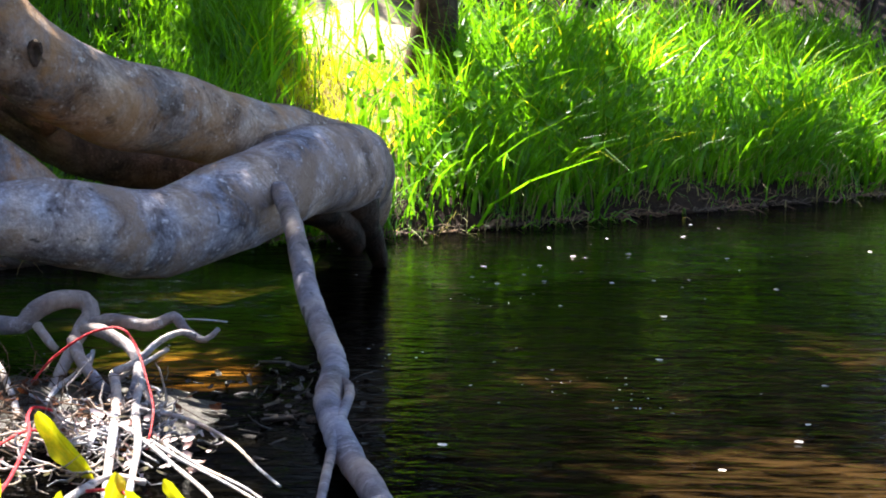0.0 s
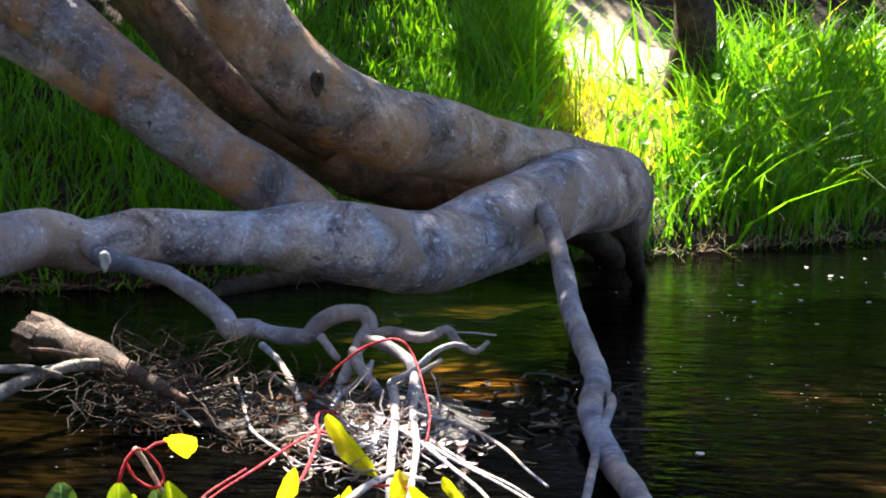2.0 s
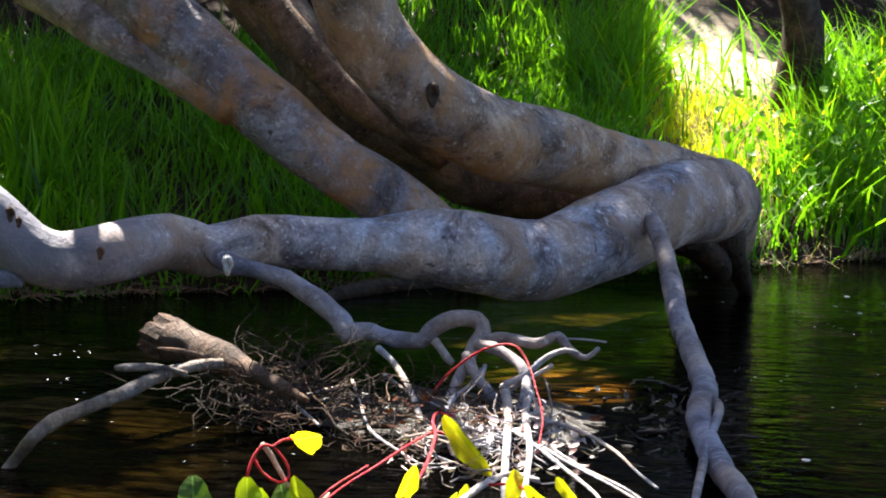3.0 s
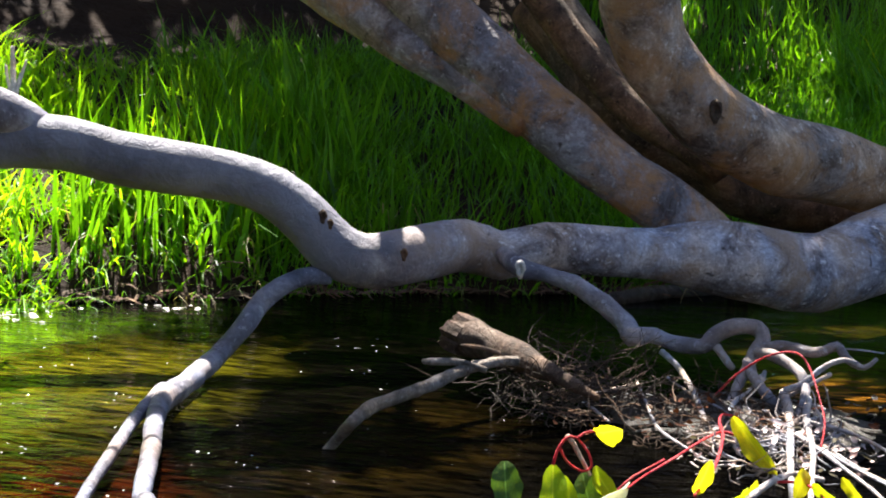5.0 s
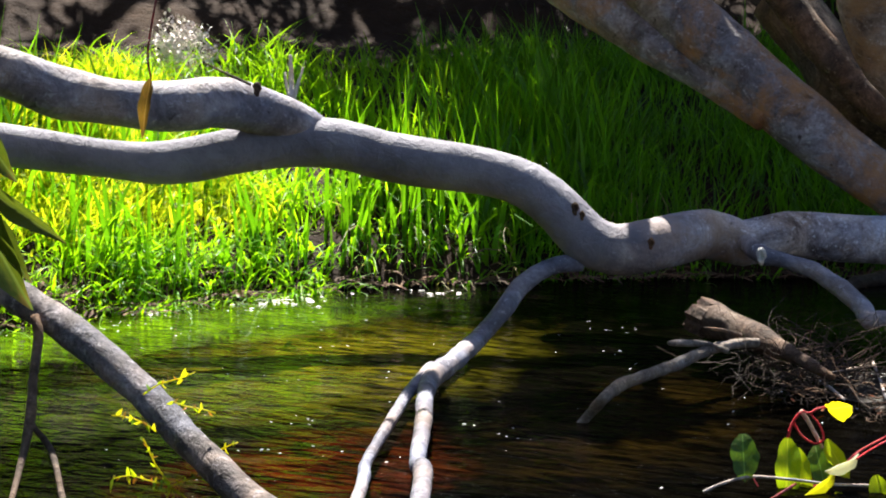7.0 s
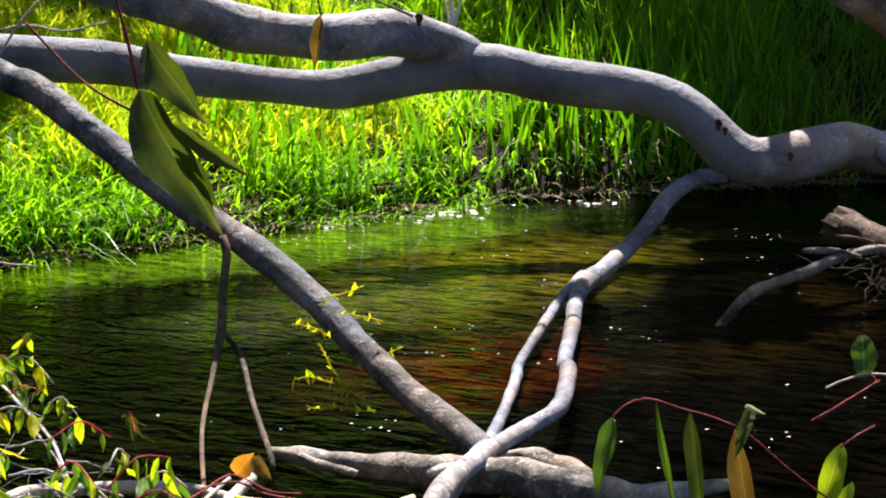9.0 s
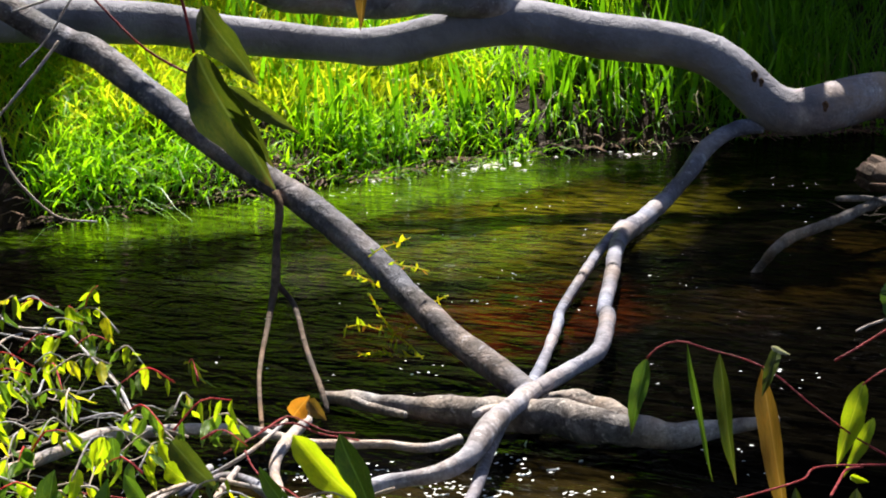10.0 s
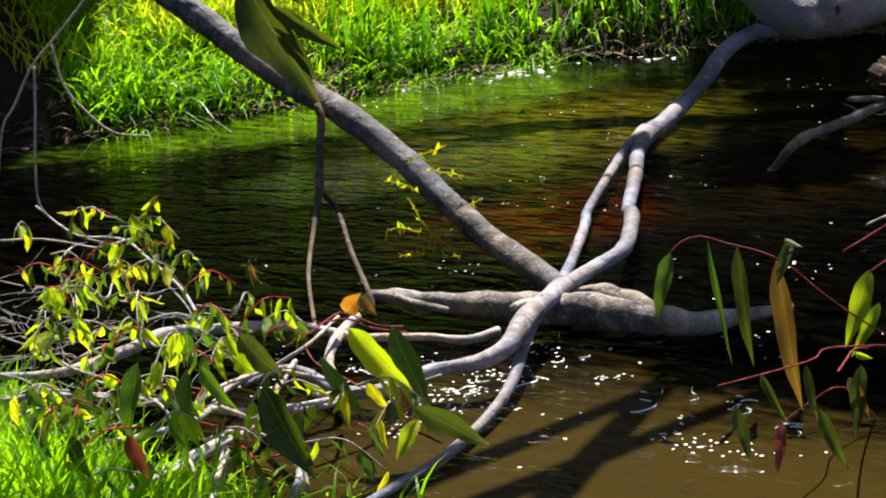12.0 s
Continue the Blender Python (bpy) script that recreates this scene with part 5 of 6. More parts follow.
PILE["pile_c"] = [(-0.52, 4.57, -0.028, 0.006), (-0.40, 4.35, -0.028, 0.005), (-0.27, 4.14, -0.028, 0.004), (-0.18, 3.98, -0.028, 0.004)]
PILE["pile_d"] = [(-0.52, 4.66, -0.040, 0.005), (-0.37, 4.37, -0.040, 0.004), (-0.24, 4.17, -0.040, 0.004), (-0.16, 4.01, -0.040, 0.004)]
PILE["pile_e"] = [(-0.75, 5.37, -0.016, 0.017), (-0.68, 5.01, -0.016, 0.015), (-0.62, 4.61, -0.016, 0.013), (-0.56, 4.19, -0.016, 0.011), (-0.50, 3.79, -0.016, 0.009)]
PILE["pile_f"] = [(-0.65, 5.26, -0.010, 0.014), (-0.61, 4.91, -0.010, 0.012), (-0.53, 4.45, -0.010, 0.010), (-0.49, 4.12, -0.010, 0.009), (-0.45, 3.78, -0.010, 0.009)]
PILE["pile_g"] = [(-0.74, 5.32, 0.004, 0.013), (-0.68, 5.34, 0.030, 0.012), (-0.61, 5.37, 0.093, 0.011), (-0.55, 5.40, 0.115, 0.010), (-0.51, 5.42, 0.103, 0.008)]
PILE["pile_h"] = [(-0.85, 5.51, 0.013, 0.011), (-0.87, 5.38, -0.022, 0.010), (-0.90, 5.26, -0.037, 0.009), (-0.91, 5.13, -0.069, 0.008)]
PILE["pile_i"] = [(-1.23, 5.56, 0.064, 0.012), (-1.14, 5.42, 0.037, 0.011), (-1.06, 5.27, -0.009, 0.011), (-1.00, 5.12, -0.043, 0.011), (-0.95, 4.97, -0.074, 0.010)]
PILE["pile_j"] = [(-1.22, 5.62, -0.040, 0.006), (-1.07, 5.33, -0.040, 0.005), (-0.93, 5.12, -0.040, 0.004), (-0.82, 4.92, -0.040, 0.003)]
PILE["pile_k"] = [(-1.32, 5.55, -0.052, 0.006), (-1.20, 5.17, -0.052, 0.005), (-1.07, 4.76, -0.052, 0.005), (-0.92, 4.49, -0.052, 0.004), (-0.80, 4.30, -0.052, 0.004)]
PILE["pile_l"] = [(-1.42, 5.14, -0.064, 0.007), (-1.33, 4.98, -0.064, 0.006), (-1.25, 4.83, -0.064, 0.005)]
PILE["pile_m"] = [(-1.34, 5.51, -0.064, 0.006), (-1.39, 5.39, -0.064, 0.005), (-1.44, 5.23, -0.064, 0.004)]
PILE["pile_n"] = [(-0.61, 3.72, -0.004, 0.010), (-0.58, 3.96, -0.004, 0.010), (-0.53, 4.09, -0.004, 0.008), (-0.45, 4.04, -0.004, 0.008)]
PILE["pile_o"] = [(-0.84, 5.51, 0.032, 0.008), (-0.84, 5.44, -0.031, 0.007), (-0.79, 5.37, -0.055, 0.006), (-0.73, 5.31, -0.064, 0.005)]
PILE["pile_p"] = [(-0.60, 5.45, 0.052, 0.009), (-0.64, 5.39, 0.033, 0.008), (-0.74, 5.32, -0.024, 0.007)]
heap = thing("stick_heap", "heap of pale bent sticks caught in the creek", "sticks")
for k, rows in PILE.items():
    limb("stick", rows, TWIG_BARK, heap, sides=9, rough=0.07)

def chips(n, mid, size, seed, mat, label):
    """Curled scraps lying on the heap, in one mesh; the pale ones partly stand for sun glints."""
    rng = random.Random(seed)
    verts, faces = [], []
    for _ in range(n):
        a, d = rng.uniform(0, 6.283), rng.random() ** 0.6
        c = Vector((mid[0] + size * d * math.cos(a), mid[1] + size * d * math.sin(a), -0.06 + 0.09 * rng.random() * (1.1 - d)))
        m = Euler((rng.uniform(-0.7, 0.7), rng.uniform(-0.7, 0.7), rng.uniform(0, 6.28))).to_matrix()
        l, w = rng.uniform(0.004, 0.024), rng.uniform(0.003, 0.013)
        b0 = len(verts)
        for i in range(4):
            t = i / 3 - 0.5
            k = 1 - 2.2 * t * t
            verts += [c + m @ Vector((l * t * 2, -w * k, l * 0.5 * t * t)), c + m @ Vector((l * t * 2, 0, l * 0.5 * t * t - w * 0.3)), c + m @ Vector((l * t * 2, w * k, l * 0.5 * t * t))]
        for i in range(3):
            for j in range(2):
                q = b0 + i * 3 + j
                faces.append((q, q + 1, q + 4, q + 3))
    ob = new("bark_chips", raw_mesh("bark_chips", verts, faces, mat))
    return tagged(ob, label, "bark chips", kind="stuff")


def edge_litter(n, lo, hi, seed):
    """Sticks, stalks and dead leaves washed up along the far water's edge, in one mesh."""
    rng = np.random.default_rng(seed)
    p, way = along_edge(FAR_EDGE, lo, hi, n, rng)
    xy = p + way * rng.normal(-0.02, 0.07, n)[:, None]
    verts, faces = [], []
    for (x, y), w in zip(xy, way):
        z = max(float(land(x, y)), WATER_Z) + 0.012
        a = math.atan2(-w[0], w[1]) + rng.normal(0, 0.6)
        l, r = rng.uniform(0.02, 0.22), rng.uniform(0.002, 0.008)
        d, s = Vector((math.cos(a), math.sin(a), rng.normal(0, 0.12))) * l, Vector((-math.sin(a), math.cos(a), 0)) * r
        b0 = len(verts)
        for t in (0, 0.5, 1):
            c = Vector((x, y, z + 0.02 * math.sin(3.1 * t))) + d * t
            verts += [c - s * (1.2 - t * 0.6), c + Vector((0, 0, r)), c + s * (1.2 - t * 0.6)]
        for i in range(2):
            for j in range(2):
                q = b0 + i * 3 + j
                faces.append((q, q + 1, q + 4, q + 3))
    ob = new("edge_litter", raw_mesh("edge_litter", verts, faces, DEAD_WOOD))
    return tagged(ob, "brown stalks and dead leaves along the water's edge", "litter", kind="stuff")


def seed_heads(n, x, y, seed):
    """Dry flower stalks with loose heads of small pale scales, in one mesh."""
    rng = random.Random(seed)
    verts, faces = [], []
    for _ in range(n):
        a = Vector((rng.gauss(x, 0.09), rng.gauss(y, 0.09), 0))
        a.z = float(land(a.x, a.y))
        b = a + Vector((rng.gauss(0, 0.05), rng.gauss(0, 0.05), rng.uniform(0.14, 0.4)))
        k = len(verts)
        verts += [a - Vector((0.003, 0, 0)), a + Vector((0.003, 0, 0)), b]
        faces.append((k, k + 1, k + 2))
        for _ in range(40):
            c = b + Vector((rng.gauss(0, 0.035), rng.gauss(0, 0.035), rng.gauss(0, 0.03)))
            u = Vector((rng.gauss(0, 1), rng.gauss(0, 1), rng.gauss(0, 1))).normalized() * rng.uniform(0.009, 0.02)
            w = u.cross(Vector((rng.gauss(0, 1), rng.gauss(0, 1), rng.gauss(0, 1)))).normalized() * rng.uniform(0.006, 0.013)
            k = len(verts)
            verts += [c - u, c + w, c + u, c - w]
            faces.append((k, k + 1, k + 2, k + 3))
    ob = new("dry_seed_heads", raw_mesh("dry_seed_heads", verts, faces, PETAL, False))
    return tagged(ob, "bleached dry seed heads standing above the grass", "seed heads", kind="stuff")


seed_heads(26, -6.3, 7.95, 117)
edge_litter(900, -6.3, 4.5, 76)
chips(150, (-0.66, 4.6), 0.36, 75, CHIP, "pale chips on the heap, standing for bark scraps and sun glints")
chips(90, (-0.9, 4.9), 0.55, 79, BROWN_LITTER, "rusty brown dead leaves and bark scraps on the mound")
chips(60, (-0.25, 5.4), 0.32, 80, MUD, "black rotten leaves and bark in the wet")

STEMS = {}
STEMS["red_a"] = [(-0.95, 5.14, 0.002, 0.004), (-0.87, 5.06, 0.091, 0.004), (-0.76, 4.99, 0.174, 0.004), (-0.66, 4.92, 0.206, 0.004), (-0.60, 4.83, 0.177, 0.004), (-0.55, 4.73, 0.095, 0.003), (-0.52, 4.64, 0.032, 0.003), (-0.52, 4.53, -0.044, 0.003)]
STEMS["red_b"] = [(-0.91, 3.62, 0.020, 0.003), (-0.90, 3.77, 0.020, 0.003), (-0.87, 4.01, 0.020, 0.004), (-0.84, 4.29, 0.020, 0.004), (-0.81, 4.44, 0.020, 0.004), (-0.77, 4.43, 0.020, 0.004)]
STEMS["red_c"] = [(-0.73, 3.61, 0.020, 0.005), (-0.74, 3.95, 0.020, 0.005), (-0.79, 4.37, 0.020, 0.005), (-0.84, 4.59, 0.020, 0.005), (-0.85, 4.72, 0.020, 0.004), (-0.79, 4.68, 0.020, 0.004)]
STEMS["red_d"] = [(-1.149, 3.737, 0.031, 0.0045), (-1.141, 3.747, 0.069, 0.0044), (-1.127, 3.759, 0.098, 0.0042), (-1.111, 3.770, 0.110, 0.0041), (-1.094, 3.778, 0.105, 0.0039), (-1.074, 3.791, 0.119, 0.0038), (-1.046, 3.807, 0.124, 0.0036)]
STEMS["red_e"] = [(-1.135, 3.752, 0.078, 0.0042), (-1.114, 3.757, 0.040, 0.0040), (-1.076, 3.773, 0.014, 0.0038), (-1.052, 3.788, 0.028, 0.0037), (-1.064, 3.788, 0.067, 0.0035), (-1.091, 3.779, 0.102, 0.0033)]
STEMS["red_h"] = [(-1.267, 3.581, -0.197, 0.0041), (-1.164, 3.644, -0.146, 0.0040), (-1.075, 3.697, -0.112, 0.0040), (-1.005, 3.741, -0.068, 0.0039), (-0.946, 3.784, 0.000, 0.0038), (-0.859, 3.839, 0.055, 0.0037)]
STEMS["red_i"] = [(-1.217, 3.626, -0.078, 0.0027), (-1.190, 3.634, -0.122, 0.0022), (-1.161, 3.646, -0.146, 0.0016)]
STEMS["pstem_a"] = [(-1.496, 3.395, -0.232, 0.0048), (-1.432, 3.438, -0.180, 0.0047), (-1.361, 3.485, -0.123, 0.0046), (-1.289, 3.530, -0.081, 0.0046), (-1.207, 3.577, -0.059, 0.0045), (-1.094, 3.636, -0.069, 0.0044), (-1.003, 3.683, -0.081, 0.0044), (-0.898, 3.739, -0.086, 0.0043)]
STEMS["pstem_b"] = [(-1.122, 3.775, 0.110, 0.0078), (-1.105, 3.781, 0.089, 0.0070), (-1.084, 3.786, 0.051, 0.0063), (-1.056, 3.793, -0.000, 0.0055)]
STEMS["pstem_f"] = [(-0.57, 5.51, 0.138, 0.003), (-0.49, 5.50, 0.139, 0.003), (-0.42, 5.48, 0.137, 0.003)]
STEMS["red_g"] = [(-0.55, 3.86, 0.020, 0.004), (-0.50, 3.88, 0.020, 0.004), (-0.45, 3.83, 0.020, 0.004), (-0.40, 3.70, 0.020, 0.003)]
STEMS["hstem_a"] = [(-1.100, 1.520, 0.323, 0.0023), (-1.080, 1.540, 0.348, 0.0023), (-1.040, 1.570, 0.362, 0.0023), (-0.980, 1.610, 0.338, 0.0023), (-0.900, 1.650, 0.311, 0.0023), (-0.840, 1.680, 0.274, 0.0023), (-0.760, 1.710, 0.200, 0.0023), (-0.670, 1.750, 0.125, 0.0023), (-0.580, 1.790, 0.064, 0.0030)]
STEMS["hstem_b"] = [(-0.680, 0.910, 0.218, 0.0015), (-0.660, 1.130, 0.181, 0.0023), (-0.640, 1.350, 0.149, 0.0023), (-0.670, 1.530, 0.119, 0.0023), (-0.580, 1.790, 0.059, 0.0030)]
STEMS["hstem_c"] = [(-0.730, 1.770, 0.300, 0.0030), (-0.690, 1.800, 0.326, 0.0030), (-0.610, 1.870, 0.383, 0.0030)]
STEMS["hstem_d"] = [(-0.460, 1.060, 0.234, 0.0030), (-0.530, 1.280, 0.182, 0.0030), (-0.600, 1.510, 0.129, 0.0030), (-0.650, 1.740, 0.058, 0.0030)]
STEMS["hstem_e"] = [(-0.610, 1.840, 0.286, 0.0030), (-0.640, 1.810, 0.268, 0.0023), (-0.670, 1.790, 0.242, 0.0023)]
STEMS["hstem_f"] = [(-0.560, 0.960, 0.126, 0.0015), (-0.510, 1.010, 0.169, 0.0015), (-0.450, 1.060, 0.200, 0.0015), (-0.380, 1.090, 0.125, 0.0015)]
STEMS["mstem_a"] = [(-1.950, 0.970, 0.129, 0.0026), (-1.970, 1.120, 0.129, 0.0026), (-2.000, 1.250, 0.129, 0.0026), (-1.980, 1.280, 0.129, 0.0020), (-1.830, 1.220, 0.129, 0.0020), (-1.760, 1.240, 0.129, 0.0020)]
STEMS["mstem_b"] = [(-2.010, 1.110, 0.096, 0.0026), (-1.850, 0.970, 0.096, 0.0020), (-1.700, 0.900, 0.096, 0.0020), (-1.600, 0.850, 0.096, 0.0020), (-1.430, 0.800, 0.096, 0.0020)]
STEMS["mstem_c"] = [(-1.480, 0.650, 0.096, 0.0020), (-1.400, 0.630, 0.096, 0.0020), (-1.410, 0.730, 0.096, 0.0020), (-1.440, 0.840, 0.096, 0.0020)]
STEMS["lstem_a"] = [(-3.60, 1.50, 0.129, 0.005), (-3.49, 1.57, 0.129, 0.004), (-3.33, 1.57, 0.129, 0.004), (-3.20, 1.56, 0.129, 0.004), (-3.18, 1.66, 0.129, 0.004), (-3.16, 1.73, 0.129, 0.004)]
STEMS["lstem_b"] = [(-3.98, 2.03, 0.096, 0.004), (-3.66, 1.84, 0.096, 0.004), (-3.47, 1.75, 0.096, 0.004), (-3.36, 1.77, 0.096, 0.005), (-3.25, 1.75, 0.096, 0.005), (-3.03, 1.61, 0.096, 0.005), (-2.71, 1.40, 0.096, 0.005), (-2.50, 1.23, 0.096, 0.005), (-2.35, 1.10, 0.096, 0.005)]
STEMS["lstem_c"] = [(-3.75, 2.02, 0.096, 0.004), (-3.75, 2.09, 0.096, 0.004), (-3.59, 2.00, 0.096, 0.003), (-3.55, 2.01, 0.096, 0.003)]
STEMS["lstem_d"] = [(-3.18, 1.35, 0.129, 0.004), (-3.29, 1.53, 0.129, 0.004), (-3.29, 1.60, 0.129, 0.004)]
STEMS["lstem_e"] = [(-2.81, 0.92, 0.129, 0.004), (-2.92, 1.09, 0.129, 0.004), (-2.86, 1.15, 0.129, 0.004), (-2.75, 1.13, 0.129, 0.003), (-2.84, 1.25, 0.129, 0.003)]
STEMS["lstem_f"] = [(-2.55, 0.77, 0.064, 0.004), (-2.57, 0.89, 0.064, 0.004), (-2.54, 1.04, 0.064, 0.004), (-2.42, 0.98, 0.064, 0.004), (-2.40, 1.05, 0.064, 0.004)]
STEMS["lstem_g"] = [(-2.84, 0.80, 0.096, 0.003), (-2.60, 0.74, 0.096, 0.003), (-2.42, 0.67, 0.096, 0.003), (-2.22, 0.64, 0.096, 0.003), (-2.17, 0.64, 0.096, 0.003)]
STEMS["lstem_h"] = [(-2.35, 0.34, 0.064, 0.005), (-2.35, 0.47, 0.064, 0.005), (-2.17, 0.43, 0.064, 0.004), (-2.15, 0.56, 0.064, 0.004), (-2.09, 0.66, 0.064, 0.004)]
STEMS["lstem_i"] = [(-2.37, 0.69, 0.064, 0.004), (-2.10, 0.63, 0.064, 0.004), (-1.86, 0.45, 0.064, 0.004), (-1.66, 0.28, 0.064, 0.004)]
STEMS["lstem_j"] = [(-1.87, 0.54, 0.031, 0.004), (-1.82, 0.64, 0.031, 0.004), (-1.60, 0.58, 0.031, 0.003), (-1.54, 0.59, 0.031, 0.003)]
STEMS["lstem_k"] = [(-2.63, 1.17, 0.064, 0.003), (-2.59, 1.25, 0.064, 0.004), (-2.45, 1.21, 0.064, 0.004)]
STEMS["vine_a"] = [(-3.76, 2.32, 0.950, 0.006), (-3.82, 2.24, 0.836, 0.006), (-3.90, 2.14, 0.704, 0.005), (-3.96, 2.07, 0.609, 0.005), (-4.00, 2.00, 0.474, 0.005), (-4.03, 1.96, 0.397, 0.004), (-4.02, 1.89, 0.179, 0.004)]
STEMS["vine_b"] = [(-3.88, 2.01, 0.627, 0.005), (-3.86, 1.97, 0.466, 0.005), (-3.84, 1.92, 0.270, 0.005), (-3.81, 1.90, 0.131, 0.004), (-3.70, 1.94, 0.036, 0.004), (-3.62, 1.99, 0.000, 0.004)]
STEMS["vine_c"] = [(-3.98, 2.20, 0.671, 0.005), (-3.93, 2.19, 0.527, 0.005), (-3.86, 2.21, 0.432, 0.005), (-3.76, 2.25, 0.344, 0.004), (-3.65, 2.32, 0.322, 0.004)]
STEMS["dstem"] = [(-2.86, 1.90, 1.288, 0.005), (-2.83, 1.90, 1.191, 0.005), (-2.79, 1.89, 1.078, 0.005), (-2.77, 1.89, 0.974, 0.005)]
STEMS["dstem_b"] = [(-3.12, 1.82, 1.163, 0.004), (-2.97, 1.88, 0.995, 0.004), (-2.85, 1.94, 0.909, 0.004), (-2.74, 2.00, 0.848, 0.003)]
STEMS["twig_top"] = [(-4.29, 2.61, 1.022, 0.005), (-4.09, 2.75, 1.086, 0.005), (-3.98, 2.82, 1.071, 0.004), (-3.93, 2.85, 1.065, 0.004), (-3.82, 2.93, 1.095, 0.003)]
STEMS["twig_top2"] = [(-4.04, 2.81, 1.174, 0.005), (-4.09, 2.75, 1.086, 0.005), (-4.17, 2.66, 0.917, 0.004), (-4.25, 2.59, 0.819, 0.004)]
STEMS["ystem"] = [(-3.61, 3.99, 1.386, 0.004), (-3.63, 3.95, 1.161, 0.004), (-3.61, 3.94, 1.059, 0.004)]


def sprig(name, label, prefix, mat, leaves, shape, sides=7, face=(0.3, -0.93, 0.12)):
    s = thing(name, label, "plant")
    for k, rows in STEMS.items():
        if k.startswith(prefix):
            limb("stem", rows, mat, s, sides=sides, rough=0.04)
    for base, tip, width, colour in leaves:
        leaf(s, base, tip, width, colour, shape, face)
    return s


round_sprig = sprig("round_leaf_sprig", "lime round-leaved sprig on bright red stems", "red", RED_STEM, [
    ((-1.049, 3.804, 0.119), (-0.970, 3.780, 0.135), 0.083, "yellow"),
    ((-1.143, 3.718, 0.036), (-1.119, 3.635, -0.138), 0.076, "lime"),
    ((-1.124, 3.757, -0.000), (-1.069, 3.685, -0.207), 0.069, "lime"),
    ((-1.086, 3.823, -0.003), (-1.037, 3.762, -0.116), 0.073, "mid"),
    ((-1.033, 3.743, 0.038), (-0.954, 3.701, -0.063), 0.055, "lime"),
    ((-1.256, 3.626, 0.055), (-1.223, 3.556, -0.070), 0.082, "mid"),
    ((-0.994, 3.694, -0.042), (-1.045, 3.588, -0.104), 0.051, "yellow"),
    ((-1.024, 3.634, -0.102), (-1.054, 3.528, -0.241), 0.078, "lime"),
    ((-0.970, 3.664, -0.098), (-0.956, 3.579, -0.249), 0.078, "yellow"),
    ((-0.929, 3.718, -0.110), (-0.881, 3.652, -0.258), 0.072, "lime"),
    ((-1.288, 3.482, -0.172), (-1.184, 3.465, -0.199), 0.051, "mid"),
    ((-1.027, 3.602, -0.153), (-1.018, 3.514, -0.306), 0.067, "mid"),
    ((-0.882, 3.741, -0.053), (-0.813, 3.685, -0.205), 0.071, "lime"),
    ((-0.748, 4.276, 0.104), (-0.606, 4.238, -0.051), 0.061, "yellow"),
    ((-0.485, 3.875, 0.060), (-0.494, 3.824, -0.017), 0.052, "yellow"),
    ((-0.383, 3.894, 0.042), (-0.325, 3.856, -0.013), 0.036, "yellow"),
    ((-0.922, 3.685, 0.017), (-0.983, 3.577, -0.022), 0.051, "pale"),
    ((-0.742, 3.681, 0.008), (-0.695, 3.644, 0.110), 0.044, "yellow"),
    ((-0.616, 3.772, 0.015), (-0.647, 3.696, -0.023), 0.050, "lime"),
    ((-0.448, 3.773, 0.047), (-0.372, 3.728, 0.005), 0.044, "lime"),
    ((-0.603, 3.847, 0.021), (-0.622, 3.799, -0.024), 0.036, "yellow"),
], "round", face=(0.28, -0.8, -0.5))
for k in ("pstem_a", "pstem_b", "pstem_f"):
    limb("stem", STEMS[k], TWIG_BARK, round_sprig, "pale bleached stem", sides=7, rough=0.04)
sprig("hanging_sprig", "long hanging gum leaves on a dark red stem", "hstem", DARK_STEM, [
    ((-1.106, 1.535, 0.321), (-1.103, 1.440, 0.164), 0.047, "mid"),
    ((-1.030, 1.596, 0.350), (-0.935, 1.519, 0.043), 0.018, "mid"),
    ((-0.964, 1.634, 0.326), (-0.890, 1.548, 0.037), 0.042, "dark"),
    ((-0.877, 1.682, 0.285), (-0.775, 1.590, -0.087), 0.059, "olive"),
    ((-0.851, 1.715, 0.335), (-0.856, 1.631, 0.233), 0.035, "dark"),
    ((-0.863, 1.707, 0.335), (-0.813, 1.689, 0.326), 0.016, "pale"),
    ((-0.674, 1.810, 0.246), (-0.695, 1.692, 0.068), 0.059, "lime"),
    ((-0.646, 1.804, 0.161), (-0.678, 1.697, 0.045), 0.038, "lime"),
    ((-0.447, 1.090, 0.213), (-0.388, 1.057, 0.133), 0.036, "olive"),
    ((-0.652, 0.936, 0.171), (-0.594, 0.891, 0.054), 0.032, "dark"),
    ((-0.610, 0.984, 0.233), (-0.537, 0.955, 0.138), 0.022, "dark"),
    ((-0.495, 1.038, 0.149), (-0.418, 1.005, 0.031), 0.034, "dark"),
    ((-0.560, 0.986, 0.124), (-0.547, 0.916, 0.028), 0.028, "red"),
    ((-0.427, 1.112, 0.238), (-0.409, 1.032, 0.100), 0.040, "dark"),
    ((-0.528, 1.044, 0.245), (-0.483, 0.994, 0.140), 0.024, "dark"),
    ((-0.440, 1.110, 0.262), (-0.394, 1.091, 0.262), 0.018, "lime"),
], "lance")
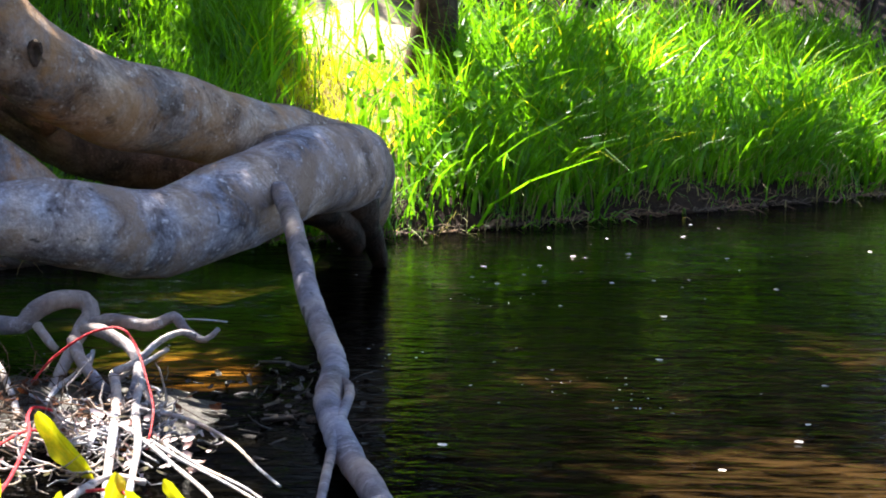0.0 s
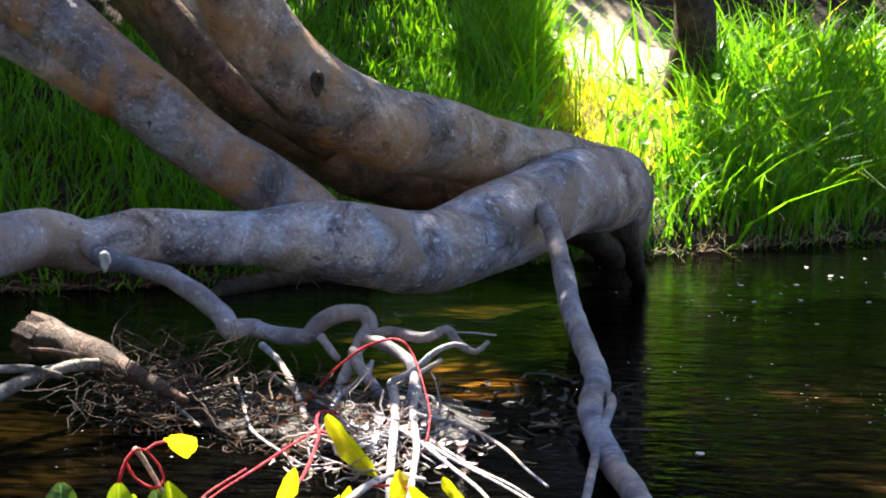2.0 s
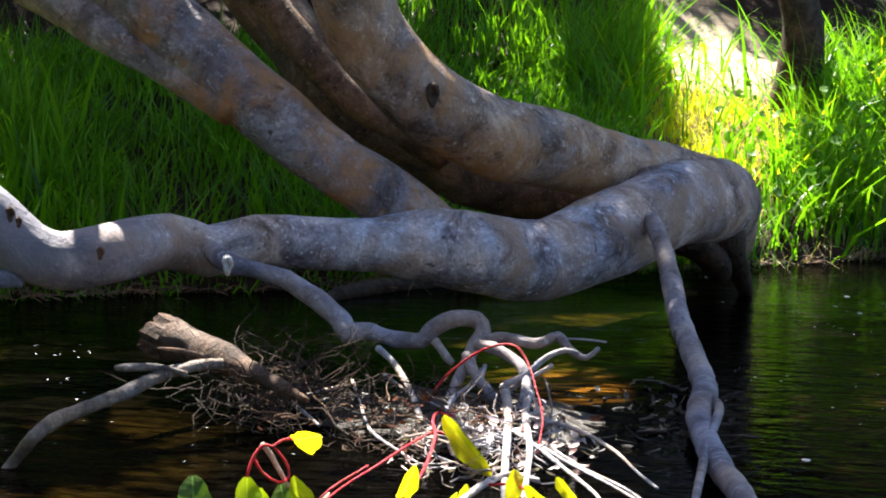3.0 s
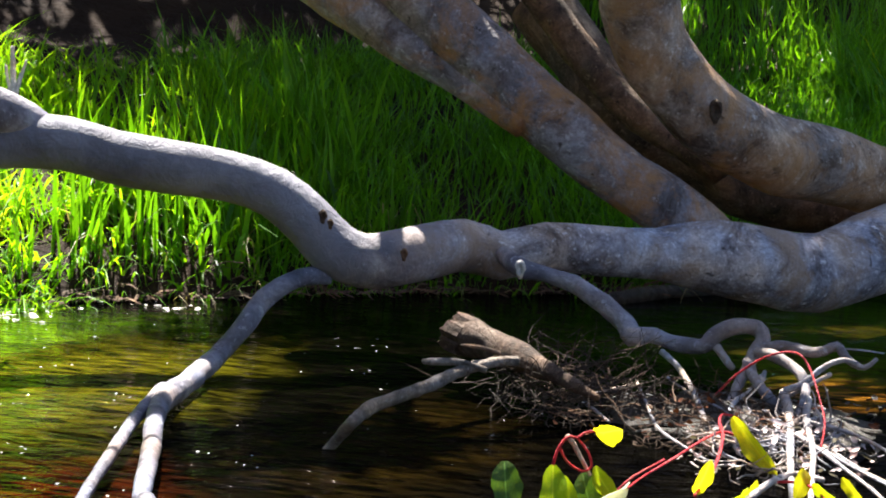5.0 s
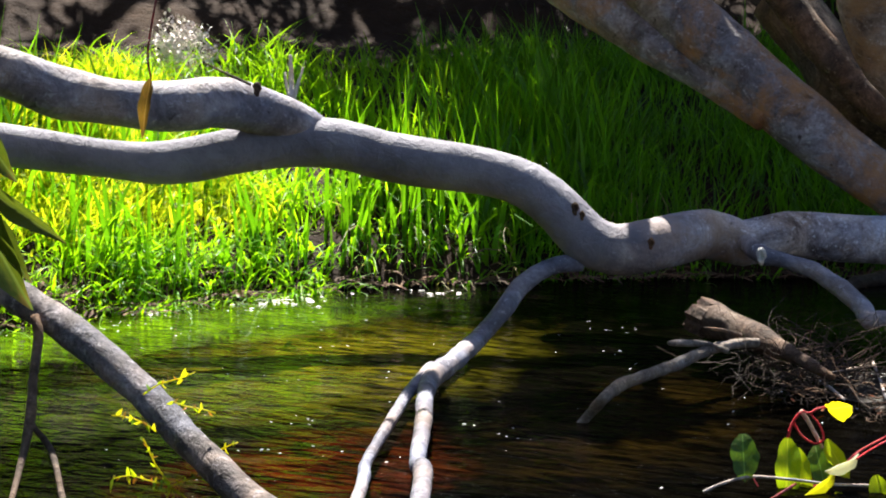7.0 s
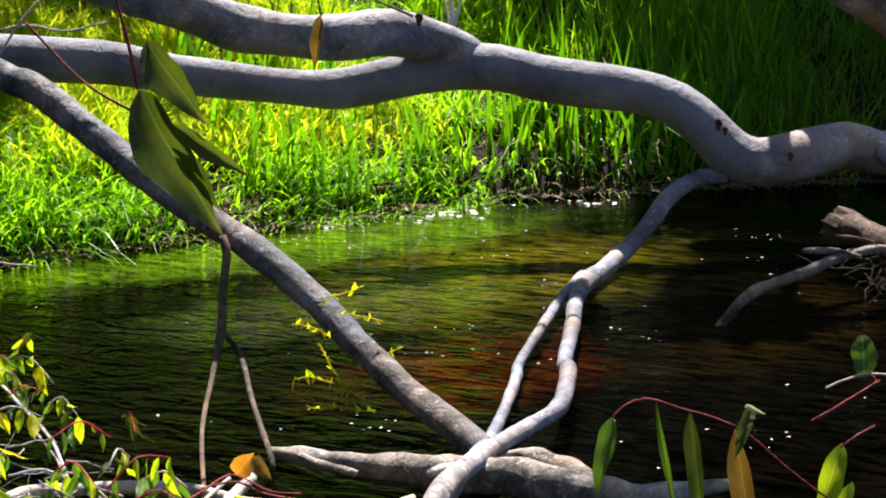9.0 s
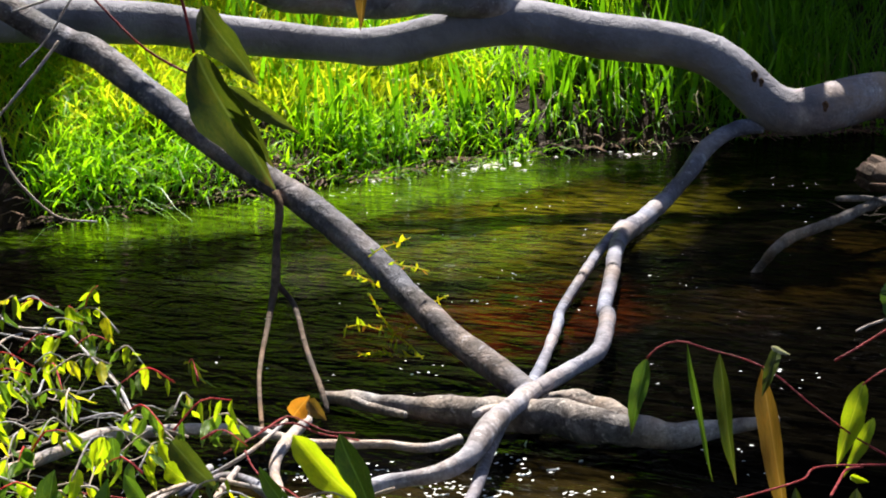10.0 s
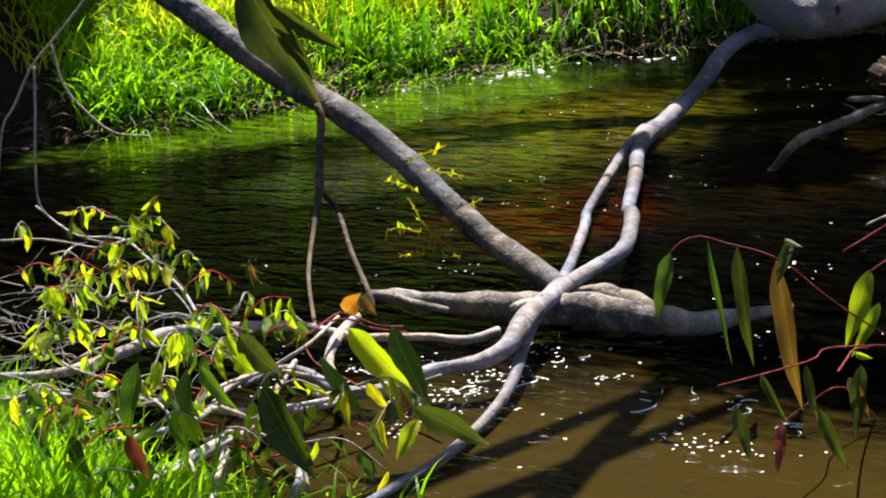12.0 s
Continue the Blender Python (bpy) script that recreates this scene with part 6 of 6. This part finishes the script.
sprig("gum_sprig", "broad green gum leaves on a red twig over the water", "mstem", DARK_STEM, [
    ((-1.697, 0.921, 0.224), (-1.525, 0.942, 0.067), 0.080, "lime"),
    ((-1.576, 0.937, 0.239), (-1.463, 0.909, 0.052), 0.071, "mid"),
    ((-1.638, 0.726, 0.216), (-1.514, 0.719, 0.075), 0.042, "mid"),
    ((-1.272, 0.593, 0.187), (-1.107, 0.632, 0.104), 0.064, "dark"),
    ((-1.230, 0.544, 0.180), (-1.240, 0.466, 0.111), 0.041, "lime"),
    ((-2.012, 1.315, 0.115), (-1.961, 1.319, 0.175), 0.062, "orange"),
    ((-1.962, 1.318, 0.166), (-1.896, 1.302, 0.125), 0.046, "olive"),
    ((-1.388, 0.708, 0.168), (-1.334, 0.681, 0.123), 0.018, "orange"),
], "lance")
near = sprig("gum_sapling", "leafy gum sapling with pale twigs at the near bank", "lstem", TWIG_BARK, [
    ((-1.933, 0.409, 0.261), (-1.915, 0.322, 0.095), 0.057, "mid"),
    ((-1.741, 0.372, 0.283), (-1.706, 0.283, 0.074), 0.048, "mid"),
    ((-1.512, 0.361, 0.274), (-1.376, 0.347, 0.083), 0.090, "dark"),
    ((-1.913, 0.748, 0.230), (-1.786, 0.754, 0.127), 0.077, "dark"),
    ((-1.852, 0.533, 0.225), (-1.751, 0.524, 0.132), 0.042, "mid"),
    ((-1.984, 0.115, 0.218), (-1.914, 0.089, 0.138), 0.044, "dark"),
    ((-1.811, 0.064, 0.218), (-1.744, 0.036, 0.138), 0.045, "dark"),
    ((-2.487, 0.644, 0.202), (-2.458, 0.600, 0.155), 0.058, "lime"),
    ((-1.698, 0.118, 0.218), (-1.628, 0.092, 0.138), 0.043, "red"),
    ((-1.887, 0.701, 0.190), (-1.824, 0.687, 0.167), 0.055, "lime"),
    ((-1.539, 0.369, 0.196), (-1.469, 0.357, 0.160), 0.024, "dark"),
], "lance")
for k in ("low_branch", "low_branch2", "low_branch3", "low_branch4", "low_branch5", "low_branch6"):
    limb("branch", LINES[k], TWIG_BARK, near, sides=10, rough=0.06)
STICKS, RED_TWIGS = {}, {}
STICKS["a"] = [(-2.69, 0.64, 0.055, 0.0031), (-2.64, 0.68, 0.034, 0.0028), (-2.55, 0.68, 0.001, 0.0025)]
STICKS["b"] = [(-2.20, 0.36, 0.055, 0.0034), (-2.25, 0.50, 0.034, 0.0033), (-2.29, 0.68, 0.001, 0.0032), (-2.10, 0.68, 0.050, 0.0029)]
STICKS["c"] = [(-2.13, 0.31, 0.055, 0.0034), (-2.16, 0.48, 0.034, 0.0032), (-2.21, 0.64, 0.001, 0.0030)]
STICKS["d"] = [(-2.02, 0.67, 0.055, 0.0057), (-2.09, 0.88, 0.034, 0.0057), (-2.13, 1.09, 0.001, 0.0056), (-2.06, 1.19, 0.050, 0.0053), (-2.16, 1.47, 0.042, 0.0053)]
STICKS["e"] = [(-1.94, 0.69, 0.055, 0.0071), (-1.86, 0.70, 0.034, 0.0067), (-1.84, 0.74, 0.001, 0.0065), (-1.66, 0.58, 0.050, 0.0059), (-1.54, 0.50, 0.042, 0.0054), (-1.49, 0.46, 0.000, 0.0051)]
STICKS["f"] = [(-1.77, 0.18, 0.055, 0.0082), (-1.80, 0.32, 0.034, 0.0080), (-1.85, 0.49, 0.001, 0.0079), (-1.77, 0.53, 0.050, 0.0074), (-1.80, 0.64, 0.042, 0.0072)]
STICKS["g"] = [(-1.55, 0.20, 0.055, 0.0068), (-1.68, 0.37, 0.034, 0.0067), (-1.82, 0.56, 0.001, 0.0066), (-1.81, 0.54, 0.050, 0.0061)]
STICKS["h"] = [(-1.75, 0.75, 0.055, 0.0063), (-1.73, 0.87, 0.034, 0.0061), (-1.83, 1.04, 0.001, 0.0060), (-1.83, 0.98, 0.050, 0.0056), (-2.00, 1.01, 0.042, 0.0054)]
STICKS["i"] = [(-2.88, 1.52, 0.055, 0.0036), (-2.70, 1.41, 0.034, 0.0032), (-2.58, 1.33, 0.001, 0.0028)]
STICKS["j"] = [(-1.77, 0.86, 0.055, 0.0057), (-1.73, 0.99, 0.034, 0.0055), (-1.69, 1.14, 0.001, 0.0052), (-1.57, 1.13, 0.050, 0.0048)]
STICKS["k"] = [(-2.52, 0.49, 0.055, 0.0066), (-2.48, 0.61, 0.034, 0.0064), (-2.45, 0.72, 0.001, 0.0061), (-2.22, 0.64, 0.050, 0.0056), (-2.10, 0.70, 0.042, 0.0052)]
RED_TWIGS["a"] = [(-2.16, 0.65, 0.100, 0.0026), (-2.07, 0.67, 0.100, 0.0026), (-1.97, 0.68, 0.100, 0.0026)]
RED_TWIGS["b"] = [(-1.83, 0.49, 0.100, 0.0026), (-1.75, 0.49, 0.100, 0.0026), (-1.67, 0.50, 0.100, 0.0026)]
RED_TWIGS["c"] = [(-1.59, 0.35, 0.100, 0.0026), (-1.53, 0.39, 0.100, 0.0026), (-1.48, 0.44, 0.100, 0.0026)]
RED_TWIGS["d"] = [(-2.05, 1.23, 0.100, 0.0026), (-2.01, 1.31, 0.100, 0.0026), (-1.89, 1.27, 0.100, 0.0026), (-1.77, 1.27, 0.100, 0.0026)]
RED_TWIGS["e"] = [(-1.36, 0.50, 0.100, 0.0026), (-1.36, 0.61, 0.100, 0.0026), (-1.38, 0.73, 0.100, 0.0026)]
for rows in STICKS.values():
    limb("branch", rows, TWIG_BARK, near, sides=8, rough=0.08)
for rows in RED_TWIGS.values():
    limb("twig", rows, DARK_STEM, near, sides=6, rough=0.05)
rng = random.Random(77)
for x, y, z in [(-3.103, 1.177, 0.129), (-2.820, 1.040, 0.129), (-2.993, 1.427, 0.129), (-2.608, 0.897, 0.129), (-2.714, 0.851, 0.129), (-2.847, 1.486, 0.129), (-2.398, 1.219, 0.129), (-2.183, 0.669, 0.129), (-1.984, 0.807, 0.129), (-3.290, 1.452, 0.129), (-2.725, 1.080, 0.129), (-3.238, 1.257, 0.129), (-1.996, 1.002, 0.129), (-2.348, 0.500, 0.129), (-2.149, 0.476, 0.129), (-1.949, 0.460, 0.129), (-1.851, 0.549, 0.129), (-1.616, 0.414, 0.129), (-1.709, 0.294, 0.129), (-1.921, 0.193, 0.129), (-1.520, 0.578, 0.129), (-1.351, 0.521, 0.129), (-2.393, 0.827, 0.129), (-2.174, 0.872, 0.129), (-2.139, 0.247, 0.129), (-1.790, 0.218, 0.129)]:
    for i in range(3):
        p0 = Vector((x + rng.gauss(0, 0.09), y + rng.gauss(0, 0.10), z + rng.gauss(0, 0.03) + 0.05))
        way = Vector((rng.gauss(0.2, 0.6), rng.gauss(0, 0.6), rng.uniform(-0.1, 0.5))).normalized()
        l = rng.uniform(0.10, 0.22)
        p1 = p0 + way * l * 0.5 + Vector((0, 0, 0.015))
        p2 = p0 + way * l - Vector((0, 0, l * 0.25))
        limb("twig", [(*p0, 0.0028), (*p1, 0.0022), (*p2, 0.0012)], rng.choice([RED_STEM, TWIG_BARK, TWIG_BARK]), near, sides=5)
        for k in range(6):
            t = 0.15 + 0.17 * k
            q = p0.lerp(p1, min(1, t * 2)) if t < 0.5 else p1.lerp(p2, t * 2 - 1)
            n = rng.uniform(0.035, 0.088)
            tip = q + Vector((rng.gauss(0, 0.45), rng.gauss(0, 0.45), rng.uniform(-1.1, -0.3))).normalized() * n
            leaf(near, q, tip, n * rng.uniform(0.26, 0.44), rng.choice(["lime", "lime", "lime", "mid", "mid", "mid", "dark", "yellow"]), rng.choice(["oval", "lance", "lance"]), (rng.gauss(0.2, 0.5), rng.gauss(-0.6, 0.4), rng.gauss(-0.2, 0.6)))
litter("bare_twigs", 150, (-2.85, 0.95), (0.6, 0.4), (-0.06, 0.36), (0.08, 0.34), (0.0008, 0.0028), TWIG_BARK, 78, "thin pale bare twigs among the sapling's leaves", 0.6, 0.35)
sprig("shaded_leaf_twig", "big dark gum leaves hanging in shade on a twig", "dstem", DARK_STEM, [
    ((-2.780, 1.903, 0.972), (-2.533, 1.922, 0.571), 0.169, "dark"),
    ((-2.774, 1.938, 1.108), (-2.593, 1.954, 0.879), 0.117, "dark"),
    ((-2.691, 1.937, 0.873), (-2.473, 1.997, 0.727), 0.059, "dark"),
    ((-2.679, 1.936, 0.829), (-2.538, 1.934, 0.635), 0.065, "dark"),
], "lance")
sprig("withered_leaf_twig", "single yellowed leaf hanging on a thread-like twig", "ystem", DARK_STEM, [
    ((-3.626, 3.957, 1.062), (-3.618, 3.885, 0.841), 0.054, "olive"),
], "lance")
vine = thing("bare_vine", "thin bare pale twigs trailing down in the shade", "vine")
for k in STEMS:
    if k.startswith("vine") or k.startswith("twig_top"):
        limb("stem", STEMS[k], TWIG_BARK, vine, sides=7)


# ---- flecks on the water ----
def flecks(name, places, size, mat, seed, label):
    """Small flat rounded scraps that float, in one mesh."""
    rng = random.Random(seed)
    verts, faces = [], []
    for x, y in places:
        r = rng.uniform(*size)
        a0, k = rng.uniform(0, 6.28), rng.uniform(0.5, 1.0)
        b0 = len(verts)
        for h, s in ((0.0, 1.0), (0.5, 0.8), (0.75, 0.4)):
            for j in range(7):
                a = 2 * math.pi * j / 7
                s2 = s * (0.75 + 0.45 * abs(math.sin(12.9 * j + 78.2 * x + 37.7 * y)))
                px, py = r * s2 * math.cos(a) * (1 + 0.3 * math.sin(2.3 * a + r * 900)), r * s2 * k * math.sin(a)
                verts.append((x + px * math.cos(a0) - py * math.sin(a0), y + px * math.sin(a0) + py * math.cos(a0), WATER_Z - 0.001 + h * r * 0.16))
        for i in range(2):
            for j in range(7):
                q = (j + 1) % 7
                faces.append((b0 + i * 7 + j, b0 + i * 7 + q, b0 + i * 7 + 7 + q, b0 + i * 7 + 7 + j))
        faces.append(tuple(b0 + 14 + j for j in range(7)))
    ob = new(name, raw_mesh(name, verts, faces, mat))
    return tagged(ob, label, "foam", kind="stuff")


def round_about(seed, spots):
    rng = random.Random(seed)
    return [(rng.gauss(x, s), rng.gauss(y, s)) for x, y, s, n in spots for _ in range(n)]


# many of these flecks are sun glints modelled as floating scraps
flecks("foam_glint_flecks", round_about(81, [(-4.6, 5.6, 0.25, 50), (-4.9, 4.9, 0.25, 40), (-4.1, 6.1, 0.25, 60), (-3.2, 5.6, 0.5, 40), (-2.6, 4.0, 0.5, 40), (-1.7, 5.0, 0.3, 40), (-0.9, 6.0, 0.25, 30), (-0.9, 5.0, 0.3, 70), (-2.6, 2.6, 0.3, 30), (-3.6, 4.2, 0.6, 30), (-1.2, 2.6, 0.4, 30), (0.2, 6.2, 0.3, 20), (1.2, 8.6, 0.7, 30)]), (0.004, 0.010), FOAM_AND_GLINT, 82, "white flecks on the water for foam and sun glints")
flecks("foam_swirl", round_about(83, [(-2.1, 1.25, 0.08, 30), (-0.7, 1.9, 0.25, 16), (-2.33, 1.42, 0.07, 45), (-2.1, 1.21, 0.08, 45), (-2.23, 1.25, 0.07, 40), (-1.65, 1.2, 0.07, 40)]), (0.003, 0.010), FOAM_AND_GLINT, 84, "white flecks for foam and sun glints in the riffle by the log")
flecks("pebble_foam", round_about(88, [(-4.42, 6.15, 0.12, 110), (-4.75, 5.5, 0.09, 60), (-5.0, 4.95, 0.06, 30), (-5.3, 4.4, 0.06, 24), (-3.9, 6.75, 0.15, 24)]), (0.006, 0.022), PETAL, 89, "pinkish froth and petals caught against the bank")
flecks("foam_swirl", [(-1.45 + 0.16 * r * math.cos(0.9 * k + 2 * r), 1.35 + 0.12 * r * math.sin(0.9 * k + 2 * r)) for r in (0.6, 1.0, 1.4, 1.9) for k in np.arange(0, 4.2, 0.16 / r)], (0.002, 0.006), FOAM_AND_GLINT, 87, "curving lines of foam turning behind the branch")
def foam_arc(x, y, r, squash, start, sweep, width):
    """A thin curved streak of foam lying on the water."""
    n = 16
    verts, faces = [], []
    for i in range(n + 1):
        a = start + sweep * i / n
        w = width * math.sin(math.pi * (i + 0.4) / (n + 0.8)) * (0.6 + 0.4 * math.sin(5 * i))
        for k, h in ((-1, 0.0), (0, 0.004), (1, 0.0)):
            q = r + k * w + 0.1 * r * math.sin(3 * a)
            verts.append((x + q * math.cos(a), y + q * squash * math.sin(a), WATER_Z + 0.001 + h))
    for i in range(n):
        for k in range(2):
            q = i * 3 + k
            faces.append((q, q + 1, q + 4, q + 3))
    ob = new("foam_streak", raw_mesh("foam_streak", verts, faces, FOAM_AND_GLINT))
    return tagged(ob, "thin curved streak of white foam on the water", "foam", "foam streaks")


rng = random.Random(93)
for x, y in [(-1.25, 1.55), (-1.56, 1.75), (-1.67, 1.82), (-1.69, 1.38), (-1.72, 1.32), (-1.12, 1.62), (-0.92, 1.60), (-0.78, 1.49), (-1.55, 1.55), (-1.68, 1.54)]:
    for i in range(3):
        foam_arc(x + rng.gauss(0, 0.05), y + rng.gauss(0, 0.07), rng.uniform(0.012, 0.045), rng.uniform(0.8, 1.6), rng.uniform(0, 6.28), rng.uniform(0.8, 2.2), rng.uniform(0.0012, 0.0028))
# places of sun sparkle, each drawn as a cluster of white flecks
SPARKS = [(-4.41, 5.82, 0.121, 16), (-4.62, 5.00, 0.095, 20), (-2.53, 3.39, 0.071, 8), (-2.72, 3.32, 0.057, 8), (-2.39, 2.50, 0.062, 14), (-2.63, 6.05, 0.093, 12), (-2.12, 3.93, 0.058, 6), (-1.50, 3.47, 0.021, 4), (-1.28, 2.88, 0.059, 12), (-1.13, 2.11, 0.063, 8), (-2.17, 1.48, 0.042, 10), (-2.34, 1.46, 0.054, 14), (-1.96, 2.45, 0.096, 6), (-3.37, 4.34, 0.066, 6), (-3.60, 4.39, 0.068, 5), (-4.29, 4.99, 0.075, 10), (-5.17, 4.89, 0.078, 10), (-1.94, 1.47, 0.083, 20), (-1.89, 1.29, 0.060, 20), (-1.68, 1.42, 0.056, 70), (-1.72, 1.36, 0.047, 60), (-1.67, 1.56, 0.042, 40), (-1.96, 1.57, 0.036, 30), (-1.69, 1.08, 0.036, 24), (-1.67, 1.80, 0.043, 26), (-1.56, 1.74, 0.039, 22), (-1.39, 1.63, 0.028, 14), (-1.33, 1.68, 0.028, 14), (-1.03, 1.33, 0.029, 24), (-0.93, 1.32, 0.039, 40), (-1.04, 1.44, 0.020, 14), (-0.96, 1.59, 0.030, 14), (-1.37, 1.82, 0.019, 8), (-1.03, 1.97, 0.022, 8), (-1.51, 1.35, 0.015, 6), (-1.29, 1.26, 0.088, 5), (-1.18, 0.94, 0.095, 5), (-0.80, 1.31, 0.042, 16), (-0.67, 1.29, 0.054, 10), (-2.08, 1.46, 0.033, 20), (0.64, 5.85, 0.04, 9), (0.62, 5.66, 0.03, 8), (0.86, 5.62, 0.05, 12), (0.88, 5.45, 0.04, 10), (0.79, 5.9, 0.06, 8), (0.10, 6.24, 0.09, 12), (0.42, 7.7, 0.12, 12), (0.66, 8.74, 0.12, 14), (-2.43, 5.52, 0.06, 10), (-2.83, 5.71, 0.05, 5), (-2.24, 5.22, 0.06, 7), (-2.2, 4.05, 0.09, 10), (-3.5, 5.1, 0.12, 8), (-2.9, 3.77, 0.06, 6)]
flecks("foam_glint_flecks", round_about(96, [(x, y, s, int(n * 1.7)) for x, y, s, n in SPARKS]), (0.003, 0.0105), FOAM_AND_GLINT, 97, "clusters of white flecks standing for sun glints on the current")
flecks("petals", round_about(85, [(1.0, 8.6, 0.6, 26), (1.8, 9.8, 0.6, 18), (0.6, 5.6, 0.7, 14), (1.1, 5.2, 0.3, 4)]), (0.006, 0.02), PETAL, 86, "pale fallen petals floating on the dark water")
